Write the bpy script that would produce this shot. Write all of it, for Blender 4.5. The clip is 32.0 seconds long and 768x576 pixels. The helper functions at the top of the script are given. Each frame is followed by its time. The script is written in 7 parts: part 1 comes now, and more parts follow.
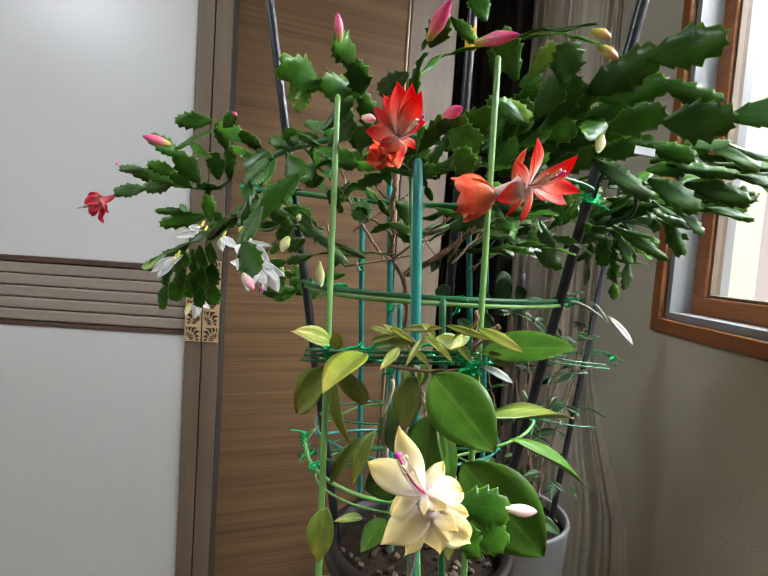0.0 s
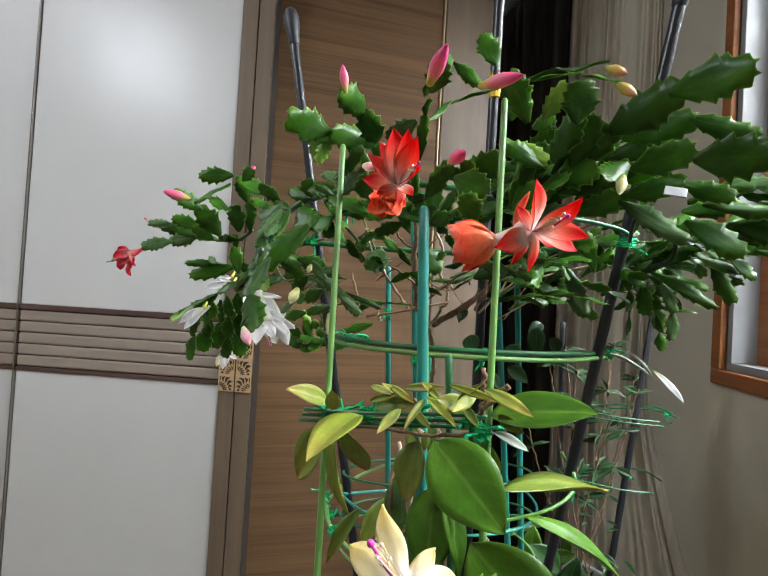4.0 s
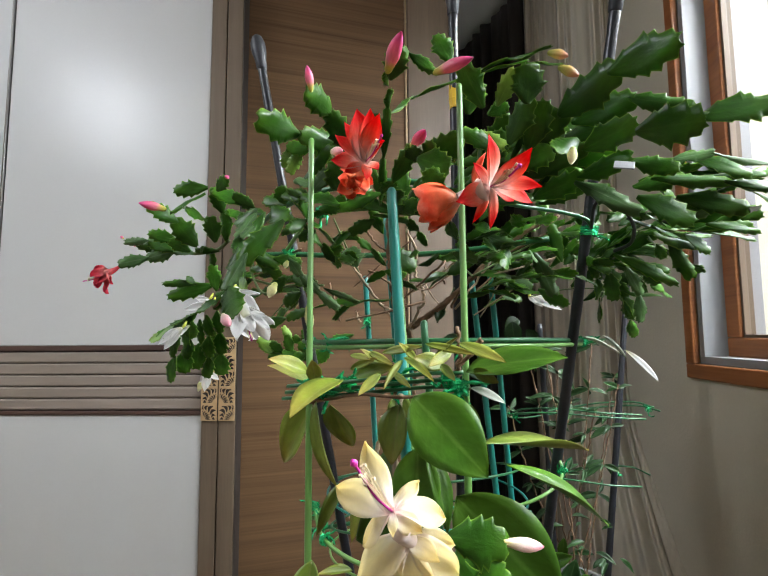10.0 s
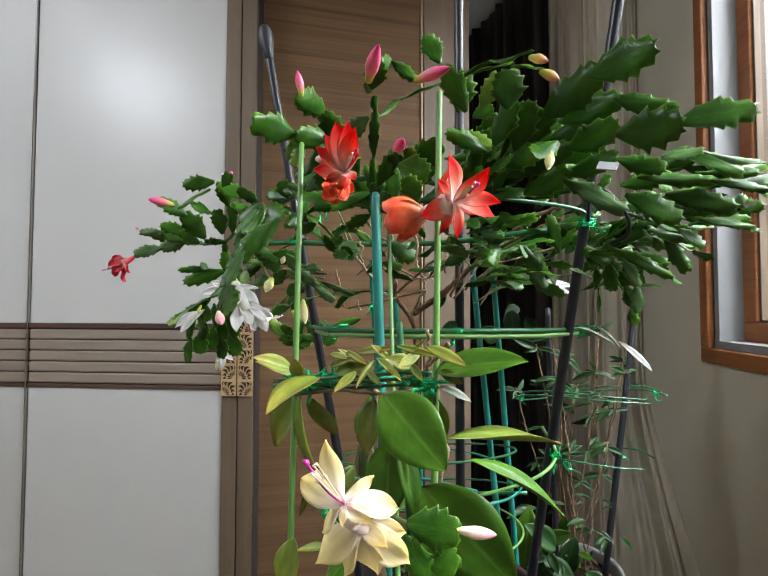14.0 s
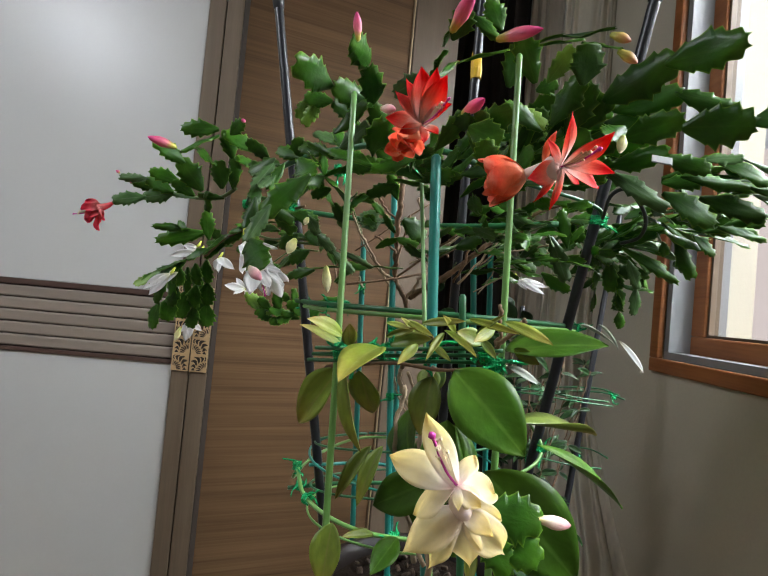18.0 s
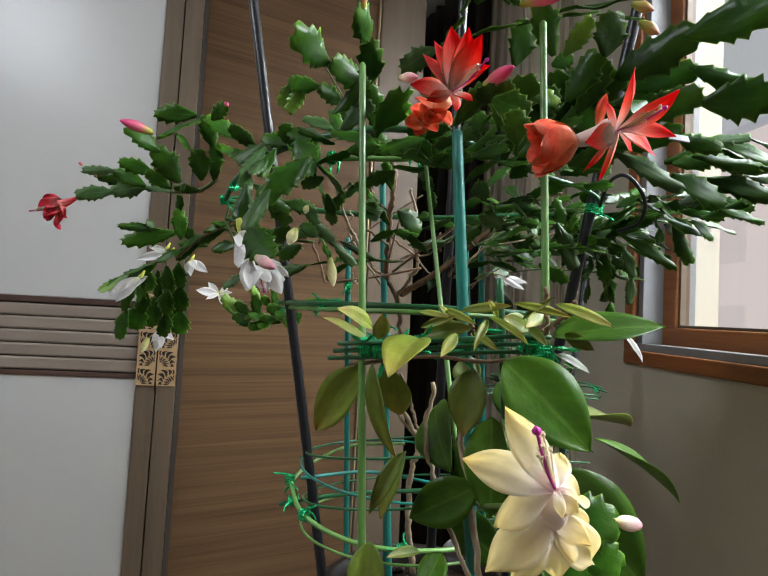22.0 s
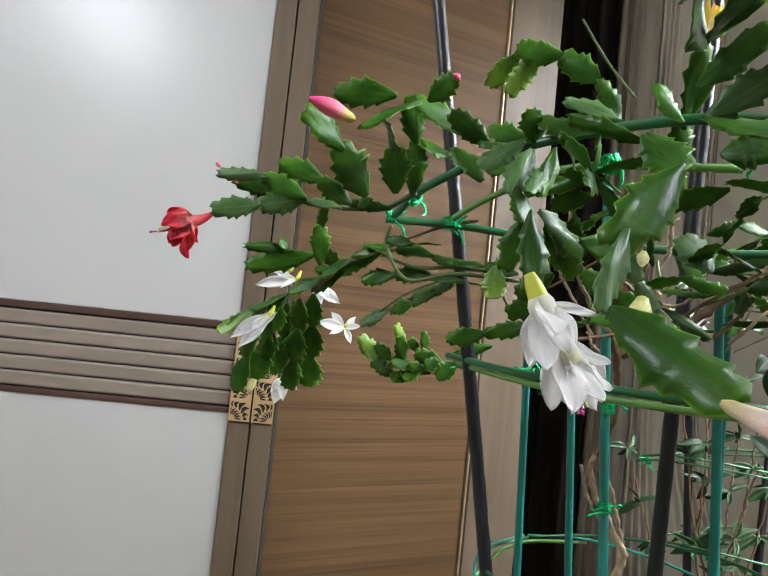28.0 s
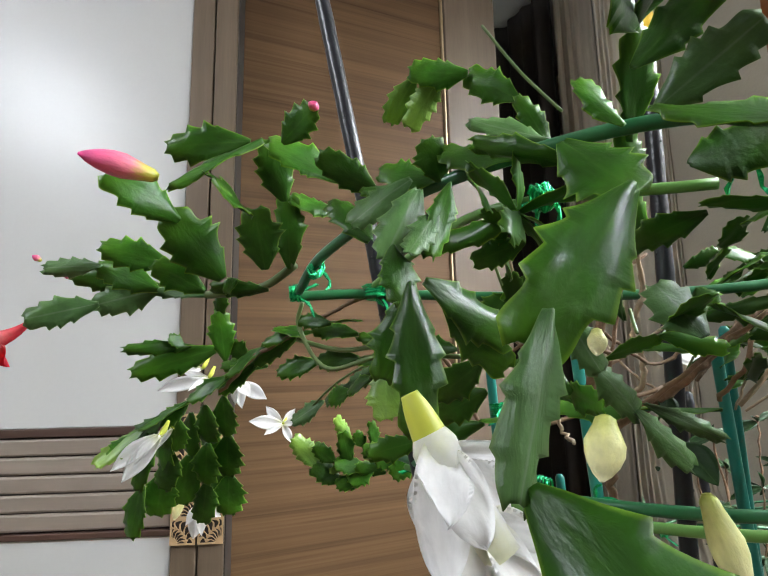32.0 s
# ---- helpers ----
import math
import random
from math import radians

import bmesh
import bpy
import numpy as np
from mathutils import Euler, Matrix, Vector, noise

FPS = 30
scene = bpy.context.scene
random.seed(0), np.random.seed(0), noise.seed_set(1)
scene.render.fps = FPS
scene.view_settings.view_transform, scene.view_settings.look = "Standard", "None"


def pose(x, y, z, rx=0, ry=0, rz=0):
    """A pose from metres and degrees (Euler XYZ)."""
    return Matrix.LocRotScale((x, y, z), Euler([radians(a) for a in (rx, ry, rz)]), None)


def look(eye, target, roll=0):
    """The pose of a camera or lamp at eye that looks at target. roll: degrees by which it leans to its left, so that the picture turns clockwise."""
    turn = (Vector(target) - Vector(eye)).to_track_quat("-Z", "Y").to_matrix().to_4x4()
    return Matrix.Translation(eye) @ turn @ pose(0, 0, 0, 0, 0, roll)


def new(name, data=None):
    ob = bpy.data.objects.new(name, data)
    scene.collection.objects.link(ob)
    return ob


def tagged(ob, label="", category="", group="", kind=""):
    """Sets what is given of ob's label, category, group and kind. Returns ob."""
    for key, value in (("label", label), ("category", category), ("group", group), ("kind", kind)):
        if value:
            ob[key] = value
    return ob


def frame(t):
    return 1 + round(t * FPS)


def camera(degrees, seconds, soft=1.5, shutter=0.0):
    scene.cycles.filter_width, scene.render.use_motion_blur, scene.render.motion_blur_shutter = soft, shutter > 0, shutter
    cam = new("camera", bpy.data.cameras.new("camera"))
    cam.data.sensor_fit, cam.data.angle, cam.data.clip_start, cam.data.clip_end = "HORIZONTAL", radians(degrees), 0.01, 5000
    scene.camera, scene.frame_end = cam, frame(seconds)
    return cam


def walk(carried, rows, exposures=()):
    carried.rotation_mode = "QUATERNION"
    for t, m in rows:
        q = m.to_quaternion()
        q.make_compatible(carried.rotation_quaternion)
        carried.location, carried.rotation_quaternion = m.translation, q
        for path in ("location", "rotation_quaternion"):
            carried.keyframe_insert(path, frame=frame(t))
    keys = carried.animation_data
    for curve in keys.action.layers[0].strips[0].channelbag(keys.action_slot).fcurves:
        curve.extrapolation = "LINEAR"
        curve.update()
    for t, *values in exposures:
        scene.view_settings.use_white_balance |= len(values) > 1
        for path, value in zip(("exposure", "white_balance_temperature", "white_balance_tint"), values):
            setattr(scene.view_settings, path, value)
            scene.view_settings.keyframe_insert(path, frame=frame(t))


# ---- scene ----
cam = camera(75.8, 32.0, 1.25)

PATH = [
    (0, (0.373, -0.046, 1.203), (0.427, 1.950, 1.066), 3.9),
    (0.5, (0.392, -0.048, 1.206), (0.463, 1.946, 1.064), 0.7),
    (1, (0.416, -0.051, 1.208), (0.420, 1.942, 1.045), -0.2),
    (1.5, (0.418, -0.056, 1.208), (0.350, 1.938, 1.056), -0.5),
    (2, (0.415, -0.055, 1.209), (0.311, 1.936, 1.056), 0.2),
    (2.5, (0.417, -0.054, 1.205), (0.289, 1.938, 1.065), 0.7),
    (3, (0.409, -0.048, 1.201), (0.260, 1.943, 1.088), 1.9),
    (3.5, (0.400, -0.036, 1.195), (0.248, 1.957, 1.121), 2.6),
    (4, (0.401, -0.025, 1.208), (0.253, 1.969, 1.249), 3.4),
    (4.5, (0.402, -0.028, 1.186), (0.280, 1.963, 1.338), 4.3),
    (6.5, (0.406, -0.022, 1.164), (0.356, 1.974, 1.304), 1.7),
    (7, (0.411, -0.027, 1.164), (0.362, 1.966, 1.329), 1.6),
    (7.5, (0.413, -0.028, 1.164), (0.364, 1.962, 1.352), 1.5),
    (8, (0.409, -0.029, 1.164), (0.363, 1.960, 1.357), 1.4),
    (8.5, (0.411, -0.032, 1.165), (0.364, 1.957, 1.355), 0.7),
    (9, (0.410, -0.034, 1.167), (0.353, 1.956, 1.354), 0.1),
    (9.5, (0.411, -0.037, 1.167), (0.345, 1.953, 1.358), -0.3),
    (10, (0.407, -0.035, 1.168), (0.333, 1.954, 1.358), -0.4),
    (10.5, (0.404, -0.030, 1.168), (0.323, 1.959, 1.358), -0.1),
    (11, (0.398, -0.015, 1.161), (0.301, 1.974, 1.353), 0.4),
    (11.5, (0.397, -0.011, 1.161), (0.275, 1.973, 1.385), 0.8),
    (12, (0.401, -0.014, 1.162), (0.251, 1.965, 1.410), 0.8),
    (12.5, (0.407, -0.017, 1.170), (0.237, 1.959, 1.433), 0.7),
    (13, (0.412, -0.032, 1.183), (0.217, 1.941, 1.442), 0.3),
    (13.5, (0.423, -0.046, 1.182), (0.233, 1.941, 1.321), 0.4),
    (14, (0.440, -0.054, 1.186), (0.255, 1.936, 1.266), 0.1),
    (14.5, (0.445, -0.060, 1.184), (0.259, 1.930, 1.233), -0.1),
    (15, (0.447, -0.056, 1.184), (0.262, 1.935, 1.198), -0.0),
    (15.5, (0.447, -0.056, 1.184), (0.264, 1.935, 1.172), 0.2),
    (17.5, (0.395, -0.033, 1.167), (0.448, 1.964, 1.234), 5.2),
    (18, (0.359, -0.027, 1.167), (0.445, 1.970, 1.230), 5.3),
    (18.5, (0.340, -0.013, 1.160), (0.476, 1.982, 1.236), 5.4),
    (19, (0.338, 0.000, 1.158), (0.513, 1.991, 1.232), 4.9),
    (19.5, (0.329, 0.007, 1.156), (0.540, 1.995, 1.237), 4.9),
    (20, (0.317, 0.016, 1.156), (0.589, 1.996, 1.243), 5.6),
    (20.5, (0.314, 0.022, 1.157), (0.620, 1.997, 1.243), 6.6),
    (21, (0.320, 0.016, 1.161), (0.643, 1.988, 1.249), 4.0),
    (21.5, (0.319, 0.015, 1.155), (0.614, 1.992, 1.230), 3.9),
    (22, (0.322, 0.008, 1.154), (0.577, 1.989, 1.257), 3.2),
    (22.5, (0.330, 0.002, 1.160), (0.551, 1.986, 1.288), 2.3),
    (23, (0.329, 0.013, 1.162), (0.538, 1.997, 1.309), 2.7),
    (23.5, (0.321, 0.021, 1.158), (0.533, 2.006, 1.296), 3.9),
    (24, (0.285, 0.052, 1.157), (0.524, 2.034, 1.284), 6.2),
    (24.5, (0.272, 0.080, 1.160), (0.547, 2.056, 1.290), 7.2),
    (26.5, (0.199, 0.205, 1.185), (0.558, 2.172, 1.186), 9.0),
    (27, (0.193, 0.203, 1.184), (0.367, 2.195, 1.143), 8.2),
    (27.5, (0.195, 0.182, 1.199), (0.285, 2.179, 1.263), 6.3),
    (28, (0.194, 0.179, 1.197), (0.261, 2.176, 1.279), 6.0),
    (28.5, (0.187, 0.219, 1.192), (0.315, 2.210, 1.332), 5.1),
    (29, (0.186, 0.250, 1.191), (0.361, 2.231, 1.399), 5.4),
    (29.5, (0.189, 0.261, 1.185), (0.332, 2.231, 1.502), 6.2),
    (30, (0.186, 0.267, 1.175), (0.326, 2.229, 1.533), 6.3),
    (30.5, (0.196, 0.272, 1.183), (0.324, 2.225, 1.595), 6.2),
    (31, (0.211, 0.279, 1.208), (0.287, 2.263, 1.448), 4.2),
    (31.5, (0.231, 0.274, 1.212), (0.318, 2.251, 1.503), 3.6),
    (32, (0.247, 0.259, 1.224), (0.360, 2.231, 1.538), -1.2),
]
walk(cam, [(t, look(eye, target, roll)) for t, eye, target, roll in PATH],
     exposures=[(0, 0.39), (15.5, 0.36), (17.8, 0.10), (22.0, 0.03), (24.0, -0.08), (26.5, 0.62), (32.0, 0.62)])

# ---- world, daylight, ceiling lamp ----
world = bpy.data.worlds.new("sky")
scene.world = world
world.use_nodes = True
wn = world.node_tree.nodes
sky = wn.new("ShaderNodeTexSky")
sky.sky_type, sky.sun_disc = "NISHITA", False
sky.sun_elevation, sky.sun_rotation = radians(35), radians(250)
wn["Background"].inputs["Strength"].default_value = 0.12
world.node_tree.links.new(sky.outputs["Color"], wn["Background"].inputs["Color"])

WALL_Y = 0.965      # front of the wardrobe
WALL_X = 1.02       # wall with the window
CEIL = 2.3
BACK_Y = 2.0
LEFT_X, REAR_Y = -2.2, -2.2

lamp = bpy.data.lights.new("ceiling_lamp_light", "POINT")
lamp.shadow_soft_size, lamp.energy, lamp.color = 0.17, 26.0, (0.90, 0.96, 1.05)
lamp_ob = new("ceiling_lamp_light", lamp)
lamp_ob.matrix_world = pose(-0.820, -0.040, CEIL - 0.17)

day = bpy.data.lights.new("window_daylight", "AREA")
day.shape, day.size, day.size_y, day.energy, day.color = "RECTANGLE", 2.6, 1.2, 230.0, (0.90, 0.96, 1.0)
day_ob = new("window_daylight", day)
day_ob.matrix_world = look((WALL_X + 1.25, 0.25, 2.85), (0.35, 0.45, 1.2))


# ---- materials ----
def links(m):
    return m.node_tree.nodes, m.node_tree.links.new


def mat(name, base, rough=0.5, metal=0.0, dark=0.7, scale=6.0, stretch=(1, 1, 1), bump=0.1, fine=60.0,
        trans=0.0, coat=0.0, rand=0.0, amount=1.0, glow=None, spec=0.5):
    """A procedural surface: two scales of noise mix the base with a darker tone and set bump and roughness."""
    m = bpy.data.materials.new(name)
    m.use_nodes = True
    n, link = links(m)
    b = n["Principled BSDF"]
    tc = n.new("ShaderNodeTexCoord")
    mp = n.new("ShaderNodeMapping")
    mp.inputs["Scale"].default_value = stretch
    link(tc.outputs["Object"], mp.inputs["Vector"])
    big, small = n.new("ShaderNodeTexNoise"), n.new("ShaderNodeTexNoise")
    for tex, sc, det in ((big, scale, 3), (small, fine, 5)):
        tex.inputs["Scale"].default_value, tex.inputs["Detail"].default_value = sc, det
        link(mp.outputs["Vector"], tex.inputs["Vector"])
    add = n.new("ShaderNodeMath")
    add.operation = "MULTIPLY_ADD"
    link(small.outputs["Fac"], add.inputs[0])
    add.inputs[1].default_value = 0.45
    link(big.outputs["Fac"], add.inputs[2])
    ramp = n.new("ShaderNodeMapRange")
    ramp.inputs["From Min"].default_value, ramp.inputs["From Max"].default_value = 0.45, 1.0
    ramp.inputs["To Max"].default_value = amount
    link(add.outputs[0], ramp.inputs["Value"])
    mix = n.new("ShaderNodeMix")
    mix.data_type = "RGBA"
    mix.inputs["A"].default_value = (*base, 1)
    mix.inputs["B"].default_value = (*[c * dark for c in base], 1) if isinstance(dark, float) else (*dark, 1)
    link(ramp.outputs["Result"], mix.inputs["Factor"])
    out = mix.outputs["Result"]
    if rand:
        info, hsv, mr = n.new("ShaderNodeObjectInfo"), n.new("ShaderNodeHueSaturation"), n.new("ShaderNodeMapRange")
        mr.inputs["To Min"].default_value, mr.inputs["To Max"].default_value = 1 - rand, 1 + rand
        link(info.outputs["Random"], mr.inputs["Value"])
        link(mr.outputs["Result"], hsv.inputs["Value"])
        link(out, hsv.inputs["Color"])
        out = hsv.outputs["Color"]
    link(out, b.inputs["Base Color"])
    b.inputs["Roughness"].default_value, b.inputs["Metallic"].default_value = rough, metal
    b.inputs["Coat Weight"].default_value, b.inputs["Specular IOR Level"].default_value = coat, spec
    if bump:
        bp = n.new("ShaderNodeBump")
        bp.inputs["Strength"].default_value, bp.inputs["Distance"].default_value = bump, 0.002
        link(small.outputs["Fac"], bp.inputs["Height"])
        link(bp.outputs["Normal"], b.inputs["Normal"])
    if trans:
        tr, ms = n.new("ShaderNodeBsdfTranslucent"), n.new("ShaderNodeMixShader")
        link(out, tr.inputs["Color"])
        ms.inputs["Fac"].default_value = trans
        link(b.outputs[0], ms.inputs[1])
        link(tr.outputs[0], ms.inputs[2])
        link(ms.outputs[0], n["Material Output"].inputs["Surface"])
    if glow:
        b.inputs["Emission Color"].default_value, b.inputs["Emission Strength"].default_value = (*glow[0], 1), glow[1]
    return m


def wood(name, light, dark, rough=0.4, ring=9.0):
    """Straight-grained veneer: long streaks along x with fine pores."""
    m = bpy.data.materials.new(name)
    m.use_nodes = True
    n, link = links(m)
    b = n["Principled BSDF"]
    tc, mp = n.new("ShaderNodeTexCoord"), n.new("ShaderNodeMapping")
    mp.inputs["Scale"].default_value = (0.16, 1, 16)
    link(tc.outputs["Object"], mp.inputs["Vector"])
    a, f = n.new("ShaderNodeTexNoise"), n.new("ShaderNodeTexNoise")
    a.inputs["Scale"].default_value, a.inputs["Detail"].default_value, a.inputs["Distortion"].default_value = ring * 0.45, 6, 0.5
    f.inputs["Scale"].default_value, f.inputs["Detail"].default_value = ring * 2.6, 8
    link(mp.outputs["Vector"], a.inputs["Vector"])
    link(mp.outputs["Vector"], f.inputs["Vector"])
    add = n.new("ShaderNodeMath")
    add.operation = "MULTIPLY_ADD"
    link(f.outputs["Fac"], add.inputs[0])
    add.inputs[1].default_value = 0.6
    link(a.outputs["Fac"], add.inputs[2])
    # narrow darker pore lines, gently wavy
    mq, lines, cut = n.new("ShaderNodeMapping"), n.new("ShaderNodeTexNoise"), n.new("ShaderNodeMapRange")
    mq.inputs["Scale"].default_value = (0.45, 1, 46)
    link(tc.outputs["Object"], mq.inputs["Vector"])
    lines.inputs["Scale"].default_value, lines.inputs["Detail"].default_value, lines.inputs["Distortion"].default_value = ring * 0.5, 3, 0.8
    link(mq.outputs["Vector"], lines.inputs["Vector"])
    cut.inputs["From Min"].default_value, cut.inputs["From Max"].default_value, cut.inputs["To Max"].default_value = 0.52, 0.68, -0.19
    link(lines.outputs["Fac"], cut.inputs["Value"])
    low = n.new("ShaderNodeMath")
    link(add.outputs[0], low.inputs[0])
    link(cut.outputs["Result"], low.inputs[1])
    add = low
    ramp = n.new("ShaderNodeValToRGB")
    ramp.color_ramp.elements[0].position, ramp.color_ramp.elements[1].position = 0.47, 1.0
    ramp.color_ramp.elements[0].color, ramp.color_ramp.elements[1].color = (*dark, 1), (*light, 1)
    link(add.outputs[0], ramp.inputs["Fac"])
    link(ramp.outputs["Color"], b.inputs["Base Color"])
    bp = n.new("ShaderNodeBump")
    bp.inputs["Strength"].default_value, bp.inputs["Distance"].default_value = 0.12, 0.001
    link(add.outputs[0], bp.inputs["Height"])
    link(bp.outputs["Normal"], b.inputs["Normal"])
    b.inputs["Roughness"].default_value = rough
    return m


WHITE_DOOR = mat("satin_white_lacquer", (0.497, 0.50, 0.492), 0.315, dark=0.95, scale=2.5, bump=0.03, fine=220, spec=0.32)
STILE = mat("brown_stile", (0.150, 0.110, 0.076), 0.42, dark=0.75, scale=5, stretch=(12, 12, 0.6), bump=0.05, fine=40, spec=0.2)
SLAT = mat("brown_slat", (0.245, 0.198, 0.162), 0.55, dark=0.8, scale=5, stretch=(0.6, 12, 12), bump=0.05, fine=40)
BORDER = mat("dark_red_brown_border", (0.072, 0.036, 0.026), 0.5, dark=0.7, scale=8, stretch=(0.6, 8, 8), bump=0.05)
GOLD = mat("bronze_fretwork", (0.58, 0.40, 0.22), 0.45, metal=0.30, dark=0.7, scale=30, bump=0.1, fine=200)
RECESS = mat("dark_recess", (0.03, 0.022, 0.018), 0.6, dark=0.7)
PANEL = wood("walnut_veneer", (0.142, 0.082, 0.042), (0.072, 0.040, 0.020), 0.5, 7.0)
PANEL.node_tree.nodes["Principled BSDF"].inputs["Specular IOR Level"].default_value = 0.10
WALLPAPER = mat("grey_beige_wallpaper", (0.585, 0.535, 0.430), 0.8, dark=0.88, scale=3, bump=0.25, fine=160)
CEILING = mat("white_ceiling_paper", (0.74, 0.73, 0.70), 0.85, dark=0.92, scale=3, bump=0.2, fine=140)
FLOOR = wood("laminate_floor", (0.32, 0.22, 0.13), (0.17, 0.105, 0.06), 0.45, 3.0)
FRAME = wood("orange_brown_window_wrap", (0.34, 0.125, 0.04), (0.22, 0.075, 0.022), 0.38, 5.0)
PVC = mat("white_window_profile", (0.25, 0.257, 0.265), 0.35, dark=0.95, bump=0.02)
CHROME = mat("chrome_trim", (0.42, 0.40, 0.38), 0.14, metal=1.0, dark=0.9, bump=0.0)
GILT = mat("gilt_line", (0.42, 0.31, 0.18), 0.4, metal=0.5, dark=0.85, bump=0.0)


# ---- helpers for meshes ----
def mesh_of(name, bm, material, smooth=False):
    me = bpy.data.meshes.new(name)
    bm.normal_update()
    bm.to_mesh(me)
    bm.free()
    if material:
        me.materials.append(material)
    if smooth:
        me.polygons.foreach_set("use_smooth", [True] * len(me.polygons))
    return me


def part(name, bm, material, parent=None, label="", smooth=False):
    """Links a bmesh as one mesh object, under its thing or part where one is given."""
    ob = new(name, mesh_of(name, bm, material, smooth))
    if parent:
        ob.parent = parent
    if label:
        ob["label"] = label
    return ob


def put(name, me, parent, m=None, label=""):
    """An object on shared mesh data."""
    ob = new(name, me)
    ob.parent = parent
    if m is not None:
        ob.matrix_basis = m
    if label:
        ob["label"] = label
    return ob


def thing(name, label, category, group="", kind=""):
    return tagged(new(name), label, category, group, kind)


def box(x0, x1, y0, y1, z0, z1, bevel=0.0, bm=None):
    own = bmesh.new()
    bmesh.ops.create_cube(own, size=1)
    for v in own.verts:
        v.co = Vector(((x0, x1)[v.co.x > 0], (y0, y1)[v.co.y > 0], (z0, z1)[v.co.z > 0]))
    if bevel:
        bmesh.ops.bevel(own, geom=list(own.edges), offset=bevel, segments=2, affect="EDGES", profile=0.5)
    if bm is None:
        return own
    tmp = bpy.data.meshes.new("tmp")
    own.to_mesh(tmp)
    own.free()
    bm.from_mesh(tmp)
    bpy.data.meshes.remove(tmp)
    return bm


def frames_along(pts):
    """Directions and two side vectors along a row of points, without twist."""
    out, side = [], None
    for i in range(len(pts)):
        d = (pts[min(i + 1, len(pts) - 1)] - pts[max(i - 1, 0)]).normalized()
        if side is None:
            side = d.cross(Vector((0, 0, 1)) if abs(d.z) < 0.9 else Vector((1, 0, 0))).normalized()
        side = (side - d * side.dot(d)).normalized()
        out.append((d, side, d.cross(side)))
    return out


def tube(pts, radii, sides=8, bm=None, rough=0.0, cap=True):
    """A tube through the points; radii is one radius or one for each point."""
    bm = bm or bmesh.new()
    pts = [Vector(p) for p in pts]
    if not hasattr(radii, "__len__"):
        radii = [radii] * len(pts)
    rings = []
    for p, r, (d, a, b) in zip(pts, radii, frames_along(pts)):
        ring = []
        for k in range(sides):
            w = 2 * math.pi * k / sides
            rr = r * (1 + rough * (random.random() - 0.5))
            ring.append(bm.verts.new(p + (a * math.cos(w) + b * math.sin(w)) * rr))
        rings.append(ring)
    for one, two in zip(rings, rings[1:]):
        for k in range(sides):
            bm.faces.new((one[k], one[(k + 1) % sides], two[(k + 1) % sides], two[k]))
    if cap:
        bm.faces.new(list(reversed(rings[0])))
        bm.faces.new(rings[-1])
    return bm


def smooth_path(points, n=8):
    """Catmull-Rom through the points."""
    p = [Vector(q) for q in points]
    p = [p[0] * 2 - p[1]] + p + [p[-1] * 2 - p[-2]]
    out = []
    for i in range(1, len(p) - 2):
        for k in range(n):
            t = k / n
            a, b, c, d = p[i - 1], p[i], p[i + 1], p[i + 2]
            out.append(0.5 * ((2 * b) + (c - a) * t + (2 * a - 5 * b + 4 * c - d) * t * t + (3 * b - a - 3 * c + d) * t ** 3))
    out.append(p[-2])
    return out


def lathe(profile, n=32, centre=(0, 0, 0)):
    bm = bmesh.new()
    rings = [[bm.verts.new((centre[0] + r * math.cos(2 * math.pi * k / n), centre[1] + r * math.sin(2 * math.pi * k / n), centre[2] + z))
              for k in range(n)] for r, z in profile]
    for one, two in zip(rings, rings[1:]):
        for k in range(n):
            bm.faces.new((one[k], one[(k + 1) % n], two[(k + 1) % n], two[k]))
    return bm


# ---- the room ----
tagged(part("floor", box(LEFT_X, WALL_X + 0.2, REAR_Y, BACK_Y, -0.06, 0.0), FLOOR), "brown wood laminate floor of the bedroom", "floor", kind="structure")
tagged(part("ceiling", box(LEFT_X, WALL_X + 0.2, REAR_Y, BACK_Y, CEIL, CEIL + 0.06), CEILING), "plain off-white papered ceiling", "ceiling", kind="structure")
tagged(part("wall_north", box(LEFT_X, WALL_X + 0.2, BACK_Y, BACK_Y + 0.12, 0, CEIL), WALLPAPER), "grey-beige papered wall behind the wardrobe", "wall", kind="structure")
tagged(part("wall_south", box(LEFT_X, WALL_X + 0.2, REAR_Y - 0.12, REAR_Y, 0, CEIL), WALLPAPER), "plain grey-beige papered wall", "wall", kind="structure")
tagged(part("wall_west", box(LEFT_X - 0.12, LEFT_X, REAR_Y, BACK_Y, 0, CEIL), WALLPAPER), "plain grey-beige papered wall", "wall", kind="structure")
WIN_Y0, WIN_Y1, WIN_Z0, WIN_Z1 = -0.45, 1.049, 1.074, 2.16
wall = bmesh.new()
box(WALL_X, WALL_X + 0.2, REAR_Y, WIN_Y0 + 0.03, 0, CEIL, bm=wall)
box(WALL_X, WALL_X + 0.2, WIN_Y1 - 0.03, BACK_Y, 0, CEIL, bm=wall)
box(WALL_X, WALL_X + 0.2, WIN_Y0 + 0.03, WIN_Y1 - 0.03, 0, WIN_Z0 + 0.03, bm=wall)
box(WALL_X, WALL_X + 0.2, WIN_Y0 + 0.03, WIN_Y1 - 0.03, WIN_Z1 - 0.03, CEIL, bm=wall)
tagged(part("wall_east", wall, WALLPAPER), "grey-beige papered wall with a window opening", "wall", kind="structure")


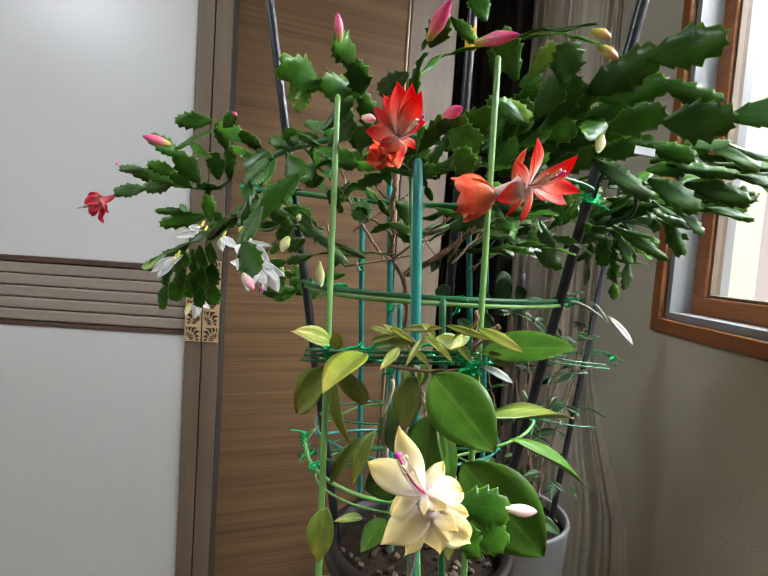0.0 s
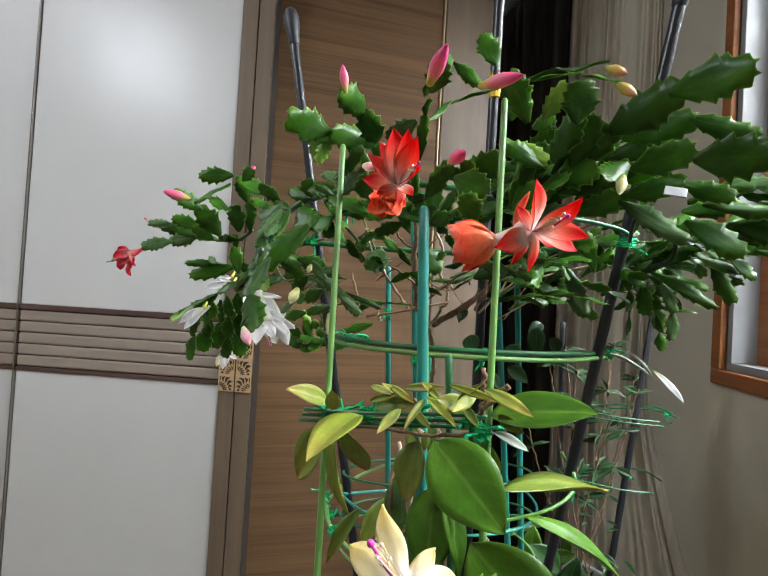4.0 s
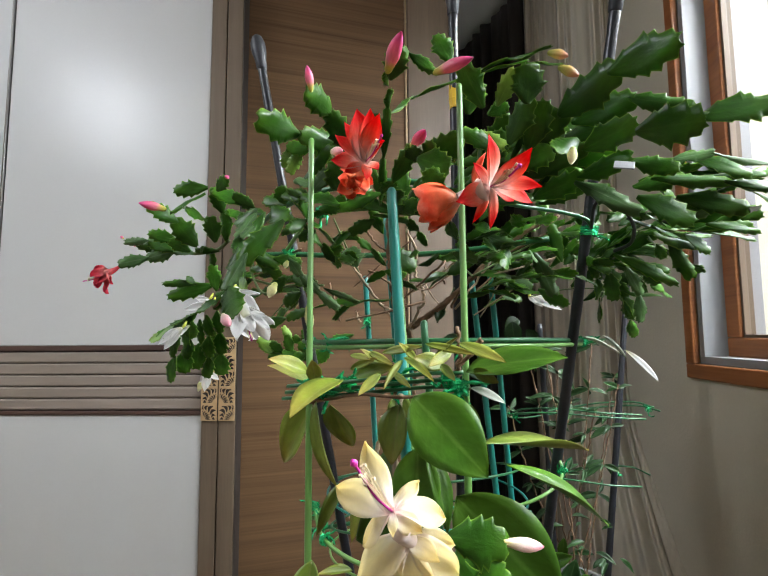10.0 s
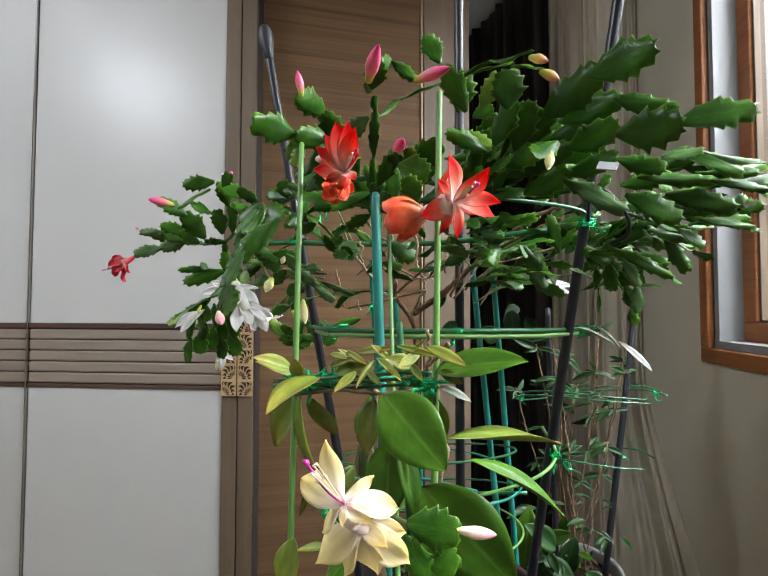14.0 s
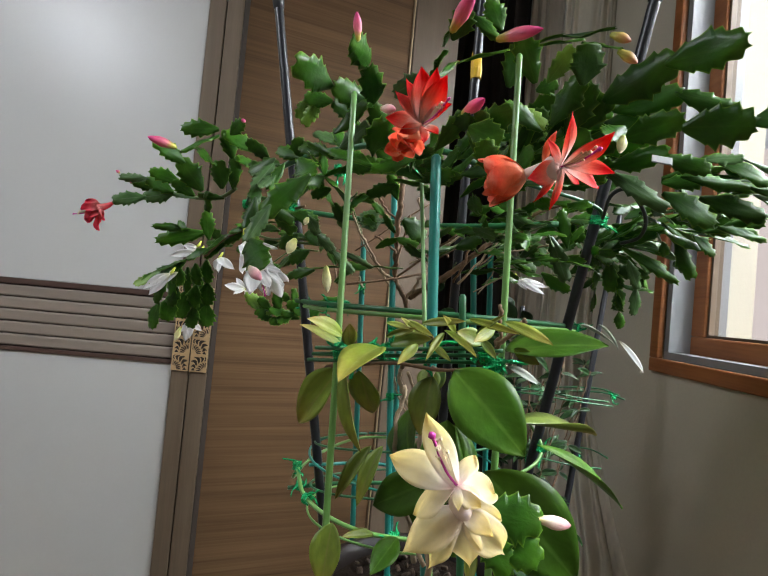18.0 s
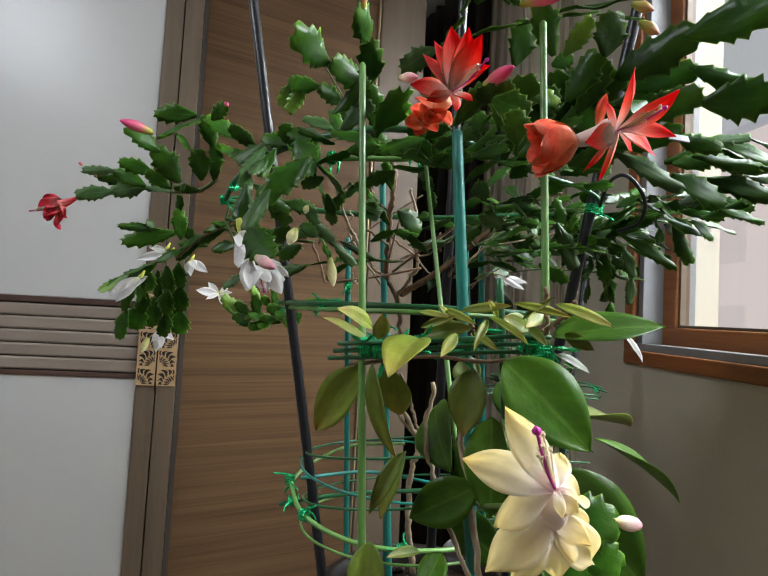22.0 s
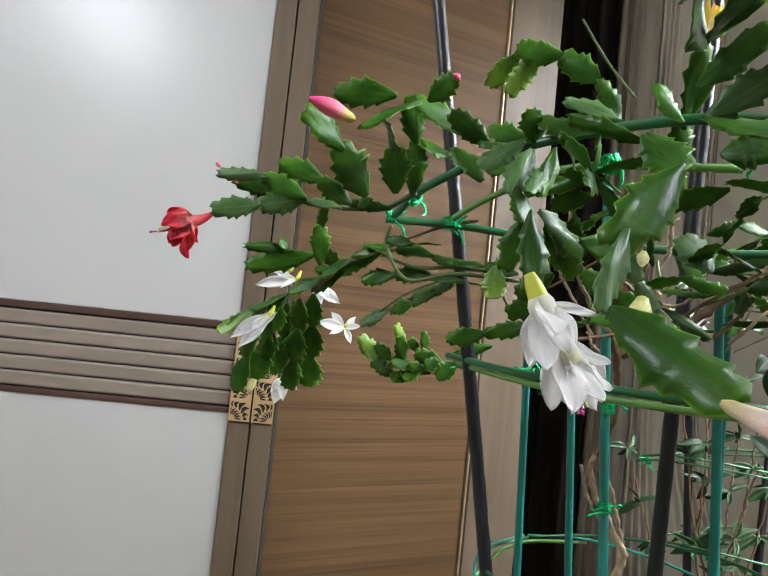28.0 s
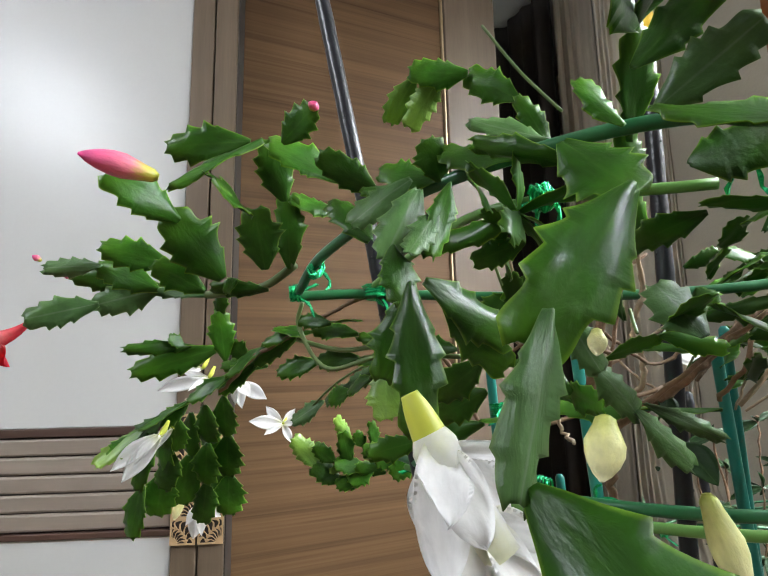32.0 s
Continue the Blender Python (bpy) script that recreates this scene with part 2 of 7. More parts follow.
def frame_ring(parent, name, y0, y1, z0, z1, w, x0, x1, material, bevel=0.003, label=""):
    """Four bars round an opening in the wall of the window."""
    for a in ((y0, y1, z0, z0 + w), (y0, y1, z1 - w, z1), (y0, y0 + w, z0 + w, z1 - w), (y1 - w, y1, z0 + w, z1 - w)):
        part(name, box(x0, x1, *a, bevel=bevel), material, parent, label)


window = thing("window_1", "sliding window with orange-brown wood-wrapped frame and white tracks", "window", kind="structure")
frame_ring(window, "window_frame", WIN_Y0, WIN_Y1, WIN_Z0, WIN_Z1, 0.030, WALL_X - 0.012, WALL_X + 0.03, FRAME)
frame_ring(window, "track", WIN_Y0 + 0.03, WIN_Y1 - 0.03, WIN_Z0 + 0.03, WIN_Z1 - 0.03, 0.016, WALL_X + 0.002, WALL_X + 0.13, PVC, 0.001, "white window track")
MID = 0.30
for y0, y1, dx in ((MID, WIN_Y1 - 0.042, 0.0), (WIN_Y0 + 0.042, MID + 0.05, 0.045)):
    sash = tagged(new("sash"), "wood-wrapped sliding sash")
    sash.parent = window
    frame_ring(sash, "sash_bar", y0, y1, WIN_Z0 + 0.042, WIN_Z1 - 0.042, 0.042, WALL_X + 0.05 + dx, WALL_X + 0.085 + dx, FRAME, 0.004)
    frame_ring(sash, "bead", y0 + 0.042, y1 - 0.042, WIN_Z0 + 0.084, WIN_Z1 - 0.084, 0.006, WALL_X + 0.056 + dx, WALL_X + 0.08 + dx, STILE, 0.001)
    glass = bpy.data.materials.new("window_glass")
    glass.use_nodes = True
    gb = glass.node_tree.nodes["Principled BSDF"]
    gb.inputs["Transmission Weight"].default_value, gb.inputs["Roughness"].default_value, gb.inputs["IOR"].default_value = 1.0, 0.02, 1.45
    pane = part("pane", box(WALL_X + 0.066 + dx, WALL_X + 0.071 + dx, y0 + 0.04, y1 - 0.04, WIN_Z0 + 0.082, WIN_Z1 - 0.082), glass, sash)
    pane.visible_shadow = False

# ---- the wardrobe ----
ST_Z0, ST_Z1 = 1.0107, 1.151
TOP = 2.22
wardrobe = thing("wardrobe", "built-in wardrobe with white doors, brown slatted strip and walnut panel", "wardrobe")
part("body", box(-1.36, 0.064, WALL_Y + 0.022, WALL_Y + 0.58, 0.0, TOP), RECESS, wardrobe)
part("top_rail", box(-1.36, 0.07, WALL_Y - 0.004, WALL_Y + 0.02, 2.135, TOP, 0.002), STILE, wardrobe)
part("plinth", box(-1.36, 0.07, WALL_Y + 0.01, WALL_Y + 0.02, 0.0, 0.08), STILE, wardrobe)


def fret_plate(x0, x1, z0, z1, y, seed):
    """A thin plate pierced by fans of curved, leaf-shaped openings."""
    bm = bmesh.new()
    edges = []

    def loop(points):
        vs = [bm.verts.new((px, y, pz)) for px, pz in points]
        edges.extend(bm.edges.new((vs[k], vs[(k + 1) % len(vs)])) for k in range(len(vs)))

    w, rim = x1 - x0, 0.0016
    loop([(x0, z0), (x1, z0), (x1, z1), (x0, z1)])
    cells = max(1, round((z1 - z0) / w))
    ch = (z1 - z0) / cells
    for c in range(cells):
        flip = (c + seed) % 2
        ox, oz = (x1 - rim if flip else x0 + rim), z0 + c * ch + rim
        for k in range(6):
            ang = radians(4 + 16.5 * k)
            reach = min((w - 2.4 * rim) / max(math.cos(ang), 0.05), (ch - 2.0 * rim) / max(math.sin(ang), 0.05), w * 1.12)
            for r0, r1 in ((0.24 * w, 0.58 * w), (0.62 * w, 0.97 * reach)):
                if r1 - r0 < 0.18 * w:
                    continue
                left, right = [], []
                for q in range(8):
                    s = q / 7
                    r = r0 + (r1 - r0) * s
                    a = ang - 0.10 + 0.16 * math.sin(math.pi * s)
                    half = 0.27 * r * 0.42 * math.sin(math.pi * (0.08 + 0.84 * s) ** 0.8) + 0.0002
                    for row, sign in ((left, 1), (right, -1)):
                        dx = r * math.cos(a) - sign * half * math.sin(a)
                        dz = r * math.sin(a) + sign * half * math.cos(a)
                        dx, dz = min(max(dx, 0.0003), w - 2.2 * rim), min(max(dz, 0.0003), ch - 1.6 * rim)
                        row.append((ox - dx if flip else ox + dx, oz + dz))
                loop(left + right[::-1])
    bmesh.ops.triangle_fill(bm, use_beauty=True, use_dissolve=False, edges=edges, normal=(0, -1, 0))
    ext = bmesh.ops.extrude_face_region(bm, geom=list(bm.faces))
    bmesh.ops.translate(bm, vec=(0, 0.0018, 0), verts=[v for v in ext["geom"] if isinstance(v, bmesh.types.BMVert)])
    bmesh.ops.recalc_face_normals(bm, faces=list(bm.faces))
    return bm


def wardrobe_door(x0, x1, stile_left, stile_right):
    """One door: a white upper and lower panel, the slatted strip between, and its stile."""
    door = new("door")
    door.parent = wardrobe
    door["label"] = "satin white door with a brown slatted strip"
    a = x0 + (0.035 if stile_left else 0.0)
    b = x1 - (0.035 if stile_right else 0.0)
    y = WALL_Y
    part("upper_panel", box(a, b, y, y + 0.02, ST_Z1, 2.13, 0.0015), WHITE_DOOR, door)
    part("lower_panel", box(a, b, y, y + 0.02, 0.085, ST_Z0, 0.0015), WHITE_DOOR, door)
    part("strip_back", box(a, b, y + 0.006, y + 0.02, ST_Z0, ST_Z1), RECESS, door)
    part("border", box(a, b, y - 0.003, y + 0.006, ST_Z1 - 0.011, ST_Z1, 0.001), BORDER, door)
    part("border", box(a, b, y - 0.003, y + 0.006, ST_Z0, ST_Z0 + 0.008, 0.001), BORDER, door)
    n, low, high = 5, ST_Z0 + 0.0092, ST_Z1 - 0.0122
    step = (high - low) / n
    for k in range(n):
        part("slat", box(a, b, y - 0.001, y + 0.006, low + k * step + 0.0006, low + (k + 1) * step - 0.0008, 0.0033), SLAT, door)
    for edge in ([(x0, a)] if stile_left else []) + ([(b, x1)] if stile_right else []):
        stile = part("stile", box(edge[0] + 0.0008, edge[1] - 0.0012, y - 0.004, y + 0.02, 0.085, 2.13, 0.0015), STILE, door, "brown edge stile")
        part("plate_back", box(edge[0] + 0.001, edge[1] - 0.0014, y - 0.0046, y - 0.004, 1.0, 1.166), RECESS, stile)
        part("fretwork", fret_plate(edge[0] + 0.001, edge[1] - 0.0014, 1.0, 1.166, y - 0.0076, int(edge[0] * 100)), GOLD, stile, "pierced bronze plate with leaf pattern")
    return door


wardrobe_door(-0.443, 0.035, False, True)
wardrobe_door(-0.925, -0.447, True, False)
wardrobe_door(-1.36, -0.929, False, True)
part("edge_trim", box(-0.4468, -0.4432, WALL_Y - 0.006, WALL_Y + 0.004, 0.085, 2.13, 0.0008), CHROME, wardrobe, "polished metal edge trim")
edge_stile = part("stile", box(0.0362, 0.0695, WALL_Y - 0.004, WALL_Y + 0.02, 0.085, 2.13, 0.0015), STILE, wardrobe, "brown edge stile")
part("plate_back", box(0.0364, 0.0692, WALL_Y - 0.0046, WALL_Y - 0.004, 1.0, 1.166), RECESS, edge_stile)
part("fretwork", fret_plate(0.0364, 0.0692, 1.0, 1.166, WALL_Y - 0.0076, 7), GOLD, edge_stile, "pierced bronze plate with leaf pattern")
# dark strip added over the stile's side, standing in for the gap's shade
part("shade_strip", box(0.0697, 0.0715, WALL_Y - 0.002, WALL_Y + 0.03, 0.085, 2.13), RECESS, wardrobe)
# the walnut end of the wardrobe turns away towards the window
walnut = new("walnut_door")
walnut.parent = wardrobe
walnut["label"] = "walnut veneer door set at an angle"
walnut.matrix_basis = pose(0.060, 1.005, 0.0, 0, 0, 19.5)
part("panel", box(0.0, 0.3806, 0.0, 0.016, 0.085, 2.013, 0.001), PANEL, walnut, "walnut veneer panel with horizontal grain")
part("panel_top", box(0.0, 0.3806, 0.0, 0.016, 2.019, 2.13, 0.001), BORDER, walnut)
part("gilt_line", box(0.3806, 0.3846, -0.005, 0.016, 0.085, 2.018, 0.0008), GILT, walnut)
part("gilt_line", box(0.0, 0.3846, -0.005, 0.016, 2.0135, 2.0185, 0.0008), GILT, walnut)
part("stile", box(0.3862, 0.505, -0.008, 0.016, 0.085, 2.13, 0.002), STILE, walnut, "brown edge stile")
part("top_rail", box(0.0, 0.505, -0.008, 0.016, 2.135, TOP, 0.002), STILE, walnut)
part("carcass", box(0.012, 0.500, 0.018, 0.42, 0.0, TOP), RECESS, walnut)

# ---- curtains and ceiling lamp ----
SHEER = mat("beige_curtain", (0.74, 0.67, 0.55), 0.85, dark=0.8, scale=3, stretch=(20, 20, 1), bump=0.2, fine=120, trans=0.3)
DRAPE = mat("beige_brown_drape", (0.40, 0.34, 0.27), 0.8, dark=0.6, scale=3, stretch=(20, 20, 1), bump=0.2, fine=120)
DARKCLOTH = mat("dark_brown_curtain", (0.028, 0.020, 0.017), 0.8, dark=0.6, scale=3, stretch=(20, 20, 1), bump=0.2, fine=120)


def curtain(name, line, z0, z1, folds, depth, material, label, flare=0.0, seed=1, lean=(0, 0)):
    """A hanging cloth along a line of floor points, in soft uneven pleats."""
    rnd = random.Random(seed)
    pts = smooth_path([(x, y, 0) for x, y in line], 60)
    n, rows = len(pts), 24
    fr = frames_along(pts)
    phase = [rnd.uniform(-0.9, 0.9) for _ in range(folds + 2)]
    bm = bmesh.new()
    grid = []
    for r in range(rows + 1):
        h = r / rows
        row = []
        for i, (p, (d, s, u)) in enumerate(zip(pts, fr)):
            f = i / (n - 1) * folds
            k = int(f)
            wave = math.sin(2 * math.pi * f + phase[k] * 0.6 + 0.5 * math.sin(h * 2.2 + phase[k]))
            amp = depth * (0.55 + 0.45 * math.sin(f * 1.7 + phase[0])) * (1 + flare * (1 - h) ** 2)
            row.append(bm.verts.new(p + s * wave * amp + Vector((lean[0], lean[1], 0)) * (i / (n - 1)) * (max(0.0, 0.44 - h) / 0.2) ** 1.3 * (1 if h > 0.24 else ((0.44 - 0.24) / (0.44 - h)) ** 1.3) + Vector((0, 0, z0 + (z1 - z0) * h))))
        grid.append(row)
    for a, b in zip(grid, grid[1:]):
        for i in range(n - 1):
            bm.faces.new((a[i], a[i + 1], b[i + 1], b[i]))
    ob = part(name, bm, material, smooth=True)
    sol = ob.modifiers.new("thick", "SOLIDIFY")
    sol.thickness = 0.0012
    return tagged(ob, label, "curtain")


curtain("blackout_curtain", [(0.60, 1.95), (0.70, 1.72), (0.80, 1.485)], 0.02, 2.29, 9, 0.020, DARKCLOTH, "black-brown blackout curtain hanging in deep pleats", seed=3)
curtain("drape", [(0.805, 1.470), (0.850, 1.452), (0.895, 1.430)], 0.02, 2.28, 4, 0.008, DRAPE, "beige-brown drape hanging in narrow pleats", seed=4)
curtain("sheer_curtain", [(0.895, 1.424), (0.930, 1.402), (0.968, 1.378), (1.004, 1.350), (1.017, 1.358)], 0.02, 2.27, 7, 0.008, SHEER, "beige curtain gathered in pleats beside the window", 3.0, seed=5, lean=(0.004, -0.31))

lamp_thing = thing("ceiling_lamp", "round white ceiling lamp, switched on", "lamp")
LAMP_GLOW = mat("lamp_diffuser", (0.9, 0.9, 0.9), 0.4, bump=0.0, glow=((0.94, 0.98, 1.0), 3.0))
rim = part("housing", lathe([(0.0, 0.0), (0.21, 0.0), (0.21, -0.05), (0.19, -0.055), (0.19, -0.02), (0.0, -0.02)], 48), PVC, lamp_thing)
part("diffuser", lathe([(0.0, -0.045), (0.187, -0.045), (0.187, -0.03)], 48), LAMP_GLOW, lamp_thing)
lamp_thing.matrix_basis = pose(-0.820, -0.040, CEIL)

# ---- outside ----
# daylight on far surfaces is put in as emission over a dimmed base
def glowing(name, colour, strength):
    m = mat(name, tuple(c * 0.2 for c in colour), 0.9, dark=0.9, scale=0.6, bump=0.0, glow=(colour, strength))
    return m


BRICK_OUT = glowing("glowing_pink_brick", (0.92, 0.80, 0.77), 0.84)
CONCRETE_OUT = glowing("glowing_pale_render", (0.82, 0.85, 0.91), 0.48)
GLASS_OUT = glowing("glowing_far_window", (0.88, 0.78, 0.76), 0.76)
SKY_OUT = glowing("white_overcast_sky", (0.93, 0.97, 1.0), 0.50)
building = thing("apartment_building", "pink and pale apartment building outside, glowing to stand for daylight", "building")
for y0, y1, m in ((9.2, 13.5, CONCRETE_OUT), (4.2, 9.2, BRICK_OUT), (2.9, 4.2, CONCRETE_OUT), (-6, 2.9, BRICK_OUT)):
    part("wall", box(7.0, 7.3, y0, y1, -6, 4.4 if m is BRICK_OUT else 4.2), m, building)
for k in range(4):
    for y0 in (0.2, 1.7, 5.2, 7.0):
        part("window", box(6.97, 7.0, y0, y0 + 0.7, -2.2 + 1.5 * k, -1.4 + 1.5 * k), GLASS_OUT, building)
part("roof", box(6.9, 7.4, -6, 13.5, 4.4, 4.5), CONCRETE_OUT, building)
tagged(part("backdrop", box(14.0, 14.05, -30, 80, -12, 40), SKY_OUT), "white overcast sky outside the window", "sky", kind="structure")
tagged(part("ground", box(1.25, 80, -60, 90, -6.1, -6.0), CONCRETE_OUT), "pale ground outside far below, glowing to stand for daylight", "ground", kind="structure")

# ---- plant materials ----
def shaded(name, stops, rough=0.35, trans=0.2, axis="Y", rand=0.12, coat=0.0, vein=None, edge=None, ribs=0.0, spec=0.5, island=False):
    """A surface coloured along one of its own axes from base to tip, with fine noise."""
    m = bpy.data.materials.new(name)
    m.use_nodes = True
    n, link = links(m)
    b = n["Principled BSDF"]
    tc, sep, ramp = n.new("ShaderNodeTexCoord"), n.new("ShaderNodeSeparateXYZ"), n.new("ShaderNodeValToRGB")
    where = "UV" if (vein or edge) else "Generated"
    link(tc.outputs[where], sep.inputs["Vector"])
    nz = n.new("ShaderNodeTexNoise")
    nz.inputs["Scale"].default_value, nz.inputs["Detail"].default_value = 9.0, 4
    link(tc.outputs["Generated"], nz.inputs["Vector"])
    jog = n.new("ShaderNodeMath")
    jog.operation = "MULTIPLY_ADD"
    link(nz.outputs["Fac"], jog.inputs[0])
    jog.inputs[1].default_value = 0.22
    link(sep.outputs[axis], jog.inputs[2])
    low = n.new("ShaderNodeMath")
    low.operation = "SUBTRACT"
    link(jog.outputs[0], low.inputs[0])
    low.inputs[1].default_value = 0.11
    link(low.outputs[0], ramp.inputs["Fac"])
    els = ramp.color_ramp.elements
    while len(els) < len(stops):
        els.new(0.5)
    for e, (p, c) in zip(els, stops):
        e.position, e.color = p, (*c, 1)
    out = ramp.outputs["Color"]
    if vein:
        off, ab, mr, mix = (n.new("ShaderNodeMath"), n.new("ShaderNodeMath"), n.new("ShaderNodeMapRange"), n.new("ShaderNodeMix"))
        off.operation, ab.operation, mix.data_type = "SUBTRACT", "ABSOLUTE", "RGBA"
        link(sep.outputs["X"], off.inputs[0])
        off.inputs[1].default_value = 0.5
        link(off.outputs[0], ab.inputs[0])
        link(ab.outputs[0], mr.inputs["Value"])
        mr.inputs["From Min"].default_value, mr.inputs["From Max"].default_value = 0.012, 0.05
        mr.inputs["To Min"].default_value, mr.inputs["To Max"].default_value = 0.55, 0.0
        link(mr.outputs["Result"], mix.inputs["Factor"])
        link(out, mix.inputs["A"])
        mix.inputs["B"].default_value = (*vein, 1)
        out = mix.outputs["Result"]
        if ribs:
            # side veins that leave the midrib at a slant
            a1, a2, sn = [n.new("ShaderNodeMath") for _ in range(3)]
            mx = n.new("ShaderNodeMix")
            a1.operation, a2.operation, sn.operation, mx.data_type = "MULTIPLY", "MULTIPLY_ADD", "SINE", "RGBA"
            link(ab.outputs[0], a1.inputs[0])
            a1.inputs[1].default_value = -22.0
            link(sep.outputs["Y"], a2.inputs[0])
            a2.inputs[1].default_value = 34.0
            link(a1.outputs[0], a2.inputs[2])
            link(a2.outputs[0], sn.inputs[0])
            cl = n.new("ShaderNodeMapRange")
            cl.inputs["From Min"].default_value, cl.inputs["From Max"].default_value = 0.75, 1.0
            cl.inputs["To Max"].default_value = ribs
            link(sn.outputs[0], cl.inputs["Value"])
            link(cl.outputs["Result"], mx.inputs["Factor"])
            link(out, mx.inputs["A"])
            mx.inputs["B"].default_value = (*vein, 1)
            out = mx.outputs["Result"]
    if edge:
        off, ab, mr, mix = (n.new("ShaderNodeMath"), n.new("ShaderNodeMath"), n.new("ShaderNodeMapRange"), n.new("ShaderNodeMix"))
        off.operation, ab.operation, mix.data_type = "SUBTRACT", "ABSOLUTE", "RGBA"
        link(sep.outputs["X"], off.inputs[0])
        off.inputs[1].default_value = 0.5
        link(off.outputs[0], ab.inputs[0])
        link(ab.outputs[0], mr.inputs["Value"])
        mr.inputs["From Min"].default_value, mr.inputs["From Max"].default_value = 0.45, 0.50
        mr.inputs["To Min"].default_value, mr.inputs["To Max"].default_value = 0.0, 0.55
        link(mr.outputs["Result"], mix.inputs["Factor"])
        link(out, mix.inputs["A"])
        mix.inputs["B"].default_value = (*edge, 1)
        out = mix.outputs["Result"]
    info, hsv, vr = n.new("ShaderNodeObjectInfo"), n.new("ShaderNodeHueSaturation"), n.new("ShaderNodeMapRange")
    vr.inputs["To Min"].default_value, vr.inputs["To Max"].default_value = 1 - rand, 1 + rand
    if island:
        link(n.new("ShaderNodeNewGeometry").outputs["Random Per Island"], vr.inputs["Value"])
    else:
        link(info.outputs["Random"], vr.inputs["Value"])
    link(vr.outputs["Result"], hsv.inputs["Value"])
    link(out, hsv.inputs["Color"])
    out = hsv.outputs["Color"]
    mot, mv, h2 = n.new("ShaderNodeTexNoise"), n.new("ShaderNodeMapRange"), n.new("ShaderNodeHueSaturation")
    mot.inputs["Scale"].default_value, mot.inputs["Detail"].default_value = 3.5, 5
    link(tc.outputs["Generated"], mot.inputs["Vector"])
    link(mot.outputs["Fac"], mv.inputs["Value"])
    mv.inputs["From Min"].default_value, mv.inputs["From Max"].default_value = 0.3, 0.7
    mv.inputs["To Min"].default_value, mv.inputs["To Max"].default_value = 1 - 0.08 - 0.6 * rand, 1 + 0.03 + 0.5 * rand
    link(mv.outputs["Result"], h2.inputs["Value"])
    link(out, h2.inputs["Color"])
    out = h2.outputs["Color"]
    link(out, b.inputs["Base Color"])
    b.inputs["Roughness"].default_value, b.inputs["Coat Weight"].default_value = rough, coat
    b.inputs["Specular IOR Level"].default_value = spec
    b.inputs["Coat Roughness"].default_value = 0.25
    fine, bp = n.new("ShaderNodeTexNoise"), n.new("ShaderNodeBump")
    fine.inputs["Scale"].default_value, fine.inputs["Detail"].default_value = 9, 6
    link(tc.outputs["Generated"], fine.inputs["Vector"])
    link(fine.outputs["Fac"], bp.inputs["Height"])
    bp.inputs["Strength"].default_value, bp.inputs["Distance"].default_value = 0.30, 0.001
    link(bp.outputs["Normal"], b.inputs["Normal"])
    if trans:
        tr, ms = n.new("ShaderNodeBsdfTranslucent"), n.new("ShaderNodeMixShader")
        link(out, tr.inputs["Color"])
        ms.inputs["Fac"].default_value = trans
        link(b.outputs[0], ms.inputs[1])
        link(tr.outputs[0], ms.inputs[2])
        link(ms.outputs[0], n["Material Output"].inputs["Surface"])
    return m


CANE = mat("light_green_plastic_cane", (0.13, 0.29, 0.065), 0.35, dark=0.75, scale=20, bump=0.05)
TEAL = mat("teal_coated_stake", (0.016, 0.21, 0.17), 0.3, dark=0.75, scale=20, bump=0.05)
GREENROD = mat("green_coated_wire", (0.02, 0.13, 0.045), 0.32, dark=0.7, scale=20, bump=0.05)
BLACK = mat("black_coated_pole", (0.012, 0.013, 0.018), 0.32, dark=0.6, scale=30, bump=0.3, fine=180)
RUBBER = mat("black_rubber_cap", (0.018, 0.02, 0.026), 0.5, dark=0.7, scale=30)
FOIL = mat("shiny_green_foil_tie", (0.03, 0.74, 0.27), 0.24, metal=0.65, dark=0.5, scale=120, bump=0.6, fine=400)
BARK = mat("tan_bark", (0.46, 0.34, 0.22), 0.75, dark=0.45, scale=40, bump=0.8, fine=200)
BROWNSTEM = mat("brown_bark", (0.23, 0.13, 0.068), 0.7, dark=0.5, scale=40, bump=0.8, fine=200)
STEM = mat("green_stem", (0.10, 0.16, 0.04), 0.5, dark=0.6, scale=40, bump=0.3)
SEGSTOPS = [(0.0, (0.027, 0.098, 0.007)), (0.6, (0.031, 0.120, 0.008)), (1.0, (0.058, 0.165, 0.010))]
SEG = shaded("cactus_segment", SEGSTOPS, 0.32, 0.28, rand=0.35, coat=0.0, vein=(0.05, 0.14, 0.015), edge=(0.26, 0.46, 0.04), spec=0.34)
SEGMASS = shaded("cactus_segment_mass", SEGSTOPS, 0.32, 0.28, rand=0.45, coat=0.0, vein=(0.05, 0.14, 0.015), edge=(0.26, 0.46, 0.04), spec=0.34, island=True)
SEGNEW = shaded("young_cactus_segment", [(0.0, (0.07, 0.18, 0.03)), (1.0, (0.24, 0.42, 0.05))], 0.36, 0.25, rand=0.2, coat=0.1, vein=(0.20, 0.36, 0.06), edge=(0.34, 0.48, 0.08))
SEGDRY = shaded("dusty_cactus_segment", [(0.0, (0.045, 0.112, 0.030)), (1.0, (0.07, 0.15, 0.042))], 0.36, 0.12, rand=0.25, coat=0.0, vein=(0.14, 0.20, 0.12), edge=(0.15, 0.24, 0.07), spec=0.3)
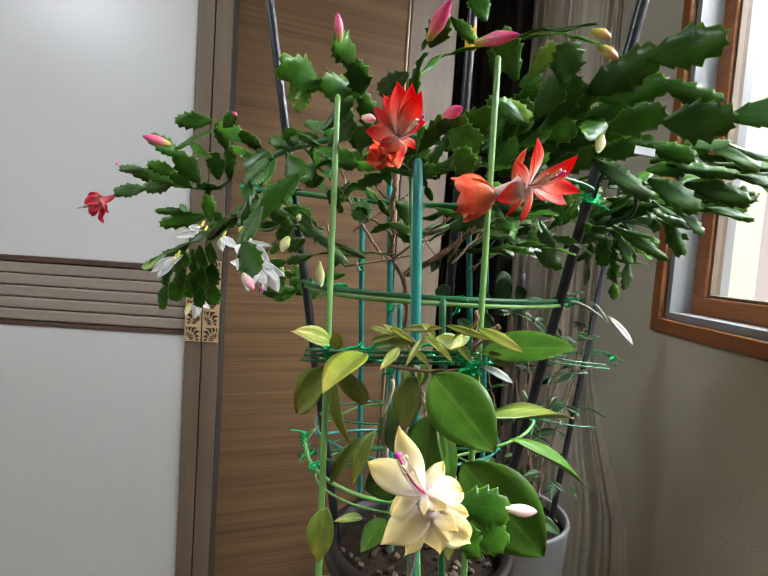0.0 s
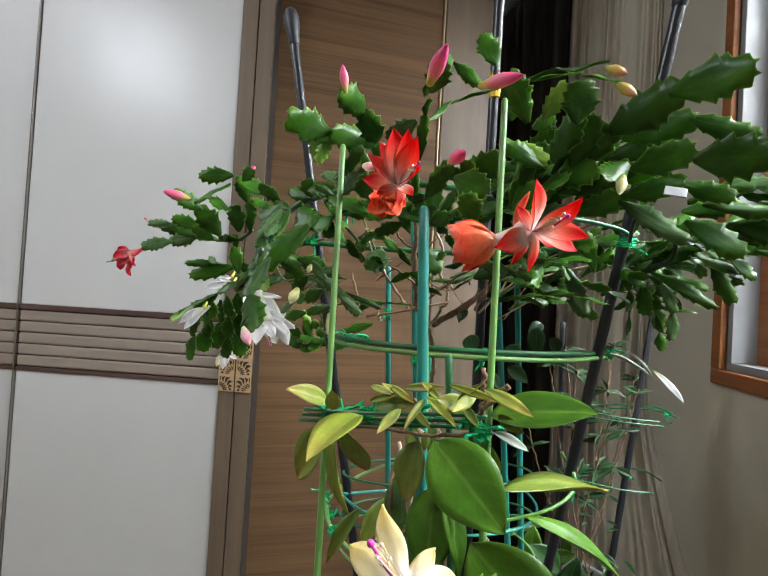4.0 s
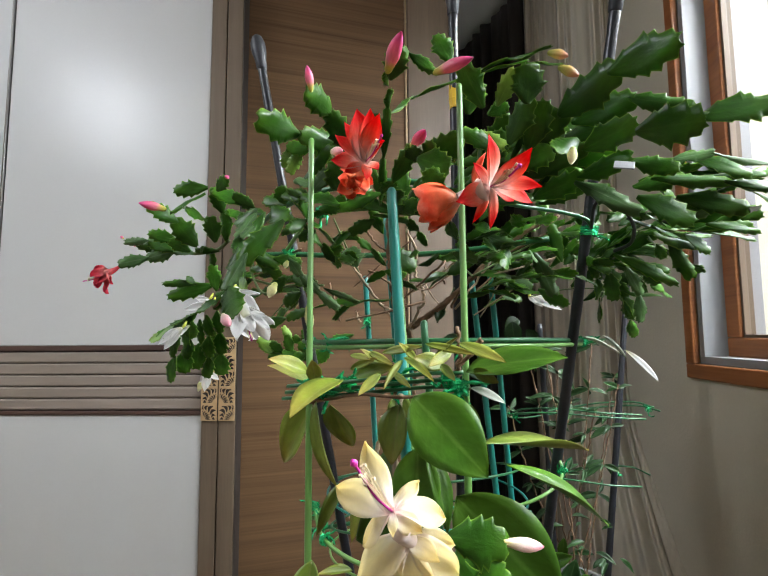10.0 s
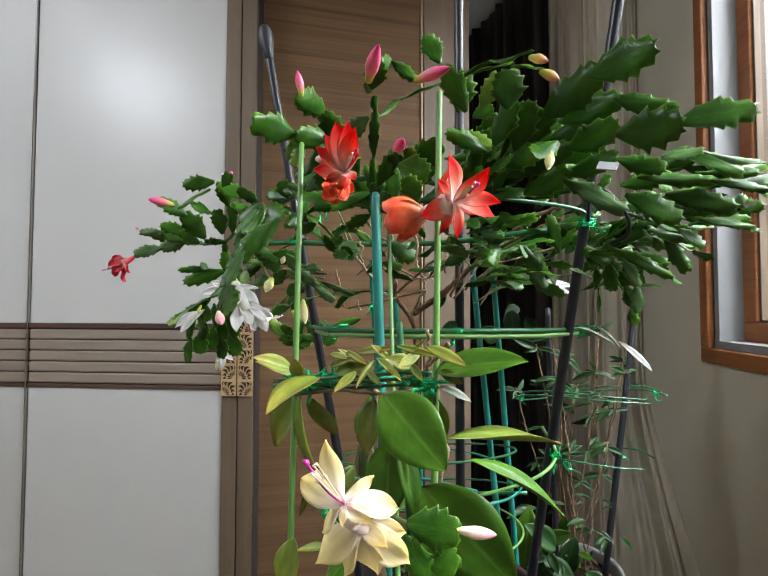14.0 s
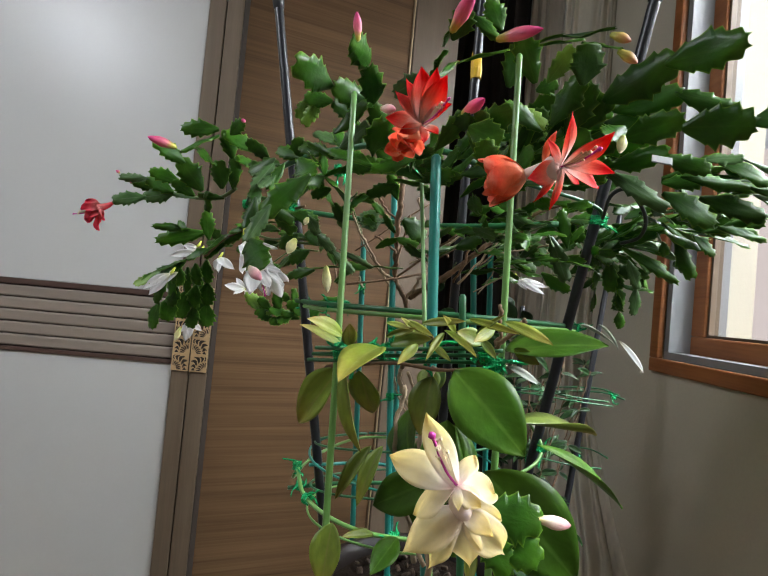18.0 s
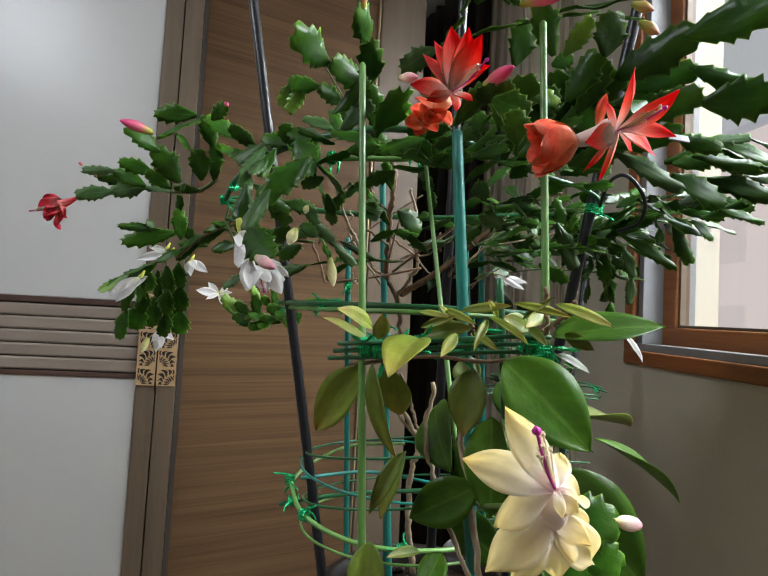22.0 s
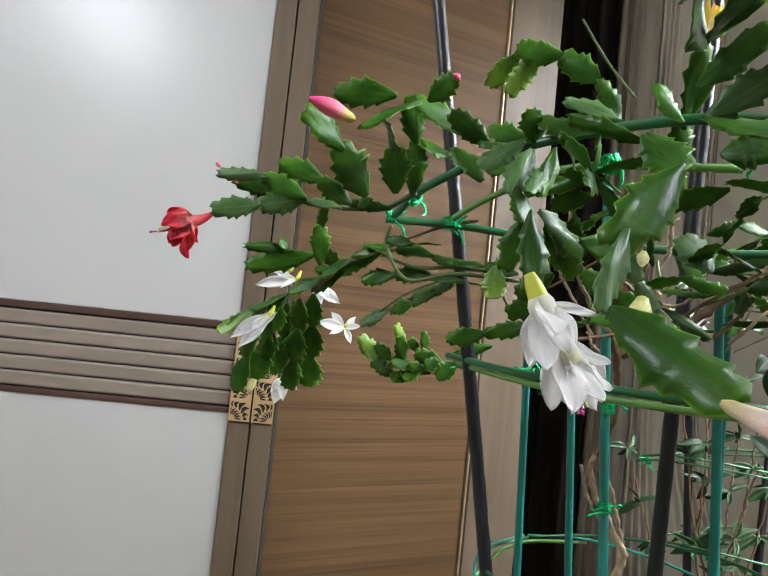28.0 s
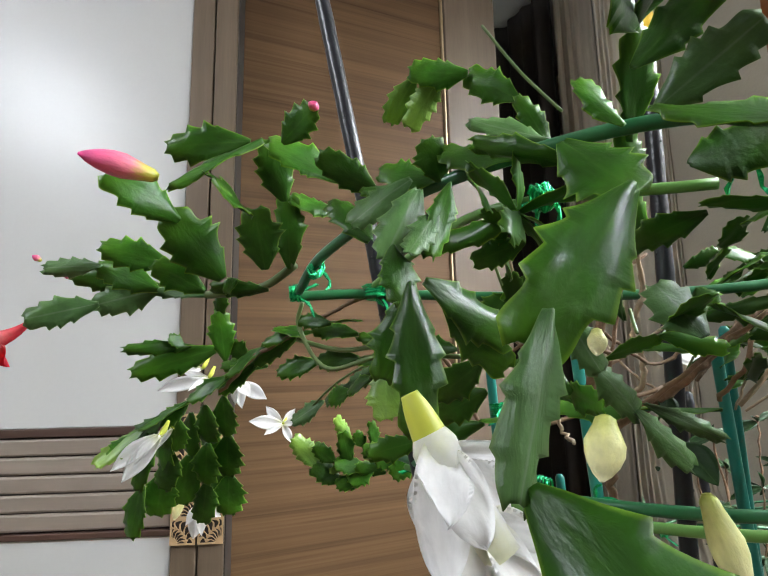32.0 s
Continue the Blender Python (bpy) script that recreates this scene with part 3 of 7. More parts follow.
LEAF = shaded("glossy_leaf", [(0.0, (0.075, 0.175, 0.014)), (0.7, (0.046, 0.130, 0.010)), (1.0, (0.07, 0.165, 0.011))], 0.30, 0.25, rand=0.28, coat=0.0, vein=(0.13, 0.25, 0.04), edge=(0.12, 0.26, 0.03), ribs=0.08, spec=0.3)
LEAFYOUNG = shaded("young_yellow_green_leaf", [(0.0, (0.22, 0.32, 0.03)), (0.6, (0.34, 0.37, 0.05)), (1.0, (0.42, 0.34, 0.06))], 0.38, 0.32, rand=0.2, coat=0.1, vein=(0.42, 0.42, 0.12), ribs=0.06)
LEAFOLIVE = shaded("olive_leaf", [(0.0, (0.14, 0.22, 0.020)), (0.6, (0.19, 0.25, 0.026)), (1.0, (0.25, 0.21, 0.026))], 0.42, 0.25, rand=0.25, coat=0.1, vein=(0.23, 0.22, 0.05), ribs=0.08)
# dark green, with the shade these leaves stand in put into the colour
LEAFDARK = shaded("dark_shaded_leaf", [(0.0, (0.016, 0.048, 0.012)), (1.0, (0.020, 0.060, 0.014))], 0.4, 0.15, rand=0.25, coat=0.0, vein=(0.06, 0.12, 0.04), ribs=0.08, spec=0.25)
LEAFGREY = shaded("grey_leaf_underside", [(0.0, (0.30, 0.36, 0.26)), (1.0, (0.42, 0.46, 0.36))], 0.5, 0.2, rand=0.15)
RED = shaded("red_petal", [(0.0, (0.98, 0.90, 0.88)), (0.25, (0.96, 0.66, 0.58)), (0.5, (0.92, 0.24, 0.16)), (0.78, (0.85, 0.035, 0.035)), (1.0, (0.80, 0.015, 0.022))], 0.5, 0.48, rand=0.10, spec=0.12)
ORANGE = shaded("orange_red_petal", [(0.0, (0.95, 0.62, 0.42)), (0.35, (0.92, 0.26, 0.11)), (0.8, (0.88, 0.10, 0.045)), (1.0, (0.90, 0.30, 0.20))], 0.5, 0.32, rand=0.1, spec=0.12)
YELLOW = shaded("cream_yellow_petal", [(0.0, (0.97, 0.80, 0.80)), (0.2, (0.97, 0.92, 0.86)), (0.5, (0.97, 0.89, 0.66)), (1.0, (0.98, 0.86, 0.48))], 0.6, 0.66, rand=0.03, spec=0.06)
WHITE = shaded("white_petal", [(0.0, (0.88, 0.88, 0.66)), (0.3, (0.92, 0.91, 0.90)), (1.0, (0.965, 0.965, 0.97))], 0.5, 0.5, rand=0.04, spec=0.12)
CRIMSON = shaded("faded_crimson_petal", [(0.0, (0.90, 0.40, 0.38)), (0.5, (0.86, 0.11, 0.14)), (1.0, (0.76, 0.03, 0.08))], 0.55, 0.42, rand=0.15, spec=0.15)
BUDPINK = shaded("pink_bud", [(0.0, (0.42, 0.46, 0.05)), (0.18, (0.56, 0.46, 0.08)), (0.36, (0.80, 0.22, 0.28)), (1.0, (0.76, 0.04, 0.27))], 0.4, 0.2, coat=0.2)
BUDPALE = shaded("pale_pink_bud", [(0.0, (0.55, 0.5, 0.15)), (0.35, (0.85, 0.68, 0.60)), (1.0, (0.84, 0.30, 0.40))], 0.45, 0.2)
BUDCREAM = shaded("cream_bud", [(0.0, (0.40, 0.45, 0.08)), (0.4, (0.70, 0.68, 0.28)), (1.0, (0.82, 0.78, 0.50))], 0.45, 0.2)
BUDROSE = shaded("yellow_bud_with_rosy_tip", [(0.0, (0.30, 0.36, 0.05)), (0.45, (0.52, 0.40, 0.10)), (1.0, (0.66, 0.24, 0.18))], 0.45, 0.2)
MAGENTA = mat("magenta_stigma", (0.62, 0.03, 0.33), 0.45, dark=0.8, bump=0.0)
STAMEN = mat("cream_stamen", (0.88, 0.76, 0.52), 0.5, dark=0.8, bump=0.0)
TUBEWHITE = mat("white_floral_tube", (0.84, 0.70, 0.66), 0.5, dark=0.85, bump=0.1)
TUBEGREEN = mat("green_flower_base", (0.58, 0.62, 0.07), 0.45, dark=0.8, bump=0.1)
POTDARK = mat("dark_brown_glaze", (0.018, 0.012, 0.011), 0.36, dark=0.6, scale=8, bump=0.1, spec=0.25)
POTGREY = mat("pale_grey_glazed_pot", (0.17, 0.17, 0.168), 0.4, dark=0.85, scale=8, bump=0.1)
SOIL = mat("dark_soil", (0.024, 0.015, 0.010), 1.0, dark=0.4, scale=60, bump=1.0, fine=300, spec=0.1)
CHIP = mat("bark_chip", (0.085, 0.052, 0.030), 0.9, dark=0.5, scale=60, bump=0.6, rand=0.4)
BENCH = wood("bench_wood", (0.30, 0.19, 0.10), (0.17, 0.10, 0.05), 0.5, 5.0)
TAG = mat("yellow_tape", (0.72, 0.45, 0.03), 0.4, dark=0.85, bump=0.1)


# ---- plant pieces ----
# the staked plants lean a little out of plumb; their pots stand upright
LEAN = Matrix.Translation((0.15, 0.965, 1.09)) @ Vector((0.0293, -0.0710, 0.9970)).rotation_difference(Vector((0, 0, 1))).to_matrix().to_4x4() @ Matrix.Translation((-0.15, -0.965, -1.09))


def blade(name, profile, rows, cols, thick, cup, bend, material, rnd, wave=0.0, rib=0.0, teeth=0.0, fold=0.0):
    """A flat organ of length 1 along y and half-width profile(s) along x, with thickness, cup and bend."""
    bm = bmesh.new()
    lay = bm.loops.layers.uv.new("along")
    place = {}
    top, bottom = [], []
    ph = rnd.uniform(0, 6)
    marks = [[(rnd.uniform(0.30, 0.42), rnd.uniform(0.4, 0.9)), (rnd.uniform(0.52, 0.62), rnd.uniform(0.6, 1.1)), (rnd.uniform(0.72, 0.82), rnd.uniform(0.7, 1.2)), (rnd.uniform(0.955, 0.985), rnd.uniform(1.3, 2.2))] for _ in range(2)] if teeth else []
    for i in range(rows + 1):
        s = i / rows
        w = max(profile(s), 0.004)
        a, b = [], []
        for k in range(cols + 1):
            u = 2 * k / cols - 1
            side = w * u
            if teeth and abs(u) > 0.99:
                for at, big in marks[0 if u < 0 else 1]:
                    gap = at - s
                    if -0.001 <= gap < 0.19:
                        side *= 1 + teeth * big * (1 - gap / 0.19) ** 1.6
            z = cup * w * u * u + fold * w * abs(u) + bend * (s * s) + rib * (1 - min(1, abs(u) * 3)) + wave * math.sin(7 * s + 3 * u + ph) * abs(u)
            h = thick * (1 - 0.75 * u * u) * (0.4 + 0.6 * math.sin(math.pi * min(max(s, 0.06), 0.94)))
            along = s + (0.05 * abs(u) ** 3 * (i == rows) if teeth else 0.0)
            a.append(bm.verts.new((side, along, z + h)))
            b.append(bm.verts.new((side, along, z - h)))
            place[a[-1]] = place[b[-1]] = (0.5 + u / 2, s)
        top.append(a)
        bottom.append(b)
    for i in range(rows):
        for k in range(cols):
            bm.faces.new((top[i][k], top[i][k + 1], top[i + 1][k + 1], top[i + 1][k]))
            bm.faces.new((bottom[i][k + 1], bottom[i][k], bottom[i + 1][k], bottom[i + 1][k + 1]))
        bm.faces.new((bottom[i][0], top[i][0], top[i + 1][0], bottom[i + 1][0]))
        bm.faces.new((top[i][cols], bottom[i][cols], bottom[i + 1][cols], top[i + 1][cols]))
    for k in range(cols):
        bm.faces.new((bottom[0][k], bottom[0][k + 1], top[0][k + 1], top[0][k]))
        bm.faces.new((top[rows][k], top[rows][k + 1], bottom[rows][k + 1], bottom[rows][k]))
    for f in bm.faces:
        for loop in f.loops:
            loop[lay].uv = place[loop.vert]
    return mesh_of(name, bm, material, True)


def seg_profile(s):
    return 0.225 * math.sin(math.pi * (0.04 + 0.87 * s ** 1.08)) ** 0.78


def leaf_profile(s):
    return 0.29 * math.sin(math.pi * min(1, s) ** 0.86) ** 0.82


def long_profile(s):
    return 0.17 * math.sin(math.pi * s ** 0.9) ** 0.8


def petal_profile(s):
    return 0.25 * (0.26 * (1 - s) + math.sin(math.pi * s ** 1.05) ** (0.8 + 0.28 * s))


def broad_profile(s):
    return 0.30 * (0.28 * (1 - s) + math.sin(math.pi * s ** 1.1) ** 0.75)


def round_profile(s):
    return 0.27 * (0.5 * (1 - s) + math.sin(math.pi * s ** 1.3) ** 0.6)


RND = random.Random(11)


def family(name, profile, material, count, rows=14, cols=4, thick=0.012, cups=(-0.2, 0.3), bends=(-0.12, 0.12), **more):
    return [blade(name, profile, rows, cols, thick, RND.uniform(*cups), RND.uniform(*bends), material, RND, **more) for _ in range(count)]


SEGS = {m.name: family("segment", seg_profile, m, 8, 32, 4, 0.015, (-0.14, 0.14), (-0.12, 0.12), teeth=0.46, wave=0.035, rib=0.014) for m in (SEG, SEGNEW, SEGDRY)}
LEAVES = {m.name: family("leaf", leaf_profile, m, 4, 14, 6, 0.006, (0.05, 0.35), (-0.22, -0.02), wave=0.012, fold=0.10) for m in (LEAF, LEAFYOUNG, LEAFOLIVE, LEAFDARK, LEAFGREY)}
LONGS = {m.name: family("leaf", long_profile, m, 3, 14, 4, 0.006, (0.1, 0.5), (-0.25, 0.0), wave=0.012, fold=0.15) for m in (LEAF, LEAFYOUNG, LEAFOLIVE, LEAFGREY, WHITE)}
PETALS = {m.name: family("petal", petal_profile, m, 5, 14, 6, 0.008, (0.2, 0.6), (-0.22, 0.05), wave=0.015) for m in (RED, ORANGE, WHITE)}
BROADS = {m.name: family("petal", broad_profile, m, 6, 14, 6, 0.008, (0.15, 0.6), (-0.25, 0.05), wave=0.05) for m in (ORANGE,)}
CUPS = family("petal", broad_profile, ORANGE, 4, 16, 8, 0.008, (0.5, 0.7), (-0.05, 0.05), wave=0.0)
BARRELS = family("petal", round_profile, ORANGE, 4, 16, 8, 0.008, (0.35, 0.5), (0.42, 0.55), wave=0.02)
WILTED = family("petal", round_profile, CRIMSON, 5, 16, 8, 0.008, (0.3, 0.8), (-0.35, 0.1), wave=0.10)
BELL = family("petal", round_profile, WHITE, 6, 18, 8, 0.006, (0.10, 0.40), (-0.22, 0.05), wave=0.07)
YLOW = family("petal", petal_profile, YELLOW, 6, 20, 10, 0.006, (0.10, 0.35), (-0.10, 0.12), wave=0.06)
BROADS[YELLOW.name] = family("petal", petal_profile, YELLOW, 6, 18, 8, 0.007, (0.10, 0.35), (-0.30, -0.05), wave=0.05)


def basis(at, along, facing, length, width=None, twist=0.0):
    """The pose of a blade that starts at a point, runs along a way and shows its flat side to another."""
    d = Vector(along).normalized()
    f = Vector(facing)
    f = f - d * f.dot(d)
    f = f.normalized() if f.length > 1e-4 else d.orthogonal().normalized()
    f = Matrix.Rotation(twist, 3, d) @ f
    m = Matrix((d.cross(f), d, f)).transposed().to_4x4()
    return Matrix.Translation(at) @ m @ Matrix.Diagonal((width or length, length, length, 1))


COUNT = {"segment": 0}
EXTRA = []


def chain(parent, points, facing=(-0.1, -1, 0.25), width=0.026, step=0.043, material=SEG, turn=0.5, first=0.8, tip=None, single=True):
    """Flat jointed segments end to end along a smooth path."""
    path = smooth_path(points, 12)
    total = sum((b - a).length for a, b in zip(path, path[1:]))
    n = max(1, round(total / step))
    marks, run, k = [path[0]], 0.0, 1
    for a, b in zip(path, path[1:]):
        run += (b - a).length
        while k <= n and run >= total * k / n - 1e-6:
            marks.append(b.copy())
            k += 1
    for i, (a, b) in enumerate(zip(marks, marks[1:])):
        L = (b - a).length * 1.03
        w = 0.90 * width * RND.uniform(0.85, 1.12) * (first if i == 0 else 1.0)
        mm = tip if (tip and i == len(marks) - 2) else material
        m = basis(a, b - a, facing, L, w / 0.5, RND.gauss(0, turn))
        me = RND.choice(SEGS[mm.name])
        if single and COUNT["segment"] < 300:
            put("segment", me, parent, m)
            COUNT["segment"] += 1
        else:
            EXTRA.append((me, m))
    return marks


def seg(parent, a, b, width, material=SEG, facing=(-0.1, -1, 0.25), twist=None):
    """One jointed segment from its joint to its tip."""
    a, b = Vector(a), Vector(b)
    m = basis(a, b - a, facing, (b - a).length * 1.05, width * 0.93 / 0.5, RND.gauss(0, 0.25) if twist is None else twist)
    COUNT["segment"] += 1
    return put("segment", RND.choice(SEGS[material.name]), parent, m)


def fan(parent, at, tips, **more):
    for t in tips:
        a, b = Vector(at), Vector(t)
        mid = (a + b) / 2 + Vector((0, 0, 0.10 * (b - a).length))
        chain(parent, [a, mid, b], **more)


def bud(parent, base, tip, r, material):
    """A closed bud: a small green cup and a pointed swollen body, furled petals in its outline."""
    base, tip = Vector(base), Vector(tip)
    d = tip - base
    L = d.length
    bm = bmesh.new()
    prof = [(0.25, 0.0), (0.55, 0.07), (0.62, 0.16), (0.78, 0.28), (1.0, 0.45), (0.98, 0.6), (0.78, 0.76), (0.46, 0.9), (0.10, 1.0)]
    n = 12
    rings = []
    for q, (rr, s) in enumerate(prof):
        tw = s * 0.9
        rings.append([bm.verts.new((r / L * rr * (1 + 0.07 * math.cos(3 * (2 * math.pi * k / n) + tw)) * math.cos(2 * math.pi * k / n + tw),
                                    s, r / L * rr * (1 + 0.07 * math.cos(3 * (2 * math.pi * k / n) + tw)) * math.sin(2 * math.pi * k / n + tw))) for k in range(n)])
    for a, b in zip(rings, rings[1:]):
        for k in range(n):
            bm.faces.new((b[k], b[(k + 1) % n], a[(k + 1) % n], a[k]))
    bm.faces.new(rings[-1])
    bm.faces.new(list(reversed(rings[0])))
    ob = put("bud", mesh_of("bud", bm, material, True), parent, basis(base, d, (0, -1, 0.1), L))
    return ob


def flower(parent, base, axis, tube_len, tube_r, tube_mat, label=""):
    """The floral tube that carries a flower's petals."""
    d = Vector(axis).normalized()
    pts = [Vector(base) + d * tube_len * k / 6 for k in range(7)]
    rad = [tube_r * (0.6 + 0.1 * k + (0.25 if k > 4 else 0)) for k in range(7)]
    return part("flower", tube(pts, rad, 12), tube_mat, parent, label, True)


def star(base):
    """The short green tube of a small white flower."""
    base = Vector(base)
    return part("flower", tube([base + Vector((0.004, 0.004, 0.010)), base + Vector((0.002, 0.002, 0.004)), base], [0.0012, 0.0022, 0.0018], 8), TUBEGREEN, cactus, "small white star flower", True)


def petal_to(head, start, tip, facing, meshes, width=0.65):
    """One petal from its start to its tip, its inner side to the given way."""
    start, tip = Vector(start), Vector(tip)
    L = (tip - start).length
    start = start + Vector(facing).normalized() * RND.uniform(-0.0012, 0.0012)
    put("petal", RND.choice(meshes), head, basis(start, tip - start, facing, L, L * width, RND.gauss(0, 0.22)))


def filaments(head, start, end, r, tip=MAGENTA):
    """The style with its stigma and a tuft of stamens along it."""
    start, end = Vector(start), Vector(end)
    way = end - start
    bow = start.lerp(end, 0.5) + Vector((0, 0, -0.08 * way.length))
    part("style", tube(smooth_path([start, bow, end]), 0.00055, 6), MAGENTA, head, smooth=True)
    part("stigma", tube([end - way * 0.05, end, end + way * 0.05], [r * 0.6, r * 1.1, r * 0.5], 8), tip, head, smooth=True)
    bm = bmesh.new()
    for _ in range(12):
        e = start + way * RND.uniform(0.6, 0.86) + Vector((RND.gauss(0, 0.0011), RND.gauss(0, 0.0009), RND.gauss(0, 0.0011)))
        tube([start, start.lerp(e, 0.5) + Vector((0, 0, -0.0006)), e], 0.00032, 4, bm)
        tube([e, e + way.normalized() * 0.0013], 0.0007, 5, bm)
    part("stamen_tuft", bm, STAMEN, head)


def cup_tier(head, at, axis, number, length, start):
    """A ring of broad petals that swell outwards and close again like a cup."""
    d = Vector(axis).normalized()
    side = d.cross(Vector((0, 0, 1))).normalized()
    top = side.cross(d)
    for k in range(number):
        w = 2 * math.pi * (k + start) / number
        out = side * math.cos(w) + top * math.sin(w)
        o = radians(52 + RND.gauss(0, 4))
        way = d * math.cos(o) + out * math.sin(o)
        face = d * math.sin(o) - out * math.cos(o)
        L = length * RND.uniform(0.95, 1.05)
        put("petal", RND.choice(BARRELS), head, basis(Vector(at) + out * 0.003, way, face, L, L * 1.2, RND.gauss(0, 0.08)))


def rod(parent, points, r, material, name="hoop", n=10, label=""):
    path = smooth_path(points, n)
    if isinstance(r, tuple):
        r = [r[0] + (r[1] - r[0]) * k / (len(path) - 1) for k in range(len(path))]
    if material in (BARK, BROWNSTEM):
        r = r if isinstance(r, list) else [r] * len(path)
        r = [q * (0.92 + 0.22 * max(0.0, math.sin(1.15 * k)) ** 4 + RND.uniform(-0.05, 0.08)) for k, q in enumerate(r)]
        path = [p + Vector((RND.gauss(0, 0.0008), RND.gauss(0, 0.0008), 0)) for p in path]
    return part(name, tube(path, r, 8, rough=0.16 if material in (BARK, BROWNSTEM) else 0.0), material, parent, label, True)


def tie(parent, at, along, r=0.006, length=0.012, turns=5, tails=2, label="", flat=1.0):
    """A twist of shiny foil ribbon wound round a crossing, with loose crinkled ends."""
    d = Vector(along).normalized()
    a = d.orthogonal().normalized()
    b = d.cross(a)
    at = Vector(at)
    pts = []
    for k in range(turns * 8 + 1):
        w = 2 * math.pi * k / 8
        rr = r * RND.uniform(0.85, 1.2)
        pts.append(at + d * length * (k / (turns * 8) - 0.5) + (a * math.cos(w) + b * math.sin(w)) * rr)
    bm = tube(pts, 0.0007, 5)
    for _ in range(tails):
        p = at + Vector((RND.gauss(0, 1), RND.gauss(0, 1), RND.gauss(0, 1))).normalized() * r
        row = [p]
        way = Vector((RND.gauss(0, 1), RND.gauss(0, 0.6), RND.uniform(-1.2, 0.6))).normalized()
        for _ in range(5):
            way = (way + Vector((RND.gauss(0, 0.35), RND.gauss(0, 0.35), RND.gauss(0, 0.35)))).normalized()
            row.append(row[-1] + way * 0.0038)
        tube(row, [0.0013, 0.0008, 0.0014, 0.0008, 0.0013, 0.0004], 4, bm)
    return part("tie", bm, FOIL, parent, label)


def on_line(lo, hi, z):
    """The point at height z on the line through (x, y) at 0.9 and at 1.25 m."""
    k = (z - 0.9) / 0.35
    return Vector((lo[0] + (hi[0] - lo[0]) * k, lo[1] + (hi[1] - lo[1]) * k, z))


def stake(parent, lo, hi, z0, z1, r, material, cap=False, label="", knobs=False):
    pts = [on_line(lo, hi, z0 + (z1 - z0) * k / 40) for k in range(41)]
    rad = [r * (1 + (0.06 * (k % 2) if knobs else 0)) for k in range(41)]
    ob = part("stake", tube(pts + [pts[-1] + (pts[-1] - pts[0]).normalized() * r * 0.7], rad + [r * 0.55], 12), material, parent, label, True)
    if cap:
        d = (pts[-1] - pts[0]).normalized()
        row = [(-0.014, 0.95), (-0.012, 1.25), (0.0, 1.35), (0.012, 1.8), (0.026, 1.75), (0.034, 1.2), (0.038, 0.3)]
        part("end_cap", tube([pts[-1] + d * a for a, _ in row], [r * b for _, b in row], 14), RUBBER, ob, "black rubber end cap", True)
    if knobs:
        bm = bmesh.new()
        for k in range(60):
            p = pts[0].lerp(pts[-1], (k + 0.5) / 60)
            w = 2.4 * k
            q = p + Vector((math.cos(w), math.sin(w), 0)) * r * 0.92
            bmesh.ops.create_icosphere(bm, subdivisions=1, radius=r * 0.22, matrix=Matrix.Translation(q))
        part("grip_bumps", bm, material, ob)
    return ob


def pot(parent, centre, rim, height, r, material, thick=0.012, label="", band=True):
    x, y = centre
    prof = [(0.0, 0.0), (r * 0.68, 0.0), (r * 0.72, 0.006), (r * 0.93, height - 0.035), (r * 0.95, height - 0.030), (r, height - 0.026), (r * 1.01, height - 0.005), (r * 0.99, height),
            (r - thick, height), (r - thick * 1.2, height - 0.03), (r - thick * 1.3, height - 0.06)]
    if not band:
        prof = [(0.0, 0.0), (r * 0.86, 0.0), (r * 0.89, 0.004), (r * 0.90, 0.012), (r * 0.985, height - 0.012), (r * 0.998, height - 0.006), (r * 0.985, height), (r - thick, height - 0.002),
                (r - thick * 1.2, height - 0.03), (r - thick * 1.3, height - 0.06)]
    upright = LEAN.inverted()
    part("pot", lathe(prof, 48, (x, y, rim - height)), material, parent, label, True).matrix_basis = upright
    bm = bmesh.new()
    rows = 10
    rings = []
    for i in range(rows + 1):
        rr = (r - thick) * i / rows
        rings.append([bm.verts.new((x + rr * math.cos(2 * math.pi * k / 32), y + rr * math.sin(2 * math.pi * k / 32),
                                    rim - 0.022 + 0.007 * noise.noise((rr * 30 * math.cos(k), rr * 30 * math.sin(k), x)))) for k in range(32)])
    for a, b in zip(rings, rings[1:]):
        for k in range(32):
            bm.faces.new((a[k], a[(k + 1) % 32], b[(k + 1) % 32], b[k]))
    part("soil", bm, SOIL, parent, "dark potting soil", True).matrix_basis = upright
    chip = box(-0.5, 0.5, -0.5, 0.5, -0.5, 0.5, 0.2)
    me = mesh_of("bark_chip", chip, CHIP, True)
    for _ in range(80):
        w, rr = RND.uniform(0, 6.283), (r - thick) * 0.93 * math.sqrt(RND.random())
        m = pose(x + rr * math.cos(w), y + rr * math.sin(w), rim - 0.017, RND.uniform(0, 40), RND.uniform(0, 40), RND.uniform(0, 360))
        put("bark_chip", me, parent, upright @ m @ Matrix.Diagonal((RND.uniform(0.005, 0.013), RND.uniform(0.004, 0.008), RND.uniform(0.003, 0.006), 1)))


def leaf(parent, base, tip, material, facing=(-0.1, -1, 0.5), width=1.0, long=False, twist=None):
    base, tip = Vector(base), Vector(tip)
    L = (tip - base).length
    me = RND.choice((LONGS if long else LEAVES)[material.name])
    return put("leaf", me, parent, basis(base, tip - base, facing, L, L * width, RND.gauss(0, 0.15) if twist is None else twist))

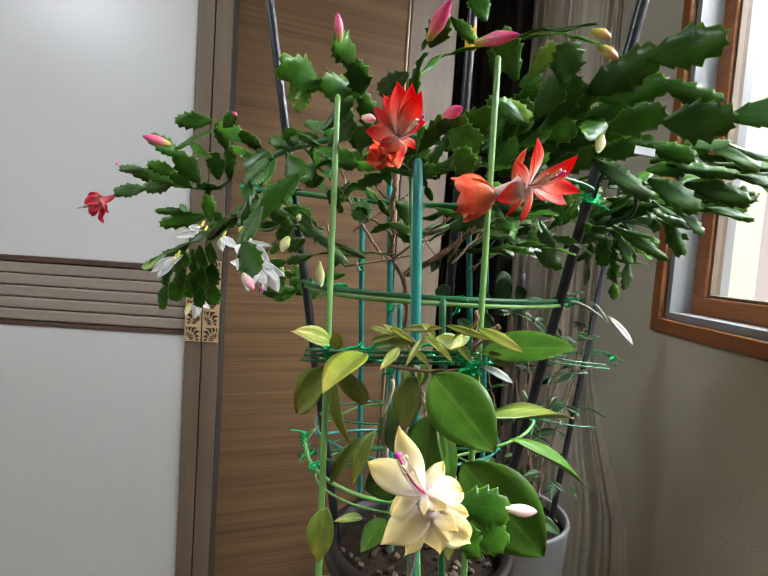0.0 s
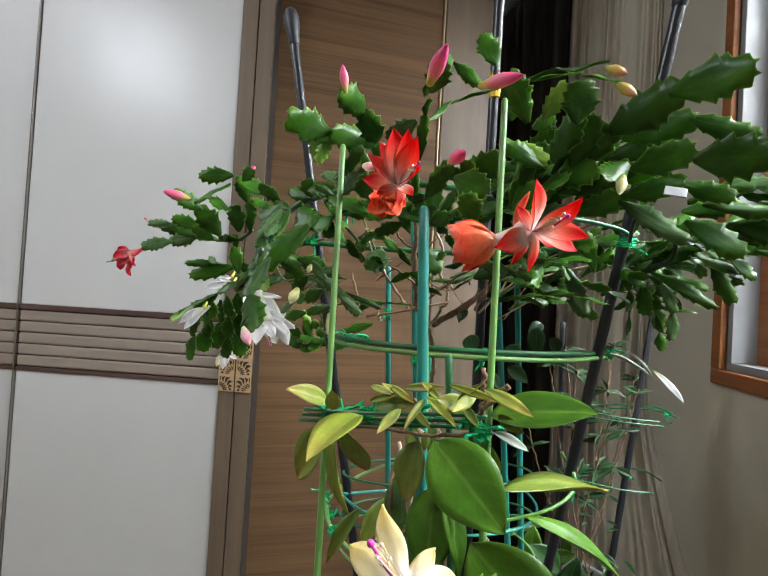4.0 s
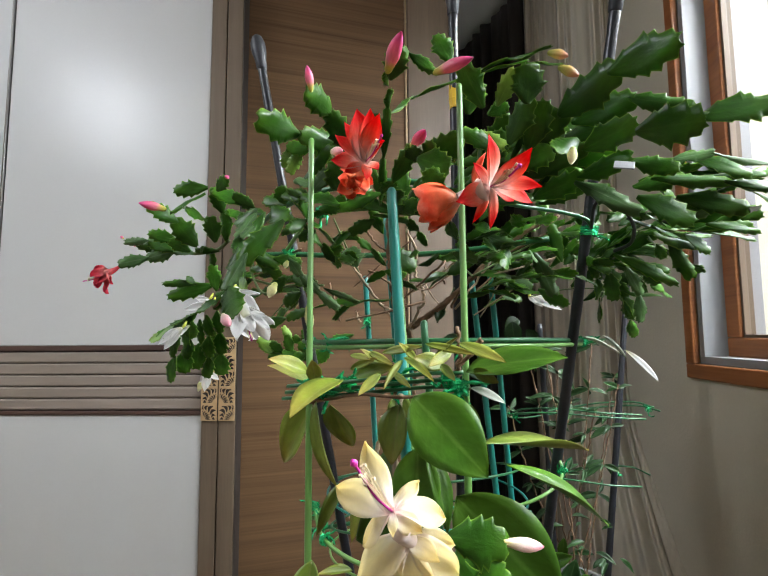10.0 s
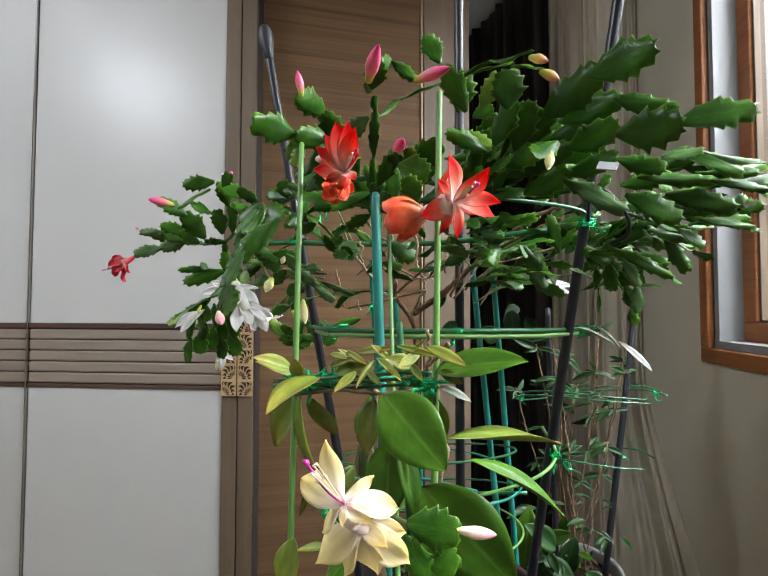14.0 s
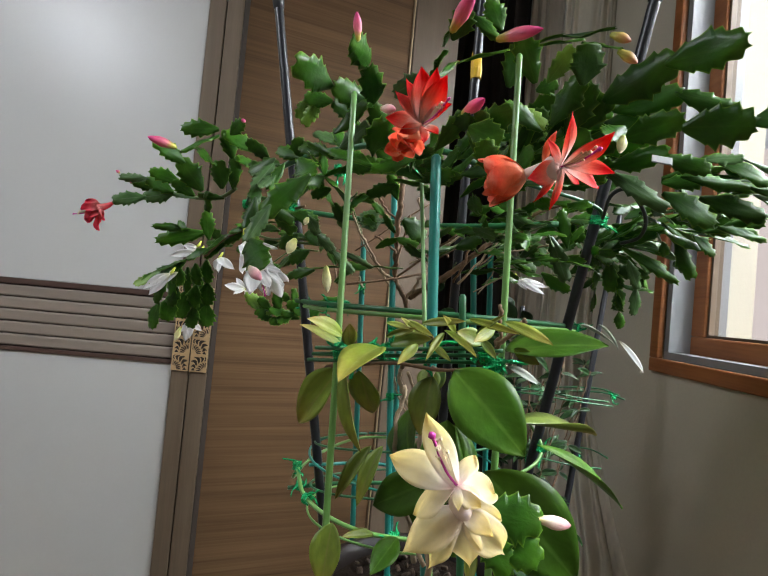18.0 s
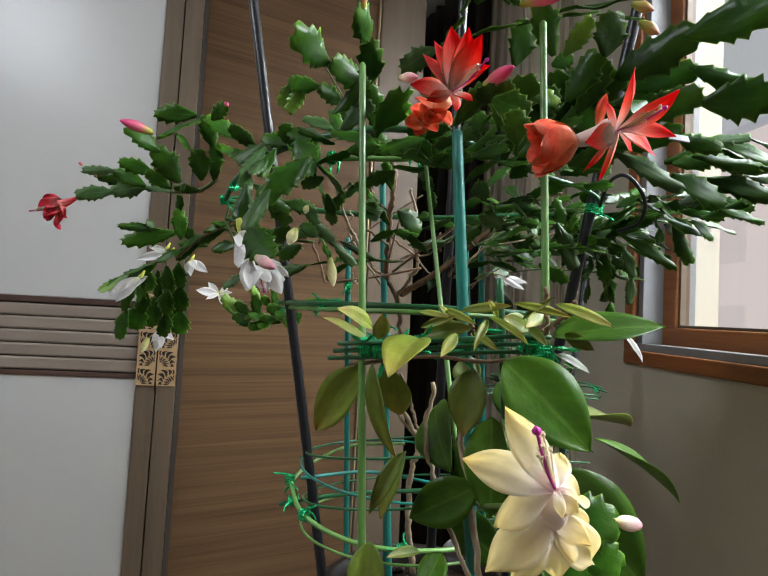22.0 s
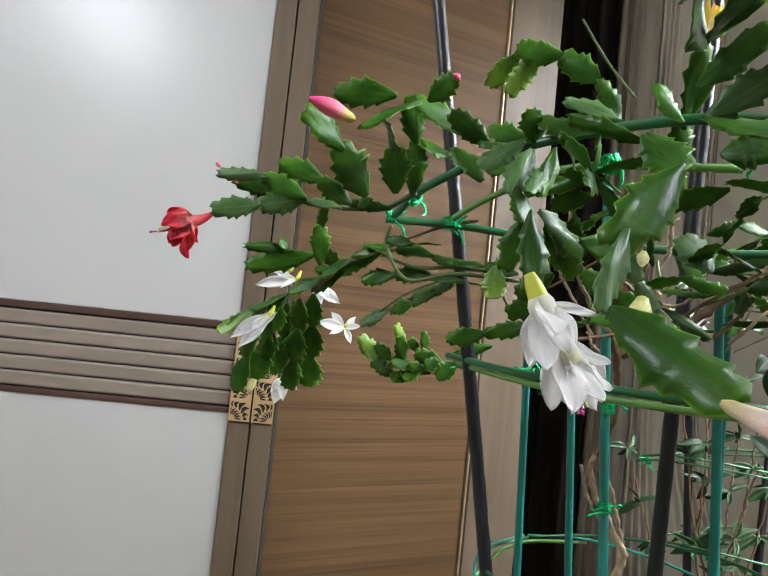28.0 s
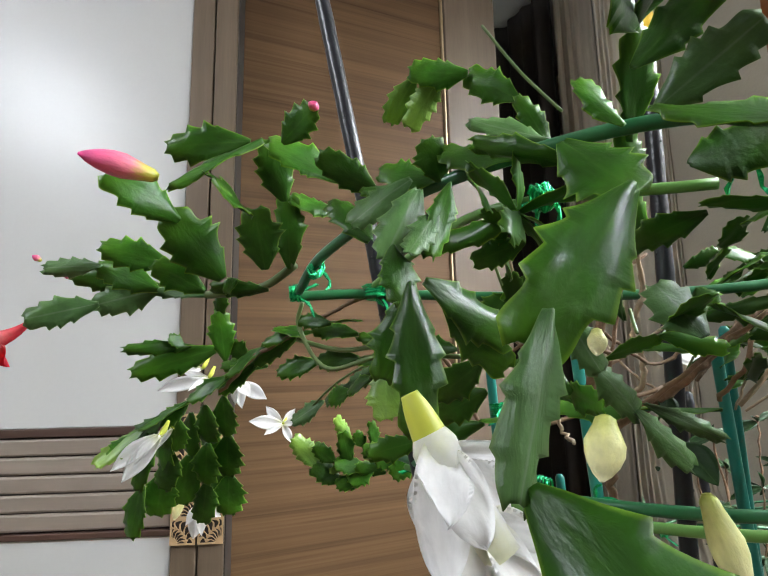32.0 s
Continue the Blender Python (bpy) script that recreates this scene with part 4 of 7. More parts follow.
# ---- bench that carries the pots ----
bench = thing("plant_bench", "low brown wooden bench carrying three flower pots", "bench")
part("top", box(0.31, 0.86, 0.10, 0.955, 0.492, 0.52, 0.004), BENCH, bench)
for bx in (0.34, 0.83):
    for by in (0.13, 0.92):
        part("leg", box(bx - 0.02, bx + 0.02, by - 0.02, by + 0.02, 0.0, 0.491, 0.003), BENCH, bench)

# ---- the grafted cactus in the dark pot ----
cactus = thing("cactus_plant", "grafted holiday cactus in flower, staked in a dark glazed pot", "potted plant")
cactus.matrix_basis = LEAN
pot(cactus, (0.458, 0.581), 0.836, 0.316, 0.122, POTDARK, label="dark brown glazed pot")
POLE_L, POLE_R, POLE_M = ((0.324, 0.613), (0.270, 0.589)), ((0.572, 0.593), (0.621, 0.502)), ((0.475, 0.640), (0.485, 0.600))
stake(cactus, *POLE_L, 0.72, 1.515, 0.0056, BLACK, True, "black coated garden pole", True)
stake(cactus, *POLE_R, 0.72, 1.475, 0.0058, BLACK, True, "black coated garden pole", True)
stake(cactus, *POLE_M, 0.72, 1.575, 0.0060, BLACK, True, "black coated garden pole", True)
for lo, hi, z1 in (((0.367, 0.685), (0.358, 0.650), 1.222), ((0.409, 0.594), (0.394, 0.571), 1.282), ((0.421, 0.690), (0.418, 0.690), 1.10), ((0.520, 0.62), (0.495, 0.575), 1.20), ((0.545, 0.66), (0.525, 0.60), 1.21)):
    stake(cactus, lo, hi, 0.74, z1, 0.0038, TEAL, label="teal coated stake")
p = on_line(*POLE_M, 1.455)
part("tape", tube([p + Vector((0, 0, z)) for z in (-0.022, -0.01, 0.0, 0.014)], [0.0066, 0.0080, 0.0074, 0.0066], 10, rough=0.25), TAG, cactus, "yellow tape round the pole")

# wire hoops and rods
rod(cactus, [(0.208, 0.574, 1.242), (0.264, 0.580, 1.243), (0.34, 0.572, 1.236), (0.46, 0.545, 1.228), (0.58, 0.515, 1.232)], 0.0034, GREENROD)
rod(cactus, [(0.214, 0.568, 1.243), (0.235, 0.525, 1.256), (0.285, 0.465, 1.266), (0.36, 0.415, 1.268), (0.43, 0.402, 1.262), (0.482, 0.428, 1.254)], 0.0031, GREENROD)
rod(cactus, [(0.262, 0.578, 1.246), (0.285, 0.54, 1.256), (0.32, 0.47, 1.258), (0.40, 0.43, 1.250)], 0.0026, CANE)
# wire that joins the pole, bent into a loop
rod(cactus, [(0.479, 0.427, 1.254), (0.532, 0.442, 1.248), (0.579, 0.462, 1.246), (0.609, 0.478, 1.242), (0.616, 0.481, 1.232)], 0.0022, GREENROD)
rod(cactus, [(0.615, 0.481, 1.233), (0.611, 0.457, 1.250), (0.621, 0.446, 1.255), (0.631, 0.438, 1.239), (0.644, 0.449, 1.224), (0.649, 0.470, 1.212), (0.640, 0.490, 1.209)], 0.0020, RUBBER)
rod(cactus, [(0.275, 0.625, 1.133), (0.32, 0.52, 1.124), (0.41, 0.455, 1.118), (0.53, 0.475, 1.116), (0.632, 0.570, 1.118)], 0.0028, GREENROD)
rod(cactus, [(0.282, 0.612, 1.126), (0.33, 0.505, 1.117), (0.42, 0.445, 1.112), (0.54, 0.475, 1.110), (0.62, 0.555, 1.113)], 0.0024, CANE)
rod(cactus, [(0.300, 0.57, 0.935), (0.292, 0.60, 0.915), (0.312, 0.645, 0.93), (0.37, 0.70, 0.945), (0.45, 0.715, 0.945)], 0.0020, CANE)
rod(cactus, [(0.297, 0.575, 0.938), (0.315, 0.535, 0.91), (0.37, 0.500, 0.893), (0.45, 0.50, 0.885), (0.52, 0.54, 0.88)], 0.0024, CANE)
rod(cactus, [(0.285, 0.605, 0.90), (0.36, 0.62, 0.905), (0.46, 0.63, 0.905), (0.56, 0.62, 0.91)], 0.0026, GREENROD)
rod(cactus, [(0.47, 0.52, 0.93), (0.55, 0.53, 0.95), (0.585, 0.56, 0.97), (0.575, 0.58, 1.0)], 0.0020, CANE)
rod(cactus, [(0.31, 0.60, 0.93), (0.40, 0.66, 0.92), (0.50, 0.66, 0.90)], 0.0022, TEAL)
for z, rr, tilt, m in ((0.962, 0.116, 0.010, GREENROD), (0.938, 0.122, -0.014, TEAL), (0.912, 0.118, 0.012, GREENROD), (0.875, 0.120, -0.008, CANE)):
    rod(cactus, [(0.430 + rr * math.cos(w), 0.610 + 0.85 * rr * math.sin(w), z + tilt * math.cos(w + 1.0)) for w in [2.0 + 0.52 * k for k in range(13)]], 0.0014, m)

def wire_tie(at, along):
    """Foil twisted round a wire or a pole."""
    tie(cactus, at, along, 0.0088 if along[2] == 1 and at[2] > 1.2 else RND.uniform(0.0044, 0.0056), RND.uniform(0.007, 0.011), 6, 3)


wire_tie((0.212, 0.570, 1.243), (1, 0.1, 0))
wire_tie((0.228, 0.540, 1.251), (0.4, -1, 0.2))
wire_tie((0.266, 0.581, 1.244), (0.1, 0, 1))
wire_tie((0.62, 0.501, 1.235), (0.15, -0.2, 1))
wire_tie((0.29, 0.610, 1.130), (1, -1, 0))
wire_tie((0.33, 0.513, 1.122), (1, -0.8, 0))
wire_tie((0.47, 0.458, 1.115), (1, 0, 0))
wire_tie((0.62, 0.556, 1.116), (1, 1, 0))
wire_tie((0.40, 0.574, 1.10), (0, 0, 1))
wire_tie((0.404, 0.585, 1.02), (0, 0, 1))
wire_tie((0.298, 0.572, 0.936), (0, 0, 1))
wire_tie((0.300, 0.600, 0.905), (1, 0, 0))
wire_tie((0.315, 0.535, 0.91), (1, -1, 0))
wire_tie((0.41, 0.500, 0.888), (1, 0, 0))
wire_tie((0.33, 0.440, 1.25), (1, 0, 0))
wire_tie((0.40, 0.410, 1.255), (1, 0, 0))
wire_tie((0.585, 0.56, 0.97), (1, 0, 1))
wire_tie((0.36, 0.648, 1.16), (0, 0, 1))
for k in range(1, 3):
    tie(cactus, (0.300 + 0.02 * k, 0.57 - 0.025 * k, 1.124), (1, -1.1, 0), 0.0045, 0.018, 10, 1)

# woody stems
rod(cactus, [(0.394, 0.499, 1.293), (0.398, 0.512, 1.248), (0.397, 0.529, 1.220), (0.398, 0.551, 1.192), (0.402, 0.574, 1.162), (0.417, 0.595, 1.137), (0.423, 0.608, 1.096), (0.420, 0.631, 1.053)], (0.0034, 0.0030), BROWNSTEM, "stem", 8)
rod(cactus, [(0.420, 0.631, 1.056), (0.421, 0.648, 1.027), (0.448, 0.657, 0.978), (0.460, 0.659, 0.953), (0.449, 0.661, 0.921), (0.447, 0.665, 0.859), (0.455, 0.670, 0.791)], (0.0028, 0.0044), BARK, "stem", 8)
rod(cactus, [(0.416, 0.595, 1.142), (0.427, 0.584, 1.157), (0.437, 0.567, 1.181), (0.427, 0.555, 1.207), (0.429, 0.539, 1.231), (0.418, 0.522, 1.253)], (0.0024, 0.0016), BARK, "stem", 8)
rod(cactus, [(0.421, 0.595, 1.144), (0.464, 0.578, 1.171), (0.495, 0.566, 1.198), (0.531, 0.554, 1.228), (0.568, 0.542, 1.252), (0.600, 0.536, 1.265)], (0.0046, 0.0022), BROWNSTEM, "stem", 8)
rod(cactus, [(0.516, 0.560, 1.217), (0.559, 0.548, 1.234), (0.601, 0.537, 1.251)], (0.0024, 0.0012), BROWNSTEM, "stem", 8)
rod(cactus, [(0.402, 0.574, 1.162), (0.383, 0.563, 1.171), (0.363, 0.551, 1.200), (0.350, 0.540, 1.218), (0.339, 0.517, 1.249)], (0.0020, 0.0013), BARK, "stem", 8)
rod(cactus, [(0.397, 0.594, 1.156), (0.371, 0.582, 1.189), (0.356, 0.575, 1.211), (0.356, 0.563, 1.237)], 0.0013, BARK, "stem", 8)
rod(cactus, [(0.430, 0.642, 1.047), (0.446, 0.655, 1.009), (0.456, 0.657, 0.972), (0.456, 0.660, 0.940)], 0.0022, BARK, "stem", 8)
rod(cactus, [(0.411, 0.648, 1.039), (0.424, 0.653, 1.002), (0.452, 0.658, 0.965)], 0.0016, BARK, "stem", 8)
rod(cactus, [(0.489, 0.613, 0.895), (0.499, 0.615, 0.866), (0.505, 0.617, 0.831)], 0.0030, BARK, "stem", 8)
rod(cactus, [(0.397, 0.540, 1.207), (0.414, 0.541, 1.192), (0.439, 0.552, 1.185), (0.472, 0.550, 1.204)], 0.0012, BROWNSTEM, "stem", 8)
rod(cactus, [(0.397, 0.529, 1.226), (0.381, 0.518, 1.237), (0.368, 0.507, 1.254)], 0.0014, BROWNSTEM, "stem", 8)
TWG = random.Random(5)
for _ in range(22):
    a = Vector((TWG.uniform(0.33, 0.52), TWG.uniform(0.50, 0.60), TWG.uniform(1.14, 1.21)))
    way = Vector((TWG.uniform(-0.03, 0.06), TWG.uniform(-0.02, 0.02), TWG.uniform(0.005, 0.035)))
    b = a + way
    c = b + way * 0.8 + Vector((0, 0, TWG.uniform(-0.004, 0.008)))
    rod(cactus, [a, b, c], TWG.uniform(0.0008, 0.0015), TWG.choice((STEM, BARK, BROWNSTEM)), "twig", 5)

# crown above the middle
HUB = (0.396, 0.345, 1.232)
chain(cactus, [HUB, (0.415, 0.30, 1.235), (0.424, 0.275, 1.238)], width=0.014, step=0.026, turn=0.9)
chain(cactus, [HUB, (0.376, 0.33, 1.226), (0.352, 0.35, 1.222), (0.33, 0.36, 1.238)], width=0.022, step=0.036)
for tipp in ((0.44, 0.31, 1.225), (0.452, 0.31, 1.252), (0.415, 0.36, 1.26), (0.46, 0.35, 1.232), (0.385, 0.37, 1.262), (0.43, 0.39, 1.248), (0.365, 0.38, 1.24), (0.45, 0.37, 1.265), (0.405, 0.315, 1.224)):
    chain(cactus, [(0.41, 0.37, 1.222), tipp], width=0.018, step=0.034, turn=1.0)
fan(cactus, (0.475, 0.37, 1.235), [(0.505, 0.345, 1.292), (0.525, 0.34, 1.298), (0.49, 0.35, 1.275), (0.535, 0.345, 1.262), (0.51, 0.33, 1.248)], width=0.026, step=0.036, turn=0.5)

# fan of broad segments towards the window
LOWFACE = (-0.25, -1, -0.20)
seg(cactus, (0.559, 0.284, 1.290), (0.588, 0.249, 1.287), 0.0260, SEG, LOWFACE)
seg(cactus, (0.538, 0.329, 1.283), (0.561, 0.284, 1.291), 0.0299, SEG, LOWFACE)
seg(cactus, (0.507, 0.366, 1.263), (0.541, 0.329, 1.285), 0.0269, SEG, LOWFACE)
seg(cactus, (0.469, 0.387, 1.251), (0.511, 0.366, 1.266), 0.0180, SEG, LOWFACE)
seg(cactus, (0.609, 0.272, 1.248), (0.648, 0.259, 1.246), 0.0281, SEG, LOWFACE)
seg(cactus, (0.579, 0.296, 1.251), (0.611, 0.272, 1.245), 0.0288, SEG, LOWFACE)
seg(cactus, (0.586, 0.314, 1.287), (0.618, 0.295, 1.268), 0.0178, SEG, LOWFACE)
seg(cactus, (0.553, 0.344, 1.285), (0.589, 0.314, 1.286), 0.0246, SEG, LOWFACE)
seg(cactus, (0.556, 0.336, 1.257), (0.582, 0.301, 1.260), 0.0236, SEG, LOWFACE)
seg(cactus, (0.512, 0.367, 1.248), (0.557, 0.336, 1.259), 0.0222, SEG, LOWFACE)
seg(cactus, (0.545, 0.350, 1.273), (0.581, 0.330, 1.274), 0.0208, SEG, LOWFACE)
seg(cactus, (0.530, 0.388, 1.237), (0.566, 0.367, 1.247), 0.0209, SEG, LOWFACE)
seg(cactus, (0.562, 0.367, 1.247), (0.594, 0.337, 1.248), 0.0203, SEG, LOWFACE)
seg(cactus, (0.502, 0.285, 1.270), (0.501, 0.274, 1.292), 0.0251, SEG, LOWFACE)
seg(cactus, (0.486, 0.309, 1.283), (0.497, 0.293, 1.301), 0.0143, SEGNEW, LOWFACE)
seg(cactus, (0.474, 0.300, 1.277), (0.459, 0.288, 1.305), 0.0188, SEG, LOWFACE)
seg(cactus, (0.493, 0.336, 1.259), (0.462, 0.325, 1.273), 0.0156, SEG, LOWFACE)
seg(cactus, (0.480, 0.315, 1.280), (0.495, 0.314, 1.286), 0.0124, SEG, LOWFACE)
seg(cactus, (0.497, 0.326, 1.260), (0.507, 0.304, 1.284), 0.0219, SEG, LOWFACE)
seg(cactus, (0.516, 0.346, 1.262), (0.527, 0.324, 1.292), 0.0216, SEG, LOWFACE)
seg(cactus, (0.480, 0.357, 1.251), (0.497, 0.345, 1.279), 0.0211, SEG, LOWFACE)
seg(cactus, (0.539, 0.297, 1.248), (0.518, 0.288, 1.235), 0.0185, SEG, LOWFACE)
seg(cactus, (0.603, 0.358, 1.232), (0.637, 0.348, 1.235), 0.0167, SEG, (-0.2, -1, 0.15))
seg(cactus, (0.560, 0.367, 1.243), (0.599, 0.350, 1.208), 0.0179, SEGDRY, (-0.2, -1, 0.15))
seg(cactus, (0.611, 0.368, 1.228), (0.647, 0.360, 1.201), 0.0244, SEG, (-0.2, -1, 0.15))
seg(cactus, (0.643, 0.368, 1.226), (0.690, 0.359, 1.210), 0.0194, SEG, (-0.2, -1, 0.15))
seg(cactus, (0.613, 0.348, 1.235), (0.665, 0.338, 1.227), 0.0120, SEG, (-0.2, -1, 0.15))
seg(cactus, (0.664, 0.338, 1.227), (0.702, 0.334, 1.217), 0.0106, SEG, (-0.2, -1, 0.15))
seg(cactus, (0.637, 0.356, 1.254), (0.663, 0.346, 1.253), 0.0148, SEGDRY, (-0.2, -1, 0.15))
seg(cactus, (0.662, 0.346, 1.253), (0.704, 0.342, 1.240), 0.0101, SEGDRY, (-0.2, -1, 0.15))
seg(cactus, (0.673, 0.377, 1.246), (0.715, 0.367, 1.241), 0.0124, SEG, (-0.2, -1, 0.15))
seg(cactus, (0.598, 0.347, 1.251), (0.630, 0.342, 1.239), 0.0173, SEG, (-0.2, -1, 0.15))
seg(cactus, (0.690, 0.409, 1.213), (0.736, 0.410, 1.205), 0.0123, SEG, (-0.2, -1, 0.15))
seg(cactus, (0.687, 0.439, 1.211), (0.708, 0.441, 1.193), 0.0146, SEG, (-0.2, -1, 0.15))
seg(cactus, (0.682, 0.460, 1.210), (0.702, 0.462, 1.173), 0.0170, SEG, (-0.2, -1, 0.15))
seg(cactus, (0.631, 0.470, 1.201), (0.688, 0.473, 1.169), 0.0139, SEG, (-0.2, -1, 0.15))
seg(cactus, (0.712, 0.451, 1.196), (0.664, 0.439, 1.214), 0.0146, SEG, (-0.2, -1, 0.15))
FLAT = (-0.1, -0.35, 1)
RTIPS = [(0.70, 0.36, 1.238), (0.735, 0.40, 1.246), (0.76, 0.42, 1.236), (0.785, 0.47, 1.236), (0.80, 0.50, 1.246), (0.70, 0.42, 1.226), (0.74, 0.46, 1.222), (0.814, 0.527, 1.224),
         (0.79, 0.55, 1.236), (0.77, 0.58, 1.215), (0.843, 0.679, 1.218), (0.80, 0.64, 1.228), (0.837, 0.763, 1.191), (0.78, 0.68, 1.20), (0.75, 0.62, 1.205), (0.72, 0.54, 1.21)]
for k, tipp in enumerate(RTIPS):
    a = Vector((0.630, 0.40, 1.252)) if k < 3 else Vector((0.645 + 0.006 * (k % 4), 0.505 + 0.006 * k, 1.214 + 0.005 * (k % 3)))
    b = Vector(tipp)
    chain(cactus, [a, a.lerp(b, 0.5) + Vector((0, 0, 0.020)), b], width=0.021, step=0.046, facing=FLAT if k % 3 else (-0.2, -1, 0.6), turn=0.4)
for tipp in ((0.66, 0.55, 1.165), (0.70, 0.60, 1.150), (0.69, 0.53, 1.170), (0.73, 0.66, 1.150), (0.65, 0.58, 1.140), (0.71, 0.62, 1.125)):
    a = Vector((0.62, 0.52, 1.205))
    chain(cactus, [a, a.lerp(Vector(tipp), 0.5) + Vector((0.01, 0, 0.012)), tipp], width=0.019, step=0.034, turn=0.8)
for _ in range(70):
    a = Vector((RND.uniform(0.49, 0.68), RND.uniform(0.515, 0.60), RND.uniform(1.165, 1.265)))
    way = Vector((RND.uniform(-0.01, 0.07), RND.gauss(0, 0.03), RND.gauss(0.008, 0.02)))
    chain(cactus, [a, a + way * 0.5 + Vector((0, 0, 0.008)), a + way], width=RND.uniform(0.014, 0.022), step=0.036, facing=RND.choice((FLAT, (-0.2, -1, 0.5), (-0.2, -1, 0.5))), turn=0.7, single=False)
for k in range(30):
    a = Vector((RND.uniform(0.64, 0.72), RND.uniform(0.39, 0.50), RND.uniform(1.212, 1.250)))
    way = Vector((RND.uniform(0.02, 0.05), RND.gauss(0.01, 0.02), RND.gauss(0.0, 0.010)))
    chain(cactus, [a, a + way * 0.5 + Vector((0, 0, 0.004)), a + way], width=RND.uniform(0.013, 0.019), step=0.04, facing=FLAT if k % 3 else LOWFACE, turn=0.6, single=False)
for _ in range(40):
    a = Vector((RND.uniform(0.46, 0.55), RND.uniform(0.385, 0.44), RND.uniform(1.238, 1.285)))
    way = Vector((RND.uniform(0.0, 0.06), RND.gauss(-0.01, 0.02), RND.uniform(0.0, 0.03)))
    chain(cactus, [a, a + way * 0.5 + Vector((0, 0, 0.006)), a + way], width=RND.uniform(0.016, 0.024), step=0.038, facing=(-0.2, -1, 0.4), turn=0.5, single=False)
chain(cactus, [(0.66, 0.51, 1.195), (0.675, 0.52, 1.175), (0.68, 0.53, 1.135)], width=0.018, step=0.034, material=SEGDRY, turn=0.6)
chain(cactus, [(0.535, 0.42, 1.195), (0.545, 0.41, 1.18), (0.550, 0.42, 1.155)], width=0.020, step=0.036, material=SEGDRY, turn=0.6)

DFACE = (0.05, -1, 0.05)
BFACE = (-0.25, -1, 0.1)
# the crown: two upright branches, the budding shoot and the canes towards the window
UPFACE = (0.05, -0.4, -0.15)
chain(cactus, [(0.392, 0.480, 1.236), (0.380, 0.455, 1.258), (0.371, 0.436, 1.277)], width=0.018, step=0.03, facing=UPFACE, turn=0.2)
seg(cactus, (0.372, 0.438, 1.274), (0.361, 0.408, 1.304), 0.0200, SEG, UPFACE, 0.1)
seg(cactus, (0.361, 0.408, 1.303), (0.354, 0.354, 1.311), 0.0215, SEG, UPFACE, -0.1)
seg(cactus, (0.354, 0.355, 1.311), (0.346, 0.310, 1.303), 0.0225, SEG, UPFACE, 0.1)
seg(cactus, (0.360, 0.404, 1.302), (0.324, 0.366, 1.297), 0.0235, SEG, UPFACE, 0.0)
seg(cactus, (0.325, 0.367, 1.297), (0.305, 0.323, 1.289), 0.0260, SEG, UPFACE, 0.05)
chain(cactus, [(0.352, 0.472, 1.290), (0.338, 0.474, 1.321), (0.326, 0.478, 1.334), (0.306, 0.483, 1.344), (0.287, 0.487, 1.344)], width=0.0185, step=0.034, facing=(-0.2, -1, -0.2), turn=0.15)
seg(cactus, (0.289, 0.487, 1.344), (0.276, 0.516, 1.334), 0.0160, SEGNEW, UPFACE, 0.0)
seg(cactus, (0.302, 0.484, 1.341), (0.286, 0.500, 1.322), 0.0160, SEGNEW, UPFACE, 0.0)
seg(cactus, (0.362, 0.358, 1.237), (0.368, 0.283, 1.237), 0.0215, SEG, UPFACE, 0.0)
rod(cactus, [(0.352, 0.455, 1.300), (0.336, 0.460, 1.326), (0.320, 0.460, 1.352)], 0.0008, STEM, "twig", 6)
chain(cactus, [(0.394, 0.365, 1.228), (0.399, 0.338, 1.262), (0.404, 0.314, 1.289)], width=0.0095, step=0.034, facing=UPFACE, turn=0.2)
chain(cactus, [(0.404, 0.315, 1.288), (0.405, 0.284, 1.289), (0.405, 0.256, 1.281)], width=0.0105, step=0.03, facing=UPFACE, turn=0.15)
seg(cactus, (0.407, 0.260, 1.278), (0.413, 0.246, 1.290), 0.0160, SEG, UPFACE, 0.1)
chain(cactus, [(0.413, 0.252, 1.290), (0.416, 0.266, 1.302), (0.426, 0.270, 1.302), (0.436, 0.266, 1.287)], width=0.0110, step=0.022, facing=(0.2, -0.3, -0.2), turn=0.1, first=1.0)
seg(cactus, (0.398, 0.321, 1.288), (0.377, 0.334, 1.279), 0.0165, SEGDRY, UPFACE, 0.1)
chain(cactus, [(0.404, 0.316, 1.284), (0.422, 0.337, 1.309), (0.441, 0.327, 1.309), (0.475, 0.312, 1.314), (0.493, 0.302, 1.316), (0.518, 0.278, 1.304)], width=0.0085, step=0.036, facing=(0, -0.3, 0.6), turn=0.1)
chain(cactus, [(0.475, 0.312, 1.313), (0.505, 0.307, 1.316), (0.526, 0.283, 1.296)], width=0.0085, step=0.036, facing=(0, -0.3, 0.6), turn=0.1)
seg(cactus, (0.457, 0.331, 1.336), (0.446, 0.329, 1.358), 0.0180, SEG, UPFACE, 0.0)
seg(cactus, (0.473, 0.363, 1.307), (0.478, 0.351, 1.337), 0.0240, SEG, UPFACE, 0.0)
seg(cactus, (0.467, 0.345, 1.281), (0.494, 0.336, 1.265), 0.0150, SEGNEW, LOWFACE, 0.0)
seg(cactus, (0.405, 0.300, 1.222), (0.421, 0.287, 1.244), 0.0130, SEG, UPFACE, 0.0)
seg(cactus, (0.428, 0.298, 1.234), (0.452, 0.282, 1.246), 0.0210, SEG, UPFACE, 0.0)
